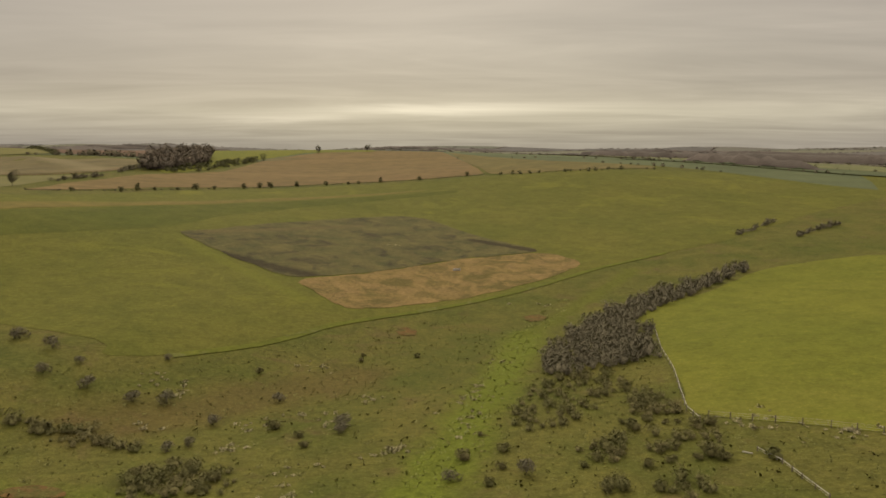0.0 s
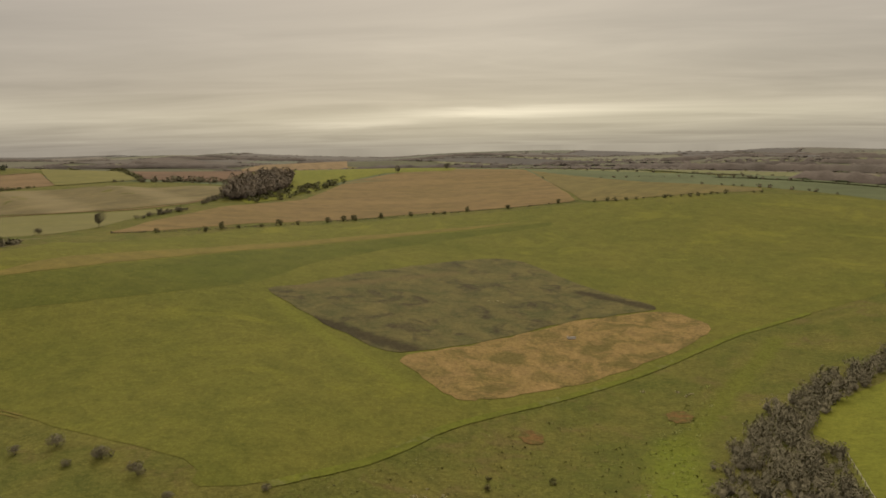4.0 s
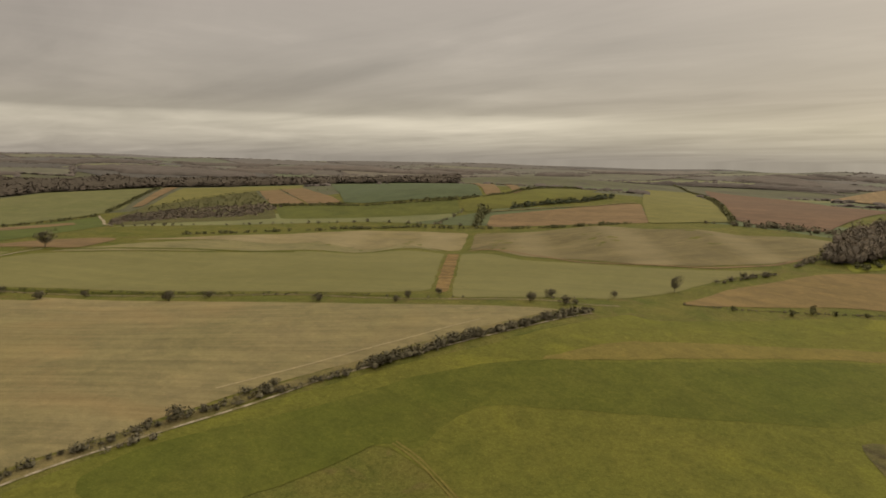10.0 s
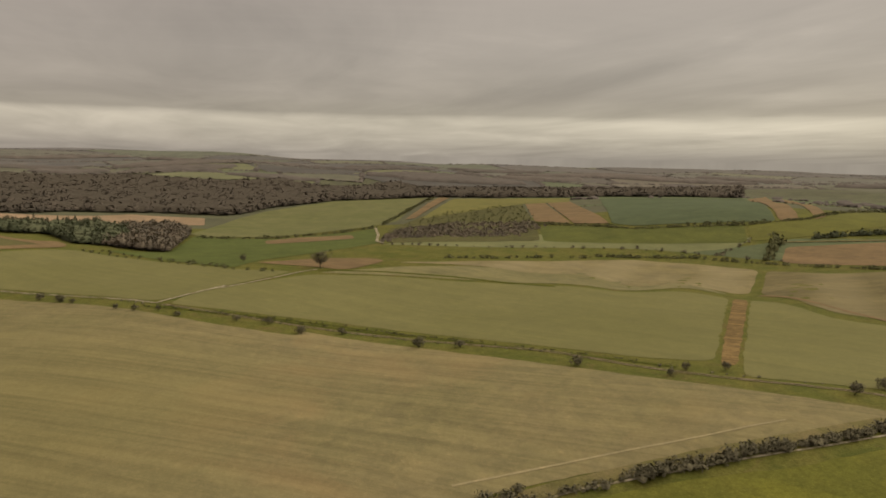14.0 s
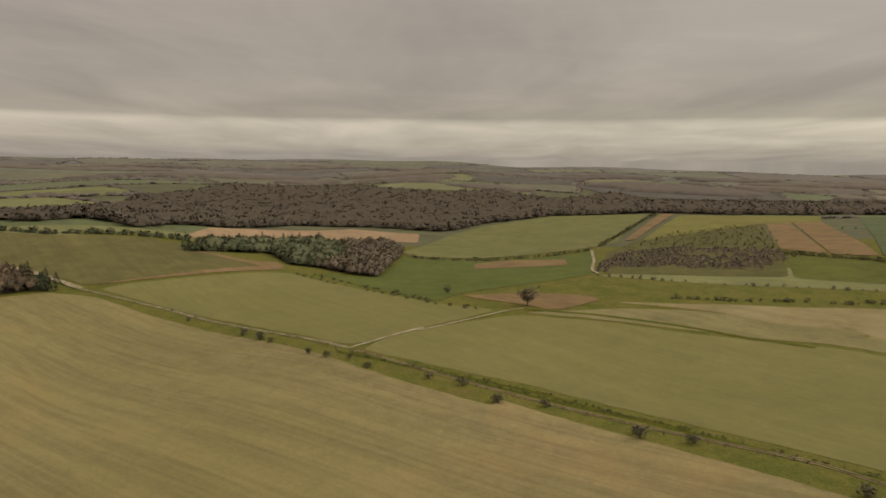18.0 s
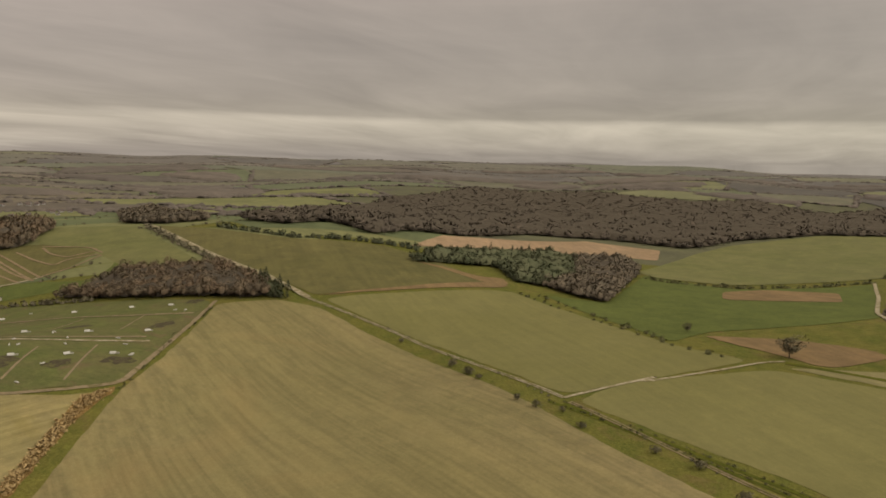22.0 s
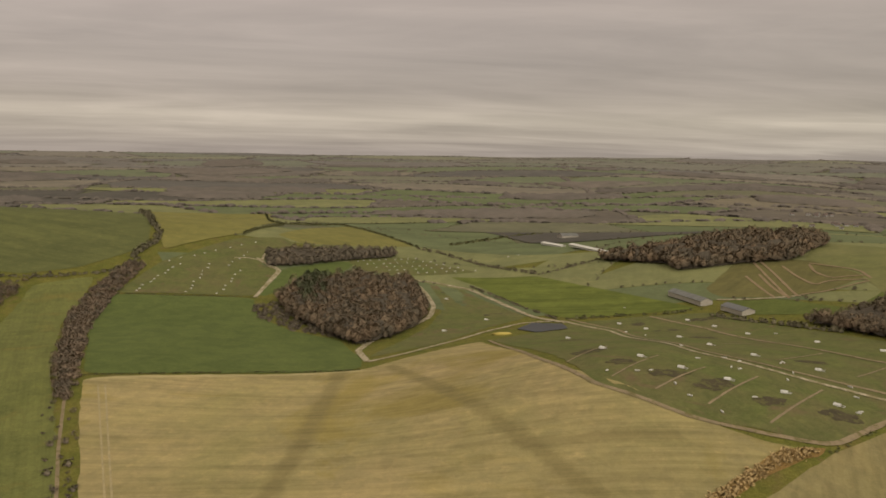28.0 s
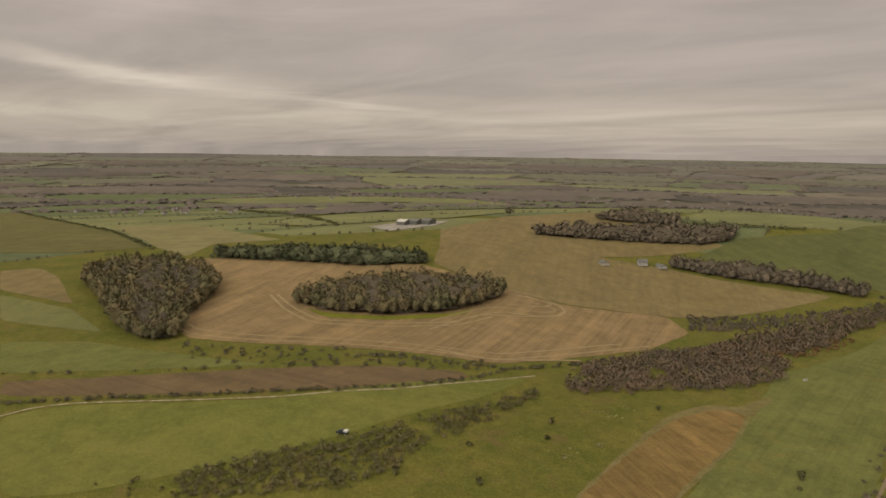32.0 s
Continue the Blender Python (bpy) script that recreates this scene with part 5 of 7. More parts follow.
hedge("-212,365 -196,381 -171,415 -151,440 -120,472 -82,503 -45,520 -17,527 31,541", 1.5, 1.0, HEDGETWIG, "low ragged hedge below the hill field", gap=1.6, miss=0.3)

# ---- tracks ----
track("field_margin", PALEGRASS, "-567,567 -540,612 -512,666 -508,736", 4.0, "pale margin beside the evergreen hedge", 3, False)
track("chalk_track", TRACK, "-825,-463 -721,-317 -634,-193 -580,-118", 4.6, "white chalk track along the ridge", 3, False)
track("chalk_track", TRACK, "-580,-118 -560,-74 -541,-41 -497,18 -456,69", 2.3, "rutted chalk track with grass between the wheel lines", 3, True)
track("green_lane", MUD, "-452,72 -413,123 -384,162 -358,193 -332,226 -299,249 -275,271 -244,311 -231,316 -222,330", 2.3, "rutted green lane with muddy wheel lines", 3, True)
track("chalk_track", TRACK, "-456,69 -468,78 -507,106 -491,97 -556,155 -562,166", 1.8, "pale farm track joining the green lane", 3, False)
track("dark_verge", DARKGRASS, "-559,166 -545,209 -521,249 -477,305", 4, "dark grass balk between two fields", 2, False)
track("dark_verge", DARKGRASS, "-449,70 -402,154 -349,209 -293,263", 2.2, "dark weedy verge between lane and wheat", 2, False)
track("dark_verge", DARKGRASS, "-450,64 -403,144 -362,199", 2.2, "dark weedy verge between lane and wheat", 2, False)
track("hedge_track", TRACK, "-218,307 -217,257 -221,228 -224,201 -225,183 -222,165 -219,141 -214,114 -209,94 -204,76", 0.9, "pale worn track beside the hedge", 3, False)
track("old_track", MUD, "-211,90 -205,62 -178,-20 -143,-147 -130,-200 -119,-252 -111,-292", 1.4, "pale old track between scrub", 3, False)
track("white_path", TRACK, "123,33 123,20 116,5 89,-28 57,-66 34,-110 27,-157 24,-188", 1.2, "white chalk path along the field edge", 3, False)
track("farm_road", TRACK, "-265,-309 -263,-344 -278,-382 -310,-427 -338,-471 -349,-508 -352,-552 -351,-583", 4.2, "pale farm road round the wood", 3, False)
track("farm_road", TRACK, "-321,-611 -366,-604 -397,-566 -407,-508 -416,-439 -431,-411", 4.4, "pale farm road past the pens", 3, False)
track("farm_road", TRACK, "-265,-309 -291,-327 -329,-362 -364,-400 -399,-424 -431,-420 -446,-365 -425,-277 -414,-215 -442,-177 -468,-150", 3.0, "muddy farm road through the pig field", 3, False)
track("farm_road", MUD, "-495,-397 -507,-341 -503,-273 -509,-208 -528,-168", 3, "muddy track between the pig paddocks", 3, False)
track("pen_margin", MUD, "-352,-353 -339,-229 -344,-177 -368,-140 -389,-128 -412,-118 -471,-141 -557,-173", 2.6, "worn muddy margin of the pig field", 3, False)
track("farm_road", TRACK, "-197,-527 -208,-575 -219,-619 -203,-634 -197,-649", 3.2, "pale farm road up to the copse", 3, False)
track("grass_verge", PALEGRASS, "-226,290 -224,258 -227,222 -228,188 -226,160 -221,136 -216,112 -211,92 -203,66", 5.0, "rough dead grass verge under the field hedge", 2, False)
track("tramline", TRAM, "-236,154 -237,175 -237,205 -235,231 -235,260", 0.9, "pale tramline worn into the stubble", 3, False)
track("pasture_path", OLIVE, "-184,183 -174,184 -155,181 -123,172", 1.8, "faint worn path across the pasture", 3, True)
track("pasture_path", VALLEY, "-60,154 -42,169 -28,190 3,214 25,233 57,266 91,290", 2.4, "bright green worn line where the pasture ends", 3, False)
track("valley_path", TRACK, "-958,296 -842,273 -731,246 -702,246", 3, "pale path in the valley", 3, False)
track("balk", ORANGE, "-428,423 -313,413 -255,457 -237,501 -236,553", 3, "pale grass balk between two fields", 2, False)
track("tramline", TRAM, "-129,-272 -157,-151", 0.75, "pale tractor tramline in the straw field", 3, False)
track("tramline", TRAM, "-132,-273 -159,-152", 0.75, "pale tractor tramline in the straw field", 3, False)
track("drill_line", DRILL, "202,-67 182,-68 148,-92 88,-147 50,-186 36,-300", 1.6, "pale curving drill line in tilled soil", 3, False)
track("drill_line", DRILL, "205,-74 187,-74 156,-96 96,-152 58,-193 46,-284", 1.6, "pale curving drill line in tilled soil", 3, False)
track("drill_line", DRILL, "229,-144 195,-139 163,-139 131,-171 115,-207 121,-235 107,-262 102,-289 112,-307 136,-307 155,-292", 1.6, "pale curving drill line in tilled soil", 3, False)
track("drill_line", DRILL, "232,-140 195,-133 159,-133 125,-167 109,-206 114,-239", 1.6, "pale curving drill line in tilled soil", 3, False)
track("drill_line", DRILL, "110,-185 119,-225 121,-252 99,-279 105,-299 120,-308 146,-290 157,-264", 1.8, "pale curving drill line in tilled soil", 3, False)
track("drill_line", DRILL, "123,-196 129,-231 130,-256 110,-281 110,-296 120,-297 137,-281", 1.4, "pale curving drill line in tilled soil", 3, False)
track("drill_line", DRILL, "82,-162 52,-182 37,-225 33,-233", 2.0, "pale curving drill line in tilled soil", 3, False)
track("drill_line", DRILL, "130,-271 119,-290 122,-305 141,-295", 1.6, "pale curving drill line in tilled soil", 3, False)

track("farm_road", MUD, "-438,-421 -453,-367 -432,-278 -421,-218 -448,-184 -474,-157", 2.6, "second muddy track through the pig field", 3, False)
for line in ("-397,-134 -445,-162", "-380,-149 -422,-175", "-365,-164 -402,-185", "-354,-181 -390,-205", "-346,-211 -383,-243", "-478,-178 -516,-194", "-455,-205 -500,-225", "-462,-262 -500,-268"):
    track("paddock_line", MUD, line, 1.0, "worn line between two pig paddocks", 3, False)
for line in ("-657,-500 -633,-446 -603,-378", "-662,-496 -640,-443 -611,-379", "-619,-454 -607,-419 -597,-388", "-630,-451 -612,-408 -605,-384", "-662,-462 -648,-426 -640,-395 -657,-399 -677,-381", "-681,-451 -667,-428 -662,-403 -675,-399 -687,-391", "-684,-455 -690,-433 -694,-407 -681,-382", "-615,-381 -635,-375 -675,-377"):
    track("terrace_path", SANDY, line, 2.2, "orange brown terrace path on the bank", 3, False)
track("terrace_path", TRACK, "-561,-410 -578,-397 -600,-385 -614,-379", 3, "pale sandy road up the bank", 3, False)
track("farm_road", TRACK, "-197,-528 -220,-615 -210,-621 -201,-642 -205,-667", 2.6, "pale farm road round the dark copse", 3, False)
track("farm_road", TRACK, "-175,-642 -189,-646 -201,-640 -210,-621", 2.4, "pale farm road into the pig field", 3, False)

# ---- single trees and bushes ----
put_tree(-231, 386, 9, "lone bare tree standing in open fields", 0.7)
put_tree(-570, 169, 13, "lone bare tree standing in open fields", 1.2)
put_tree(-616, 119, 6, "lone bare tree standing in open fields", 1.1)
put_tree(-137, 796, 8, "lone bare tree standing in open fields", 1.1)
put_tree(-88, 837, 8, "lone bare tree standing in open fields", 1.1)
put_tree(389, -509, 12, "lone bare tree standing in open fields", 1.1)
put_bush(-196, 379, 4.0, "hedge_bush", "dark rounded bush in the field hedge", "bushes in the field hedge")
put_bush(-178, 397, 4.0, "hedge_bush", "dark rounded bush in the field hedge", "bushes in the field hedge")
put_bush(-174, 410, 4.0, "hedge_bush", "dark rounded bush in the field hedge", "bushes in the field hedge")
put_bush(-167, 417, 4.0, "hedge_bush", "dark rounded bush in the field hedge", "bushes in the field hedge")
put_bush(-158, 428, 4.0, "hedge_bush", "dark rounded bush in the field hedge", "bushes in the field hedge")
put_bush(-151, 440, 4.0, "hedge_bush", "dark rounded bush in the field hedge", "bushes in the field hedge")
put_bush(-142, 447, 4.0, "hedge_bush", "dark rounded bush in the field hedge", "bushes in the field hedge")
put_bush(-128, 463, 4.0, "hedge_bush", "dark rounded bush in the field hedge", "bushes in the field hedge")
put_bush(-120, 472, 4.0, "hedge_bush", "dark rounded bush in the field hedge", "bushes in the field hedge")
put_bush(-114, 476, 4.0, "hedge_bush", "dark rounded bush in the field hedge", "bushes in the field hedge")
put_bush(-100, 491, 4.0, "hedge_bush", "dark rounded bush in the field hedge", "bushes in the field hedge")
put_bush(-82, 503, 4.0, "hedge_bush", "dark rounded bush in the field hedge", "bushes in the field hedge")
put_bush(-67, 509, 4.0, "hedge_bush", "dark rounded bush in the field hedge", "bushes in the field hedge")
put_bush(-60, 511, 4.0, "hedge_bush", "dark rounded bush in the field hedge", "bushes in the field hedge")
put_bush(-45, 520, 4.0, "hedge_bush", "dark rounded bush in the field hedge", "bushes in the field hedge")
put_bush(-17, 526, 4.0, "hedge_bush", "dark rounded bush in the field hedge", "bushes in the field hedge")
put_bush(18, 539, 4.0, "hedge_bush", "dark rounded bush in the field hedge", "bushes in the field hedge")
put_bush(-525, -31, 4.2, "bare_bush", "dark bare bush on the green lane verge", "bushes along the green lane")
put_bush(-491, 9, 4.2, "bare_bush", "dark bare bush on the green lane verge", "bushes along the green lane")
put_bush(-479, 21, 4.2, "bare_bush", "dark bare bush on the green lane verge", "bushes along the green lane")
put_bush(-473, 28, 4.2, "bare_bush", "dark bare bush on the green lane verge", "bushes along the green lane")
put_bush(-448, 51, 4.2, "bare_bush", "dark bare bush on the green lane verge", "bushes along the green lane")
put_bush(-442, 60, 4.2, "bare_bush", "dark bare bush on the green lane verge", "bushes along the green lane")
put_bush(-440, 71, 4.2, "bare_bush", "dark bare bush on the green lane verge", "bushes along the green lane")
put_bush(-427, 80, 4.2, "bare_bush", "dark bare bush on the green lane verge", "bushes along the green lane")
put_bush(-415, 107, 4.2, "bare_bush", "dark bare bush on the green lane verge", "bushes along the green lane")
put_bush(-408, 121, 4.2, "bare_bush", "dark bare bush on the green lane verge", "bushes along the green lane")
put_bush(-390, 134, 4.2, "bare_bush", "dark bare bush on the green lane verge", "bushes along the green lane")
put_bush(-386, 152, 4.2, "bare_bush", "dark bare bush on the green lane verge", "bushes along the green lane")
put_bush(-354, 179, 4.2, "bare_bush", "dark bare bush on the green lane verge", "bushes along the green lane")
put_bush(-349, 196, 4.2, "bare_bush", "dark bare bush on the green lane verge", "bushes along the green lane")
put_bush(-358, 179, 4.2, "bare_bush", "dark bare bush on the green lane verge", "bushes along the green lane")
put_bush(-307, 228, 4.2, "bare_bush", "dark bare bush on the green lane verge", "bushes along the green lane")
put_bush(-284, 254, 4.2, "bare_bush", "dark bare bush on the green lane verge", "bushes along the green lane")
put_bush(-288, 264, 4.2, "bare_bush", "dark bare bush on the green lane verge", "bushes along the green lane")
put_bush(-284, 278, 4.2, "bare_bush", "dark bare bush on the green lane verge", "bushes along the green lane")
put_bush(-247, 300, 4.2, "bare_bush", "dark bare bush on the green lane verge", "bushes along the green lane")
put_bush(-250, 317, 4.2, "bare_bush", "dark bare bush on the green lane verge", "bushes along the green lane")
put_bush(-235, 309, 4.2, "bare_bush", "dark bare bush on the green lane verge", "bushes along the green lane")
put_bush(-233, 314, 4.2, "bare_bush", "dark bare bush on the green lane verge", "bushes along the green lane")
put_bush(-237, 346, 4.2, "bare_bush", "dark bare bush on the green lane verge", "bushes along the green lane")
put_bush(-222, 137, 4.6, "bare_bush", "rounded bare bush beside the track", "bushes along the track")
put_bush(-226, 164, 4.6, "bare_bush", "rounded bare bush beside the track", "bushes along the track")
put_bush(-228, 169, 4.6, "bare_bush", "rounded bare bush beside the track", "bushes along the track")
put_bush(-222, 204, 4.6, "bare_bush", "rounded bare bush beside the track", "bushes along the track")
put_bush(-40, 151, 2.2)
put_bush(-6, 165, 2.2)
put_bush(-19, 166, 2.2)
put_bush(-19, 162, 1.7)
put_bush(-29, 119, 2.8)
put_bush(-22, 109, 3.4)
put_bush(-24, 114, 2.6)
put_bush(6, 108, 2.2)
put_bush(3, 98, 2.8)
put_bush(9, 100, 2.3)
put_bush(8, 93, 1.8)
put_bush(6, 87, 1.7)
put_bush(33, 114, 2.8)
put_bush(33, 124, 3.4)
put_bush(38, 102, 2.6)
put_bush(40, 103, 2.2)
put_bush(43, 88, 2.8)
put_bush(26, 81, 2.3)
put_bush(29, 81, 1.8)
put_bush(31, 81, 1.7)
put_bush(20, 82, 2.8)
put_bush(22, 82, 3.4)
put_bush(19, 91, 2.6)
put_bush(21, 93, 2.2)
put_bush(24, 94, 2.8)
put_bush(27, 89, 2.3)
put_bush(30, 90, 1.8)
put_bush(31, 91, 1.7)
put_bush(34, 90, 2.8)
put_bush(36, 91, 3.4)
put_bush(37, 89, 2.6)
put_bush(28, 107, 2.2)
put_bush(29, 104, 2.8)
put_bush(32, 107, 2.3)
put_bush(34, 105, 1.8)
put_bush(36, 105, 1.7)
put_bush(-42, 94, 2.8)
put_bush(-40, 96, 3.4)
put_bush(-37, 94, 2.6)
put_bush(-34, 93, 2.2)
put_bush(-32, 96, 2.8)
put_bush(-45, 99, 2.3)
put_bush(-40, 100, 1.8)
put_bush(32, 94, 1.7)
put_bush(-32, 91, 2.8)
put_bush(-42, 92, 3.4)
put_bush(-95, 155, 3.0, "thorn_bush", "grey bare hawthorn bush on rough grass")
put_bush(-84, 150, 3.0, "thorn_bush", "grey bare hawthorn bush on rough grass")
put_bush(-75, 144, 3.0, "thorn_bush", "grey bare hawthorn bush on rough grass")
put_bush(-60, 152, 3.0, "thorn_bush", "grey bare hawthorn bush on rough grass")
put_bush(-59, 131, 3.0, "thorn_bush", "grey bare hawthorn bush on rough grass")
put_bush(-53, 132, 3.0, "thorn_bush", "grey bare hawthorn bush on rough grass")
put_bush(-32, 135, 3.0, "thorn_bush", "grey bare hawthorn bush on rough grass")
put_bush(-41, 122, 3.0, "thorn_bush", "grey bare hawthorn bush on rough grass")
put_bush(-17, 118, 3.0, "thorn_bush", "grey bare hawthorn bush on rough grass")
put_bush(-17, 115, 3.0, "thorn_bush", "grey bare hawthorn bush on rough grass")
put_bush(-79, 137, 3.0, "thorn_bush", "grey bare hawthorn bush on rough grass")
put_bush(-69, 134, 3.0, "thorn_bush", "grey bare hawthorn bush on rough grass")
put_bush(-41, 111, 3.0, "thorn_bush", "grey bare hawthorn bush on rough grass")
put_bush(-44, 109, 3.0, "thorn_bush", "grey bare hawthorn bush on rough grass")
put_bush(11, 90, 3.0, "thorn_bush", "grey bare hawthorn bush on rough grass")
put_bush(1, 90, 3.0, "thorn_bush", "grey bare hawthorn bush on rough grass")
put_bush(-112, 155, 3.0, "thorn_bush", "grey bare hawthorn bush on rough grass")
put_bush(-106, 159, 3.0, "thorn_bush", "grey bare hawthorn bush on rough grass")
put_bush(-94, 155, 3.0, "thorn_bush", "grey bare hawthorn bush on rough grass")
put_bush(-99, 151, 3.0, "thorn_bush", "grey bare hawthorn bush on rough grass")
put_bush(-104, -202, 3.0, "hedge_bush", "dark bush on the rough grass strip")
put_bush(-108, -192, 3.0, "hedge_bush", "dark bush on the rough grass strip")
put_bush(-113, -161, 3.0, "hedge_bush", "dark bush on the rough grass strip")
put_bush(-113, -153, 3.0, "hedge_bush", "dark bush on the rough grass strip")
put_bush(-117, -149, 3.0, "hedge_bush", "dark bush on the rough grass strip")
put_bush(-115, -167, 3.0, "hedge_bush", "dark bush on the rough grass strip")
put_bush(-105, -200, 3.0, "hedge_bush", "dark bush on the rough grass strip")
put_bush(-45, -92, 3.0, "hedge_bush", "dark bush on the rough grass strip")
put_bush(-34, -210, 3.0, "hedge_bush", "dark bush on the rough grass strip")
put_bush(-22, -152, 3.0, "hedge_bush", "dark bush on the rough grass strip")
put_bush(-32, -139, 3.0, "hedge_bush", "dark bush on the rough grass strip")
put_bush(-22, -106, 3.0, "hedge_bush", "dark bush on the rough grass strip")
put_bush(-25, -70, 3.0, "hedge_bush", "dark bush on the rough grass strip")

# ---- pig huts ----
HUTS = "-374,-231 -380,-204 -389,-184 -403,-170 -422,-158 -439,-147 -464,-387 -471,-360 -467,-311 -448,-250 -449,-214 -465,-188 -484,-165 -511,-371 -515,-344 -517,-310 -527,-260 -535,-221 -542,-196 -397,-327 -335,-411 -378,-446 -366,-532"
WALLOWS = "-367,-198 -379,-178 -393,-165 -409,-150 -433,-138 -364,-227 -475,-379 -480,-348 -481,-306 -474,-203 -499,-167 -520,-368 -553,-186 -390,-307 -377,-555 -388,-463"
FEEDERS = "-452,-354 -453,-329 -422,-237 -424,-203 -428,-197 -446,-182 -462,-165 -407,-199 -419,-184 -435,-172 -455,-154 -367,-183 -373,-182 -376,-167 -376,-156 -404,-153 -355,-188 -382,-143 -443,-140 -445,-141 -452,-198 -455,-200 -531,-184 -533,-178 -416,-186 -492,-433 -531,-301"
FAR_HUTS_A = "-100,-535 -103,-543 -105,-552 -108,-560 -111,-568 -114,-577 -117,-586 -120,-594 -124,-603 -127,-612 -141,-535 -142,-545 -144,-555 -145,-566 -147,-576 -149,-586 -150,-596 -152,-607 -154,-618 -167,-535 -170,-546 -172,-558 -174,-569 -176,-580 -179,-592 -181,-604 -117,-620 -127,-630 -137,-640 -147,-650 -158,-662 -169,-675 -181,-689 -193,-705 -171,-618 -175,-629 -179,-640 -184,-652 -188,-664 -301,-676"
FAR_HUTS_B = "-309,-681 -318,-685 -327,-690 -336,-694 -345,-699 -354,-703 -363,-707 -372,-712 -311,-666 -320,-671 -329,-675 -338,-679 -348,-684 -358,-688 -367,-692 -377,-696 -387,-699 -320,-656 -330,-661 -340,-664 -350,-668 -360,-672 -370,-676 -380,-679 -390,-682 -401,-685 -330,-646 -340,-650 -350,-653 -361,-657 -371,-660 -382,-663 -392,-665 -403,-667 -414,-669 -339,-635 -349,-638 -360,-641 -371,-644 -382,-647 -393,-649 -404,-650 -415,-651 -426,-651 -489,-724 -506,-730 -612,-842 -652,-854 -716,-841"
POND = "-388,-400 -407,-420 -427,-407 -423,-387 -395,-379"
HEAP = "-371,-381"
BARN_LONG = points("-543,-444 -546,-401")
BARN_DARK = points("-551,-382 -554,-360")
SHED_WHITE = points("-567,-807 -580,-771 -582,-748 -597,-669")
SHED_GREY = points("-614,-866 -639,-867")
FARM = points("195,-443 180,-476 175,-482 169,-492")
YARD = points("408,-328 408,-363 384,-416 362,-381 358,-322")
CAR = points("10,-69")
TANK = points("-51,-315")
TROUGH = points("5,259")
FENCE = points("53,176 47,150 44,132 41,119 39,110 39,104")
FENCE_LOW = points("42,91 43,86 43,81 43,75")
FENCE_BANK = points("41,106 49,101 55,97 60,93")
PIPE = points("40,91 41,90")
# the drifts with negative y are tufts added in place of white sheep
DRIFTS = "-28,155 -7,104 -34,109 -8,105 -18,118 -20,121 -27,127 -34,119 -52,139 -52,120 -15,134 -59,142 29,216 -22,297 44,103 48,101 52,98 56,95 58,93 7,135 6,128 12,157 -20,99 -23,90 5,118 2,110 -46,-135 -41,-134 -27,-184 -25,-199 -46,-154"
ROUGH_SLOPE = "-88,137 -72,146 -41,165 -25,187 6,204 24,170 12,129 7,87 -36,89 -59,90"
NEAR_SLOPE = "4,101 13,133 24,170 49,179 50,163 39,112 50,98 59,92 49,74 7,83"
GREEN_VALLEY = "-7,85 -4,101 2,119 8,148 17,185 30,213 40,230 39,215 25,176 13,137 7,111 1,88 0,84"
REEDS = "-323,-88 -349,-99 -390,-118 -407,-116 -403,-115 -376,-106 -336,-88 -327,-84"
VILLAGES = [(1037, -265, 70, 14), (1004, -348, 60, 10), (891, -899, 170, 14), (906, -1266, 170, 10), (1364, -838, 140, 8), (-1184, -1021, 40, 10), (-1063, -862, 60, 10), (-1869, 2080, 50, 6), (-2272, 3730, 60, 5)]
REEDLEAF = leaf_mat("dry_reed_leaf", (0.46, 0.345, 0.175), (0.36, 0.26, 0.125), 3, 0.1)


# ---- small materials ----
def plain_mat(name, col, rough=0.6, metal=0.0, dirt=0.35, size=1.5):
    m = Nodes(name)
    n = m.ramp(m.noise(m.place(), 1 / size, 5.0, 0.65), 0.4, 0.7)
    c = m.mix(m.math("MULTIPLY", n, dirt), col, tuple(v * 0.45 for v in col))
    m.bsdf.inputs["Metallic"].default_value = metal
    return m.done(c, rough, 0.3)


TIN = plain_mat("galvanised_tin", (0.50, 0.49, 0.45), 0.45, 0.2)
WHITE = plain_mat("white_sheeting", (0.47, 0.455, 0.41), 0.6)
PLY = plain_mat("weathered_board", (0.36, 0.33, 0.28), 0.9)
ROOFGREY = plain_mat("grey_cement_roof", (0.13, 0.13, 0.12), 0.85, 0, 0.5, 4)
ROOFDARK = plain_mat("dark_sheet_roof", (0.10, 0.10, 0.10), 0.6, 0, 0.4, 4)
TILE = plain_mat("clay_tile_roof", (0.115, 0.088, 0.075), 0.85)
BRICKWALL = plain_mat("brick_wall", (0.30, 0.20, 0.15), 0.9)
RENDERED = plain_mat("pale_wall", (0.33, 0.32, 0.30), 0.9)
PAINT = plain_mat("white_paint", (0.55, 0.55, 0.53), 0.35, 0, 0.2)
DARKPAINT = plain_mat("dark_paint", (0.03, 0.035, 0.04), 0.3, 0, 0.2)
RUBBER = plain_mat("black_rubber", (0.02, 0.02, 0.02), 0.8)
POSTWOOD = plain_mat("grey_post_wood", (0.20, 0.17, 0.13), 0.9, 0, 0.4, 0.3)
TAPE = plain_mat("white_fence_tape", (0.52, 0.50, 0.42), 0.7)
LINER = plain_mat("black_pond_liner", (0.025, 0.027, 0.030), 0.55)
SULPHUR = plain_mat("yellow_soil_heap", (0.42, 0.34, 0.09), 0.95)


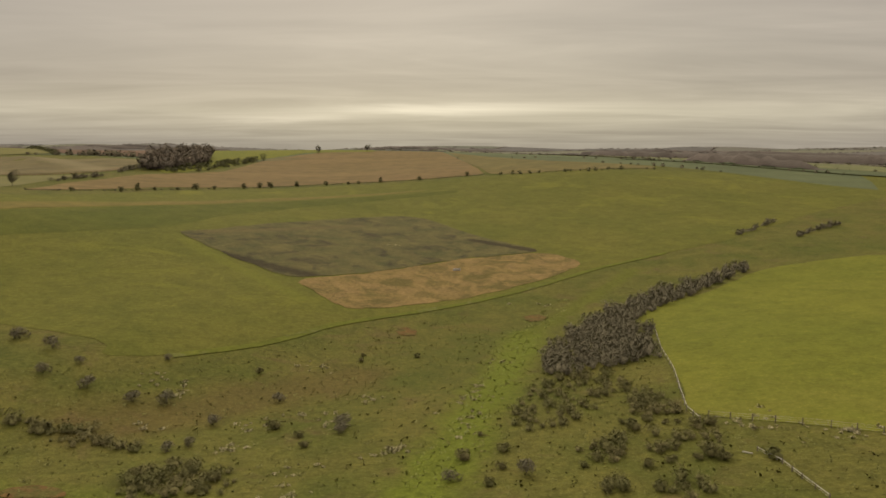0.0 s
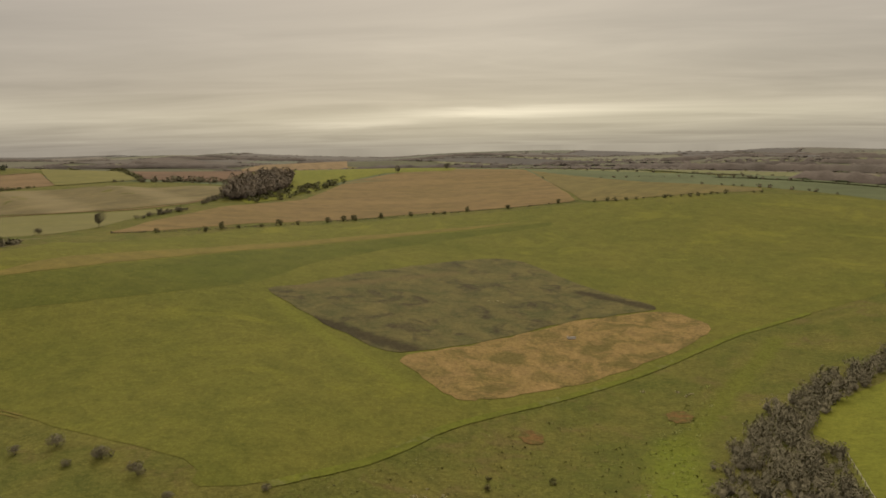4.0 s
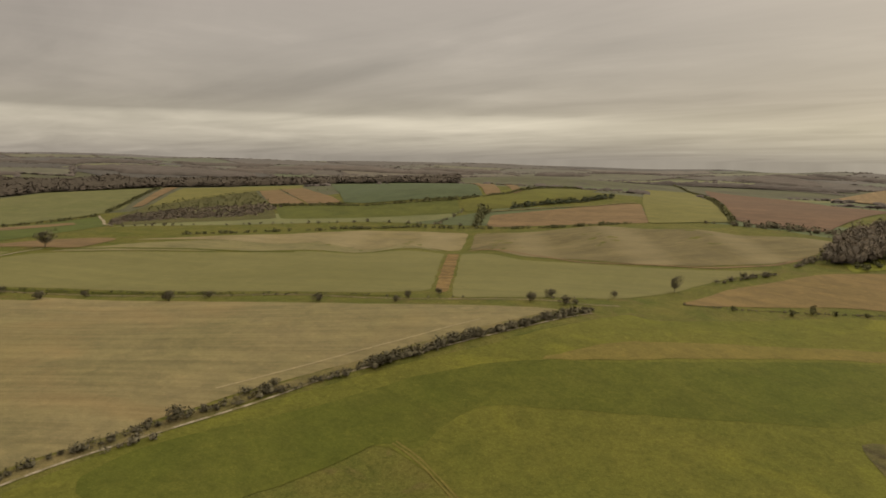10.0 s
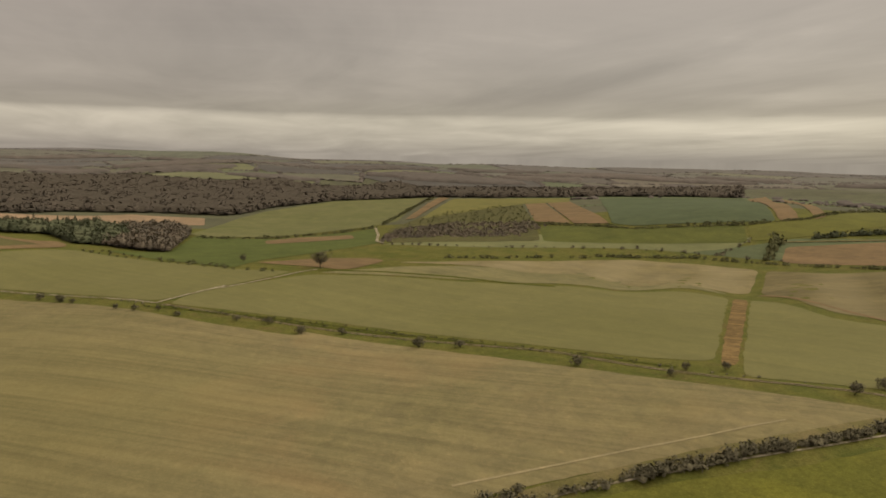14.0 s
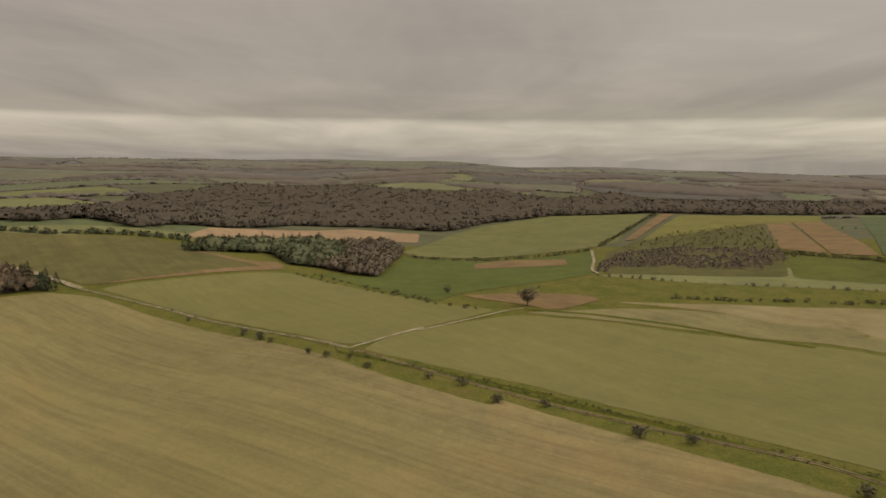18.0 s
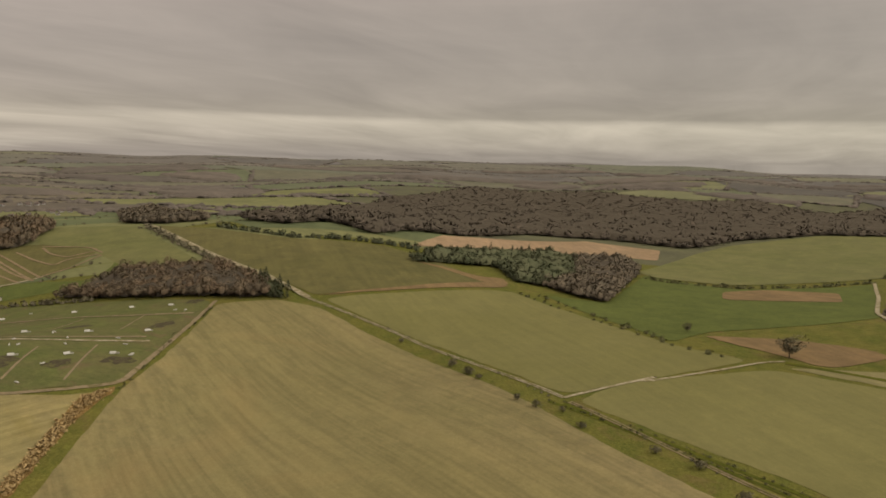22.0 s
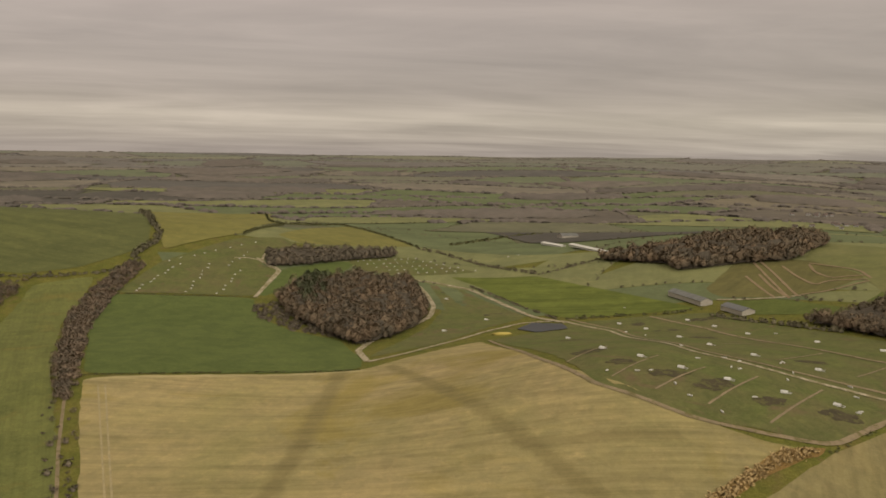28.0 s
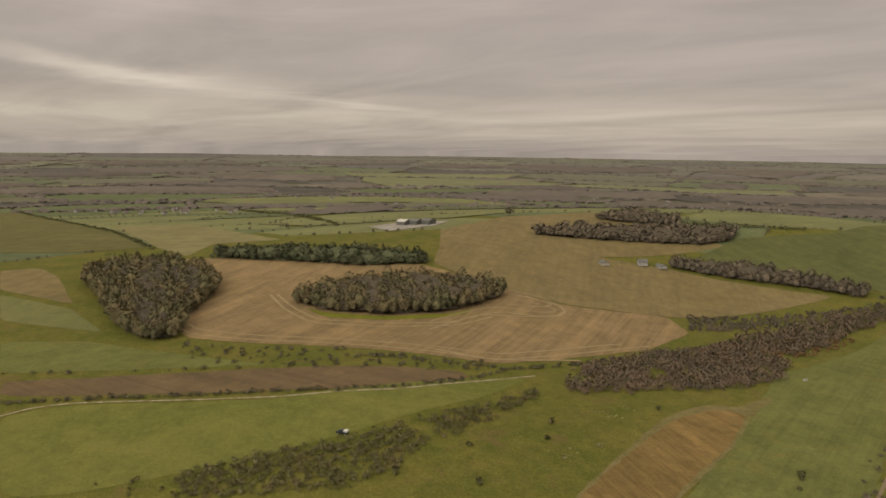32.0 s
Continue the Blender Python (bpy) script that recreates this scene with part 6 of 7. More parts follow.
def box(w, d, h, x=0.0, y=0.0, z=0.0, bevel=0.0):
    bm = bmesh.new()
    bmesh.ops.create_cube(bm, size=1)
    for v in bm.verts:
        v.co = (v.co.x * w + x, v.co.y * d + y, (v.co.z + 0.5) * h + z)
    if bevel:
        bmesh.ops.bevel(bm, geom=bm.edges[:], offset=bevel, segments=2, affect="EDGES")
    return bm


def from_bm(name, bm, mat):
    me = bpy.data.meshes.new(name)
    bm.to_mesh(me)
    bm.free()
    me.materials.append(mat)
    return me


# ---- pig huts: corrugated arks with a low pen in front ----
def pig_hut(label, group):
    ob = tagged(new("pig_hut"), label, "pig hut", group)
    n, w, h, half = 28, 1.55, 1.35, 1.9
    v, f = [], []
    for k in range(n + 1):
        a = math.pi * k / n
        r = 1.0 + (0.02 if k % 2 else -0.02)
        v += [(-w * math.cos(a) * r, -half, h * math.sin(a) * r), (-w * math.cos(a) * r, half, h * math.sin(a) * r)]
    f = [(2 * k, 2 * k + 2, 2 * k + 3, 2 * k + 1) for k in range(n)]
    me = mesh_of("hut_roof", v, f, [TIN])
    roof = part("roof", me, ob, "curved corrugated tin roof")
    roof.modifiers.new("skin", "SOLIDIFY").thickness = 0.04
    for side in (-1, 1):
        bm = bmesh.new()
        arc = [bm.verts.new((-w * 0.96 * math.cos(math.pi * k / 12), side * (half - 0.08), h * 0.96 * math.sin(math.pi * k / 12))) for k in range(13)]
        face = bm.faces.new(arc)
        out = bmesh.ops.extrude_face_region(bm, geom=[face])
        bmesh.ops.translate(bm, vec=(0, -side * 0.05, 0), verts=[e for e in out["geom"] if isinstance(e, bmesh.types.BMVert)])
        part("end_panel", from_bm("end_panel", bm, PLY), ob, "weathered board end")
    for x in (-1.2, 1.2):
        part("pen_board", from_bm("pen_board", box(0.06, 1.9, 0.4, x, -half - 1.0), WHITE), ob)
    part("pen_board", from_bm("pen_board", box(2.46, 0.06, 0.4, 0, -half - 1.98), WHITE), ob)
    return ob


def wallow(x, y, r, seed):
    """A trampled hollow of wet mud with a ragged rim."""
    rng = np.random.default_rng(seed)
    n, turn = 36, rng.uniform(0, 3)
    wob = 1 + 0.22 * np.sin(np.arange(n) * 2 * np.pi / n * 2 + rng.uniform(0, 6)) + 0.14 * np.sin(np.arange(n) * 2 * np.pi / n * 5 + rng.uniform(0, 6)) + rng.uniform(-0.10, 0.10, n)
    v = [(x, y, float(height(x, y)) + 0.16)]
    for s in (0.55, 1.0):
        for k in range(n):
            a = 2 * math.pi * k / n
            px, py = x + math.cos(a + turn) * r * s * wob[k] * 1.3, y + math.sin(a + turn) * r * s * wob[k] * 0.8
            v.append((px, py, float(height(px, py)) + 0.22))
    f = [(0, 1 + k, 1 + (k + 1) % n) for k in range(n)] + [(1 + k, 1 + n + k, 1 + n + (k + 1) % n, 1 + (k + 1) % n) for k in range(n)]
    return tagged(new("wallow", mesh_of("wallow", v, f, [WALLOW], None, True)), "dark trampled wallow of wet mud in a pig paddock", "mud", kind="structure")


WALLOW = ground_mat("wet_mud", (0.060, 0.052, 0.032), (0.078, 0.066, 0.038), 5, 0.8, stain=(0.105, 0.100, 0.040), stain_size=4, stain_at=(0.50, 0.60))
first_hut = pig_hut("white curved tin pig hut on trampled grass", "pig huts in the paddocks")
spots = points(HUTS)
lift = 0.12
for k, (x, y) in enumerate(spots):
    m = pose(x, y, float(height(x, y)) + lift, 0, 0, 205 + (k * 37) % 30)
    if k:
        copy_thing(first_hut, m @ Matrix.Scale(0.86, 4))
    else:
        first_hut.matrix_basis = m @ Matrix.Scale(0.86, 4)
for k, (x, y) in enumerate(points(WALLOWS)):
    wallow(x, y, 5.2 + (k % 3) * 0.9, k)
# low feed troughs beside the paddock roads
for k, (x, y) in enumerate(points(FEEDERS)):
    bm = box(2.2, 0.7, 0.5, 0, 0, 0, 0.06)
    for q in bm.verts:
        if q.co.z > 0.3 and abs(q.co.x) < 1.02 and abs(q.co.y) < 0.30:
            q.co.z -= 0.3
    if not k:
        feeder = tagged(new("feed_trough", from_bm("feed_trough", bm, WHITE)), "low pale feed trough on trampled grass", "trough", "feed troughs in the paddocks")
        feeder.matrix_basis = pose(x, y, float(height(x, y)) + 0.12, 0, 0, 20)
    else:
        bm.free()
        copy_thing(feeder, pose(x, y, float(height(x, y)) + 0.12, 0, 0, (k * 47) % 180))
for k, (x, y) in enumerate(points(FAR_HUTS_A) + points(FAR_HUTS_B)):
    far_hut = copy_thing(first_hut, pose(x + (k * 37 % 11 - 5) * 0.35, y + (k * 53 % 11 - 5) * 0.35, float(height(x, y)) + 0.3, 0, 0, 60 + (k * 29) % 40))
    far_hut.scale = (0.4, 0.4, 0.4)
    tagged(far_hut, "small white pig hut in a long row", group="far rows of pig huts")

pond = tagged(new("slurry_pond", sheet("slurry_pond", LINER, 5, points(POND), 4)), "black lined slurry pond beside the farm road", "pond", kind="structure")
hx, hy = points(HEAP)[0]
rng = np.random.default_rng(5)
hv, hf = core(rng, 9, 4, 1.6, 0.4)
tagged(new("soil_heap", tri_mesh("soil_heap", hv + [hx, hy, float(height(hx, hy))], hf, [SULPHUR])), "low yellow heap of soil beside the pond", "heap")


# ---- farm buildings ----
def barn(name, label, a, b, deep, eaves, ridge, roof_mat, wall_mat, category="barn"):
    (x0, y0), (x1, y1) = a, b
    long, turn = math.hypot(x1 - x0, y1 - y0), math.degrees(math.atan2(y1 - y0, x1 - x0))
    ob = tagged(new(name), label, category)
    for s in (-1, 1):
        part("wall", from_bm("wall", box(long, 0.25, eaves, 0, s * deep / 2), wall_mat), ob)
        bm = box(0.25, deep - 0.3, eaves, s * (long / 2 - 0.13), 0)
        top = [v for v in bm.verts if v.co.z > eaves - 0.01]
        p, q = (bm.verts.new((s * (long / 2 - 0.13) + o, 0, ridge - 0.1)) for o in (-0.12, 0.12))
        for o, apex in ((-1, p), (1, q)):
            edge = [v for v in top if (v.co.x - s * (long / 2 - 0.13)) * o > 0]
            bm.faces.new([edge[0], edge[1], apex])
        part("gable", from_bm("gable", bm, wall_mat), ob)
        slope, rise = deep / 2 + 0.5, ridge - eaves
        t = math.atan2(rise, deep / 2)
        bm = box(long + 0.8, slope / math.cos(t), 0.15)
        me = from_bm("roof_slope", bm, roof_mat)
        r = part("roof", me, ob)
        r.matrix_basis = pose(0, s * slope / 2, ridge - rise * slope / deep, -s * math.degrees(t))
    ob.matrix_world = pose((x0 + x1) / 2, (y0 + y1) / 2, float(height((x0 + x1) / 2, (y0 + y1) / 2)), 0, 0, turn)
    return ob


barn("long_barn", "long grey roofed barn at the field corner", *BARN_LONG, 11, 4.0, 6.2, ROOFGREY, PLY)
barn("dark_barn", "low dark roofed open barn beside the farm road", *BARN_DARK, 12, 3.6, 5.8, ROOFDARK, PLY)
for k in (0, 2):
    barn("poultry_shed", "long low white shed beyond the meadow", SHED_WHITE[k], SHED_WHITE[k + 1], 10, 2.4, 3.6, WHITE, WHITE, "shed")
barn("grain_store", "large pale grey farm store", *SHED_GREY, 18, 4, 6.5, ROOFGREY, PLY, "shed")
barn("farmhouse", "small white farmhouse at the edge of the tan field", FARM[1], FARM[2], 8, 3.6, 6.0, ROOFGREY, RENDERED, "house")
barn("farm_shed", "small grey shed beside the farmhouse", FARM[0], (FARM[0][0] - 9, FARM[0][1] + 4), 6, 2.6, 4.0, ROOFGREY, PLY, "shed")
barn("farm_shed", "small grey shed beside the farmhouse", FARM[3], (FARM[3][0] - 9, FARM[3][1] + 4), 6, 2.6, 4.0, ROOFGREY, RENDERED, "shed")
tagged(new("farm_yard", sheet("farm_yard", HARDSTAND, 3, YARD, 12)), "pale concrete farmyard", "yard", kind="structure")
for k, (a, b) in enumerate(((0.15, 0.35), (0.4, 0.62), (0.66, 0.9))):
    (x0, y0), (x1, y1) = YARD[1], YARD[3]
    at = lambda t, o: (x0 + (x1 - x0) * t + o, y0 + (y1 - y0) * t - o)
    barn("yard_shed", "grey farm shed on a concrete yard", at(a, 6 * k - 6), at(b, 6 * k - 6), 14, 4, 6, ROOFGREY if k else WHITE, ROOFGREY, "shed")


# ---- vehicle, trough, tank ----
def wheel(parent, x, y, r):
    bm = bmesh.new()
    bmesh.ops.create_cone(bm, cap_ends=True, segments=20, radius1=r, radius2=r, depth=0.24)
    bmesh.ops.bevel(bm, geom=[e for e in bm.edges if abs(e.verts[0].co.z - e.verts[1].co.z) < 0.01], offset=0.05, segments=2, affect="EDGES")
    tyre = part("wheel", from_bm("tyre", bm, RUBBER), parent, "black rubber tyre")
    tyre.matrix_basis = pose(x, y, r, 90, 0, 0)
    bm = bmesh.new()
    bmesh.ops.create_cone(bm, cap_ends=True, segments=14, radius1=r * 0.58, radius2=r * 0.5, depth=0.26)
    part("rim", from_bm("rim", bm, TIN), tyre)


def pickup(x, y, turn):
    ob = tagged(new("pickup_truck"), "dark pickup truck with a white canopy parked on grass", "vehicle")
    part("body", from_bm("body", box(4.9, 1.8, 0.62, 0, 0, 0.45, 0.1), DARKPAINT), ob)
    bm = box(1.9, 1.66, 0.72, 0.35, 0, 1.05, 0.05)
    for v in bm.verts:
        if v.co.z > 1.5:
            v.co.x = 0.35 + (v.co.x - 0.35) * 0.72
            v.co.y *= 0.86
    cab = part("cabin", from_bm("cabin", bm, DARKPAINT), ob)
    part("windscreen", from_bm("windscreen", box(0.05, 1.35, 0.5, 1.18, 0, 1.13), LINER), cab)
    part("canopy", from_bm("canopy", box(1.7, 1.7, 0.7, -1.5, 0, 1.07, 0.08), PAINT), ob, "white load canopy")
    for s in (-1, 1):
        part("headlight", from_bm("headlight", box(0.06, 0.3, 0.16, 2.44, s * 0.62, 0.75), TIN), ob)
        for wx in (-1.5, 1.55):
            wheel(ob, wx, s * 0.82, 0.38)
    ob.matrix_world = pose(x, y, float(height(x, y)) + 0.1, 0, 0, turn)


pickup(*CAR[0], 35)


def trough(x, y, turn, label, long=2.6, high=0.6):
    ob = tagged(new("water_trough"), label, "trough")
    for s in (-1, 1):
        part("side", from_bm("side", box(long, 0.06, high, 0, s * 0.4, 0.1), WHITE), ob)
        part("end", from_bm("end", box(0.06, 0.74, high, s * (long / 2 - 0.03), 0, 0.1), WHITE), ob)
        part("foot", from_bm("foot", box(0.2, 0.9, 0.12, s * long * 0.35, 0, -0.02), POSTWOOD), ob)
    part("water", from_bm("water", box(long - 0.14, 0.72, 0.05, 0, 0, high - 0.1), LINER), ob)
    ob.matrix_world = pose(x, y, float(height(x, y)) + 0.12, 0, 0, turn)


trough(*TROUGH[0], 10, "pale metal water trough on dry grass")
trough(*TANK[0], 70, "white metal water trough on green grass", 2.0, 0.9)


# ---- fences ----
def fence(line, label, gap=3.5, tall=1.15, wires=3, tape=None):
    ob = tagged(new("fence"), label, "fence")
    stops = along(line, gap)
    post = from_bm("fence_post", box(0.13, 0.13, tall + 0.3, 0, 0, -0.3, 0.01), POSTWOOD)
    rng = np.random.default_rng(len(stops))
    for x, y in stops:
        p = part("post", post, ob)
        p.matrix_basis = pose(x, y, float(height(x, y)), rng.uniform(-3, 3), rng.uniform(-3, 3), rng.uniform(0, 90))
    zs = [tall * (k + 1) / (wires + 0.4) for k in range(wires)]
    for k, z in enumerate(zs):
        thick = 0.045 if tape and k == wires - 1 else 0.012
        pieces = [limb((x0, y0, float(height(x0, y0)) + z), (x1, y1, float(height(x1, y1)) + z), thick, thick, 4) for (x0, y0), (x1, y1) in zip(stops, stops[1:])]
        part("tape" if thick > 0.03 else "wire", tri_mesh("fence_wire", *joined(pieces), [TAPE if thick > 0.03 else TIN]), ob)


fence(FENCE, "old field fence with a pale rail beside thorn scrub", 3.0, 1.1, 2, True)
fence(FENCE_LOW, "low fence with a pale rail on the slope", 3.0, 0.7, 2, True)
fence(FENCE_BANK, "grey post and wire fence along a grass bank", 3.0, 1.15, 3)
px, py = PIPE[0]
qx, qy = PIPE[1]
tagged(new("pale_rail", tri_mesh("pale_rail", *limb((px, py, float(height(px, py)) + 0.15), (qx, qy, float(height(qx, qy)) + 0.15), 0.09, 0.09, 8), [TAPE])), "short pale rail lying on the grass", "rail")

# ---- dead grass tufts, in drifts over the rough slopes ----
TUFTS = [sprigs(np.random.default_rng(300 + s), np.c_[np.random.default_rng(s).normal(0, 0.35, (26, 2)), np.random.default_rng(s).uniform(0.1, 0.45, 26)], 0.22) for s in range(5)]
rng = np.random.default_rng(31)
drifts = points(DRIFTS)
spots = np.concatenate([np.array(d) + rng.normal(0, 1, (rng.integers(4, 14), 2)) * rng.uniform(0.5, 3.2, 2) for d in drifts])
planted("dead_grass_tufts", "pale dead grass tufts on the rough slope", spots, TUFTS, [STRAWTUFT], 12, (0.3, 0.9), 1.0, "grass")
lumps = scattered(points(ROUGH_SLOPE), 3.4, 5)
lumps = lumps[np.random.default_rng(4).uniform(size=len(lumps)) < 0.22]
planted("grass_tussocks", "small dark tussocks over the rough slope", lumps, [bush(320 + s, 0.9, 0.5, 22, 0.22, 3, False) for s in range(4)], [GORSE, GORSE], 14, (0.2, 0.55), 1.0, "grass")
TUSSOCK = [sprays(np.random.default_rng(360 + s), np.c_[np.random.default_rng(s).normal(0, 0.28, (7, 2)), np.random.default_rng(s).uniform(0.05, 0.3, 7)], 0.2) for s in range(5)]
PALETUFT = leaf_mat("pale_green_grass", (0.167, 0.167, 0.062), (0.136, 0.133, 0.043), 5, 0.1)
DARKTUFT = leaf_mat("dull_green_grass", (0.111, 0.115, 0.038), (0.128, 0.106, 0.038), 5, 0.1)
LIMETUFT = leaf_mat("fresh_green_grass", (0.175, 0.210, 0.049), (0.196, 0.203, 0.077), 5, 0.1)
for tint, area, gap, keep, label in ((PALETUFT, ROUGH_SLOPE, 1.5, 0.35, "pale grass tussocks over the rough slope"), (DARKTUFT, ROUGH_SLOPE, 2.4, 0.25, "dull grass tussocks over the rough slope"), (PALETUFT, NEAR_SLOPE, 1.3, 0.5, "pale grass tussocks between the gorse"), (DARKTUFT, NEAR_SLOPE, 2.2, 0.3, "dull grass tussocks between the gorse"), (LIMETUFT, GREEN_VALLEY, 1.2, 0.5, "fresh green grass tussocks along the valley floor")):
    at = scattered(points(area), gap, 8 + int(gap * 10))
    at = at[np.random.default_rng(len(at)).uniform(size=len(at)) < keep]
    planted("grass_tussocks", label, at, TUSSOCK, [tint], len(at), (0.4, 1.1), 1.0, "grass")
reeds = scattered(points(REEDS), 1.5, 9)
planted("reeds", "tall dry orange reeds in a strip", reeds, [sprigs(np.random.default_rng(340 + s), np.c_[np.random.default_rng(s).normal(0, 0.4, (14, 2)), np.random.default_rng(s).uniform(0.2, 1.5, 14)], 0.45) for s in range(4)], [REEDLEAF], 16, (0.8, 1.3), 1.0, "reeds")

# ---- the distance: a patchwork of fields, hedges and woods out to the horizon ----
SHADES = ((0.118, 0.136, 0.066), (0.172, 0.176, 0.078), (0.136, 0.132, 0.082), (0.168, 0.146, 0.104), (0.122, 0.106, 0.084), (0.088, 0.081, 0.068))
KINDS = ("green", "yellow_green", "olive", "tan", "brown", "dark")
PATCHMATS = [ground_mat("distant_" + n, c, tuple(v * 0.87 for v in c), 130, 12, rows=(20 + 40 * k, 9, 0.2), grain_amount=0.2) for k, (n, c) in enumerate(zip(KINDS, SHADES))]
def with_haze(word, share):
    """The field colours of the farther country, with haze mixed into the colour."""
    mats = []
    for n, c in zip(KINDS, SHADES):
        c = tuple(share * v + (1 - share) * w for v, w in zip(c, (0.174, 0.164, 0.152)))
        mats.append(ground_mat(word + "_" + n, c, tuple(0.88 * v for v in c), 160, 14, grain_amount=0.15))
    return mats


# two depths of painted haze, the farther one greyer
HAZEMATS, THICKHAZEMATS = with_haze("dull", 0.80), with_haze("dim", 0.50)
# greyer than the nearer twigs, with the haze of distance put into the colour
HAZETWIG = leaf_mat("hazed_twigs", (0.121, 0.105, 0.092), (0.099, 0.089, 0.077), 60, 0.2, 3.0)
rng = np.random.default_rng(77)
rings = [620 * 1.135 ** k for k in range(5)]
while rings[-1] < 4700:
    rings.append(rings[-1] * 1.088)
waves = [[(rng.uniform(0.006, 0.03), int(q), rng.uniform(0, 6.28)) for q in (3, 5, 8, 13)] for _ in rings]


def bend(i, a):
    """The winding boundary number i between two belts of fields, at the bearing a."""
    return rings[i] * (1 + sum(s * np.sin(q * a + c) for s, q, c in waves[i]))


def spot_at(i, a, v):
    r = bend(i, a) * (1 - v) + bend(i + 1, a) * v
    return MIDDLE[0] + r * np.cos(a), MIDDLE[1] + r * np.sin(a)


BOUNDS = [(*np.min(p, 0), *np.max(p, 0)) for p in FIELDS]


def fields_over(x, y):
    """Which of the spots lie under one of the nearer fields or woods."""
    over = np.zeros(len(x), bool)
    for p, (x0, y0, x1, y1) in zip(FIELDS, BOUNDS):
        if x.max() > x0 and x.min() < x1 and y.max() > y0 and y.min() < y1:
            over |= inside(x, y, p)
    return over


far_lines, far_woods = [], []
for i in range(len(rings) - 1):
    a = 0.83
    while a < 6.15:
        wide = rng.uniform(150, 460) * (1 + rings[i] / 3500) / rings[i]
        a0, a1, a = a, a + wide, a + wide
        lean = rng.uniform(-0.35, 0.35, 2) * wide
        g = 8
        u, v = np.meshgrid(np.linspace(0.0, 1.0, g), np.linspace(0.004, 0.996, g))
        turn = (a0 + lean[0] * (v - 0.5)) * (1 - u) + (a1 + lean[1] * (v - 0.5)) * u
        x, y = spot_at(i, turn, v)
        pick, woodland = rng.choice(6, p=(0.26, 0.20, 0.26, 0.10, 0.09, 0.09) if rings[i] < 1500 else (0.24, 0.10, 0.24, 0.08, 0.16, 0.18)), rng.uniform()
        covered = fields_over(x.ravel(), y.ravel()).mean()
        if covered > 0.7 or (covered and rings[i] > 1600):
            continue
        if covered:
            pick = pick % 2
            g = 18
            u, v = np.meshgrid(np.linspace(0.0, 1.0, g), np.linspace(0.004, 0.996, g))
            turn = (a0 + lean[0] * (v - 0.5)) * (1 - u) + (a1 + lean[1] * (v - 0.5)) * u
            x, y = spot_at(i, turn, v)
        rim = list(zip(x[0], y[0]))
        far_lines += [rim, list(zip(x[:, 0], y[:, 0]))]
        if not covered and woodland < (0.34 if rings[i] < 1600 else 0.55) and rings[i] < 3500:
            turn_at, across = rng.uniform(0.25, 0.75, 2), rng.uniform(0.18, 0.55, 2)
            ring = np.arange(12) * 2 * math.pi / 12
            swell = rng.uniform(0.7, 1.2, 12)
            wx, wy = spot_at(i, a0 + (a1 - a0) * (turn_at[0] + across[0] * swell * np.cos(ring)), turn_at[1] + across[1] * swell * np.sin(ring))
            far_woods.append(list(zip(wx, wy)))
        vv = np.stack([x, y, height(x, y) + (0.026 * (1 + (rings[i] / 350) ** 2) if covered else 0.6 + rings[i] / 2400)], -1).reshape(-1, 3)
        ff = [(q * g + p, q * g + p + 1, (q + 1) * g + p + 1, (q + 1) * g + p) for q in range(g - 1) for p in range(g - 1)]
        ff = [f[::-1] for f in ff]
        tagged(new("far_field", mesh_of("far_field", vv, ff, [(PATCHMATS if rings[i] < 1900 else HAZEMATS if rings[i] < 2900 else THICKHAZEMATS)[pick]], None, True)), "distant " + KINDS[pick].replace("_", " ") + " field between hedges", "field", kind="structure")

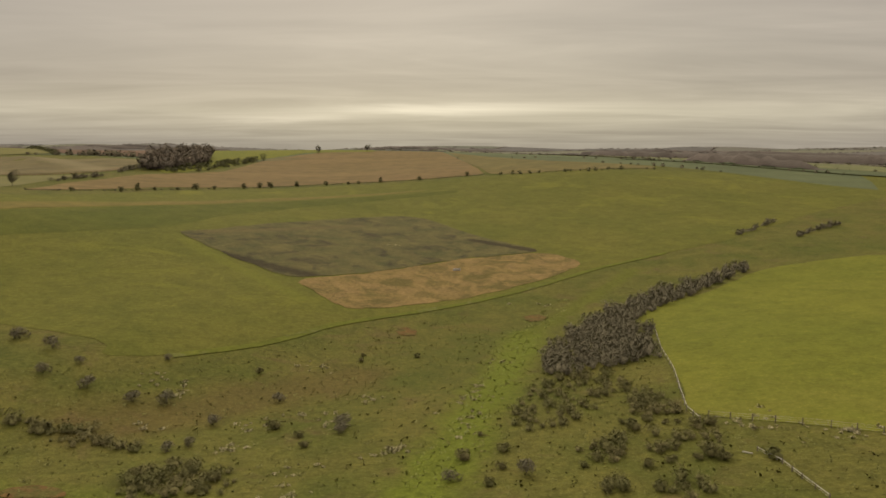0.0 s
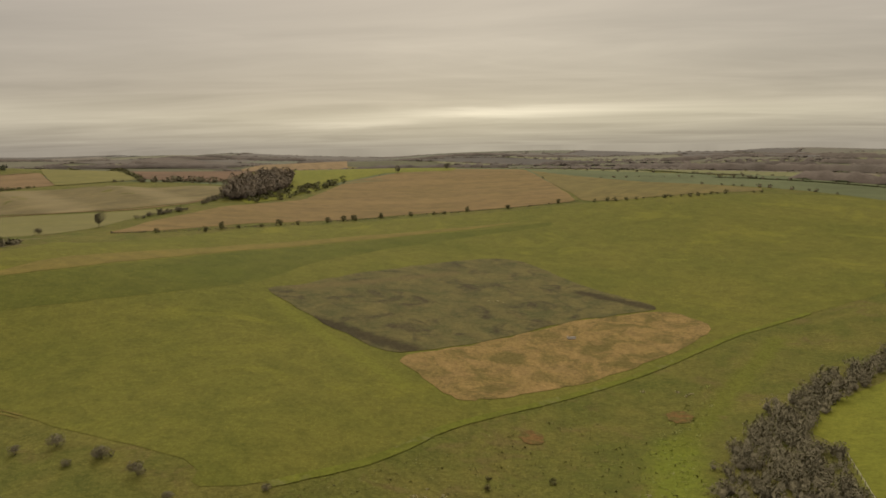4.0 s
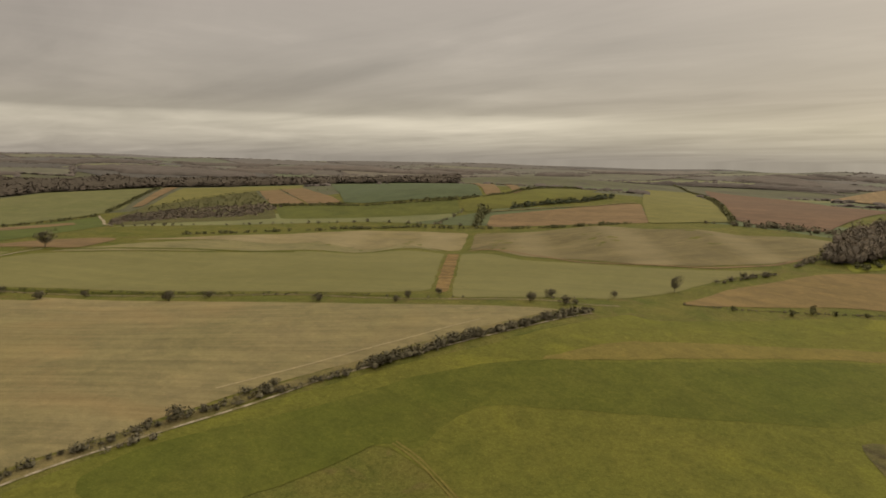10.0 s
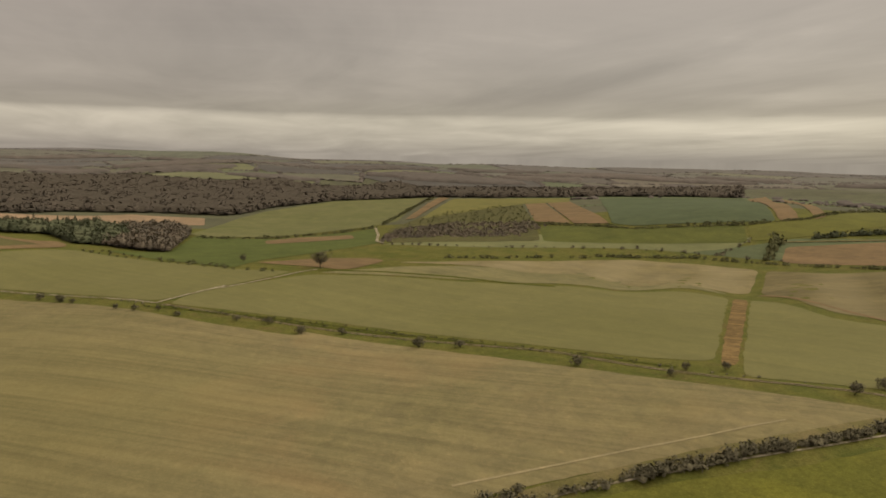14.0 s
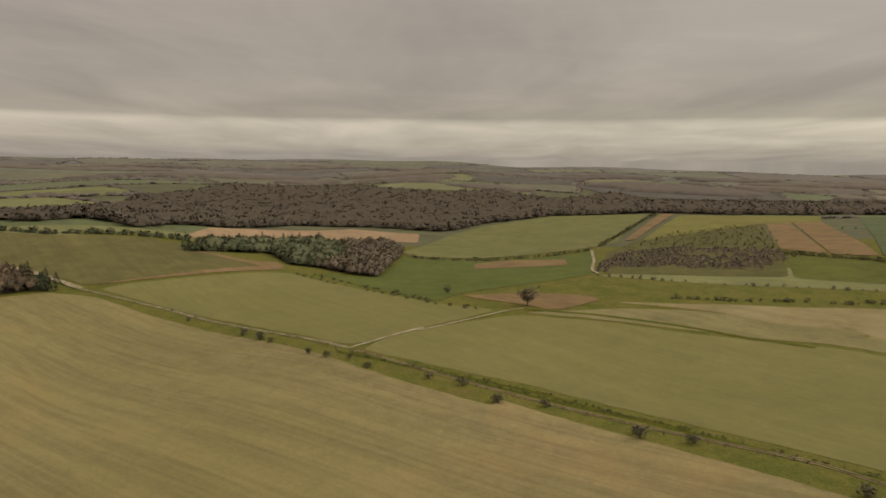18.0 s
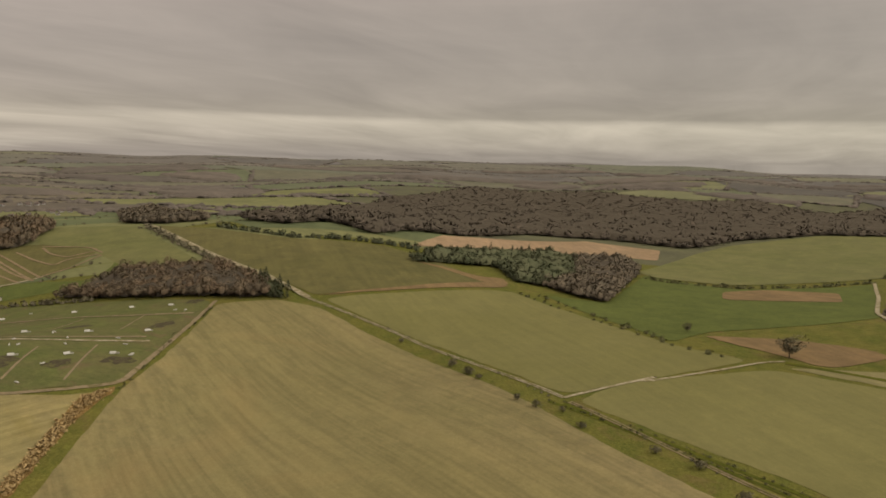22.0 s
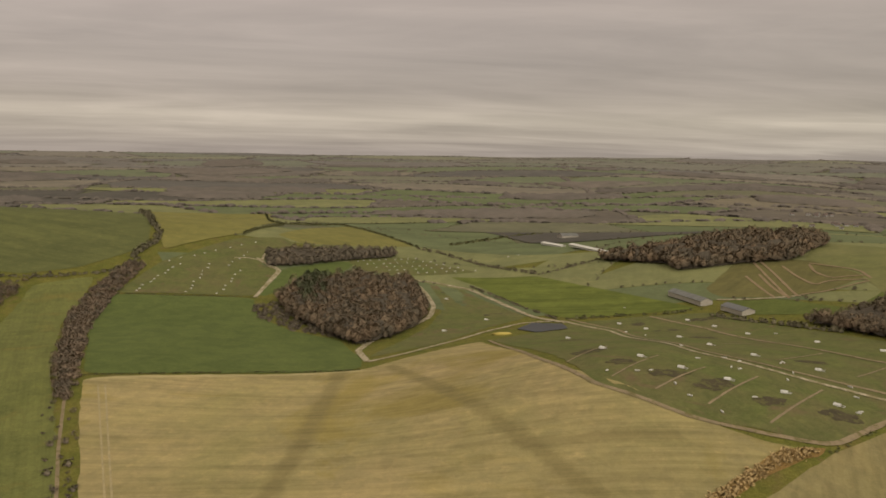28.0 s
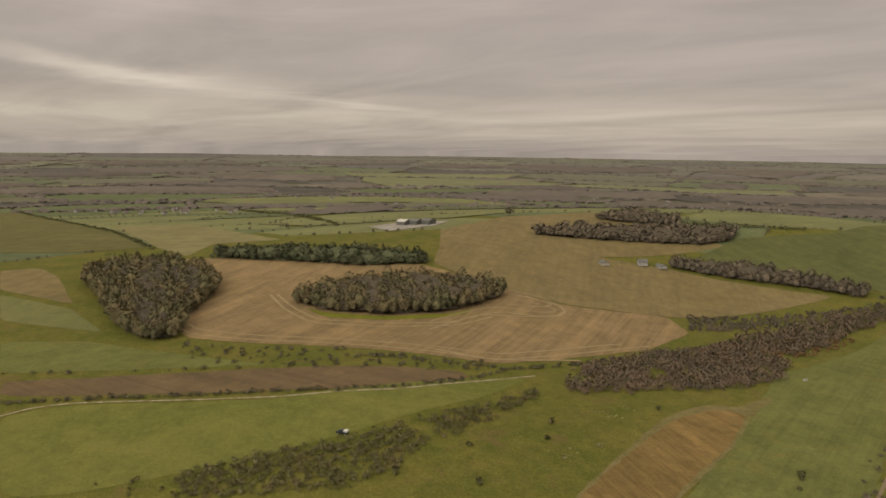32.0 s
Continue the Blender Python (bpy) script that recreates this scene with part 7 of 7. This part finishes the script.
LUMPS = [core(np.random.default_rng(400 + s), 9.0, 9.0, 2.6, 1.6, 0.35) for s in range(5)]
spots = []
for line in far_lines:
    r = math.hypot(*line[0])
    if rng.uniform() < 0.12 or r > 4800:
        continue
    s = np.array(along(line, 9.0 + r / 450))
    spots.append(s[rng.uniform(size=len(s)) > rng.uniform(0.0, 0.22)])
spots = np.concatenate(spots)
spots += rng.normal(0, 1.8, spots.shape)
spots = spots[~fields_over(spots[:, 0], spots[:, 1])]
out = np.hypot(spots[:, 0] - MIDDLE[0], spots[:, 1] - MIDDLE[1])
planted("far_hedges", "dark hedges and bushes between the farther fields", spots[out < 1250], LIGHT, [HEDGETWIG, HEDGETWIG], 51, (0.4, 1.1), 1.0, "hedge")
planted("far_hedges", "distant rows of tall hedgerow trees", spots[out >= 1250], LUMPS, [HAZETWIG, HAZETWIG], 53, (0.45, 1.35), 1.3, "hedge")
canopy_v, canopy_f, count = [], [], 0
for k, p in enumerate(far_woods):
    r = math.hypot(p[0][0] - MIDDLE[0], p[0][1] - MIDDLE[1])
    me = understorey("", rounded(p, 1), HAZETWIG, 9.0, max(7.0, r / 220), True)
    co = np.zeros(len(me.vertices) * 3)
    me.vertices.foreach_get("co", co)
    canopy_v.append(co.reshape(-1, 3))
    canopy_f.append(np.array([f.vertices[:] for f in me.polygons]) + count)
    count += len(me.vertices)
tagged(new("far_woods", tri_mesh("far_woods", np.concatenate(canopy_v), np.concatenate(canopy_f), [HAZETWIG])), "distant bare woods in brown blocks", "woodland", kind="stuff")


# ---- villages ----
def house(label):
    ob = tagged(new("house"), label, "house", "village houses")
    part("wall", from_bm("wall", box(11, 7, 5), RENDERED), ob)
    for s in (-1, 1):
        r = part("roof", from_bm("roof_slope", box(12, 5.0, 0.2), TILE), ob)
        r.matrix_basis = pose(0, s * 2.1, 6.0, -s * 40)
    for x in (-5.4, 5.4):
        bm = box(0.2, 7, 0.1, x, 0, 4.9)
        for v in bm.verts:
            if v.co.z > 4.95:
                v.co.y, v.co.z = v.co.y * 0.02, 7.8
        part("gable", from_bm("gable", bm, RENDERED), ob)
    part("chimney", from_bm("chimney", box(0.8, 0.8, 2.2, 3.5, 0, 7.0), BRICKWALL), ob)
    return ob


first = None
for cx, cy, spread, count in VILLAGES:
    for k in range(count):
        x, y = cx + rng.normal() * spread, cy + rng.normal() * spread * 0.6
        m = pose(x, y, float(height(x, y)) + 0.5, 0, 0, rng.uniform(0, 180)) @ Matrix.Scale(0.8, 4)
        if first is None:
            first = house("small distant house with a tiled roof")
            first.matrix_basis = m
        else:
            copy_thing(first, m)
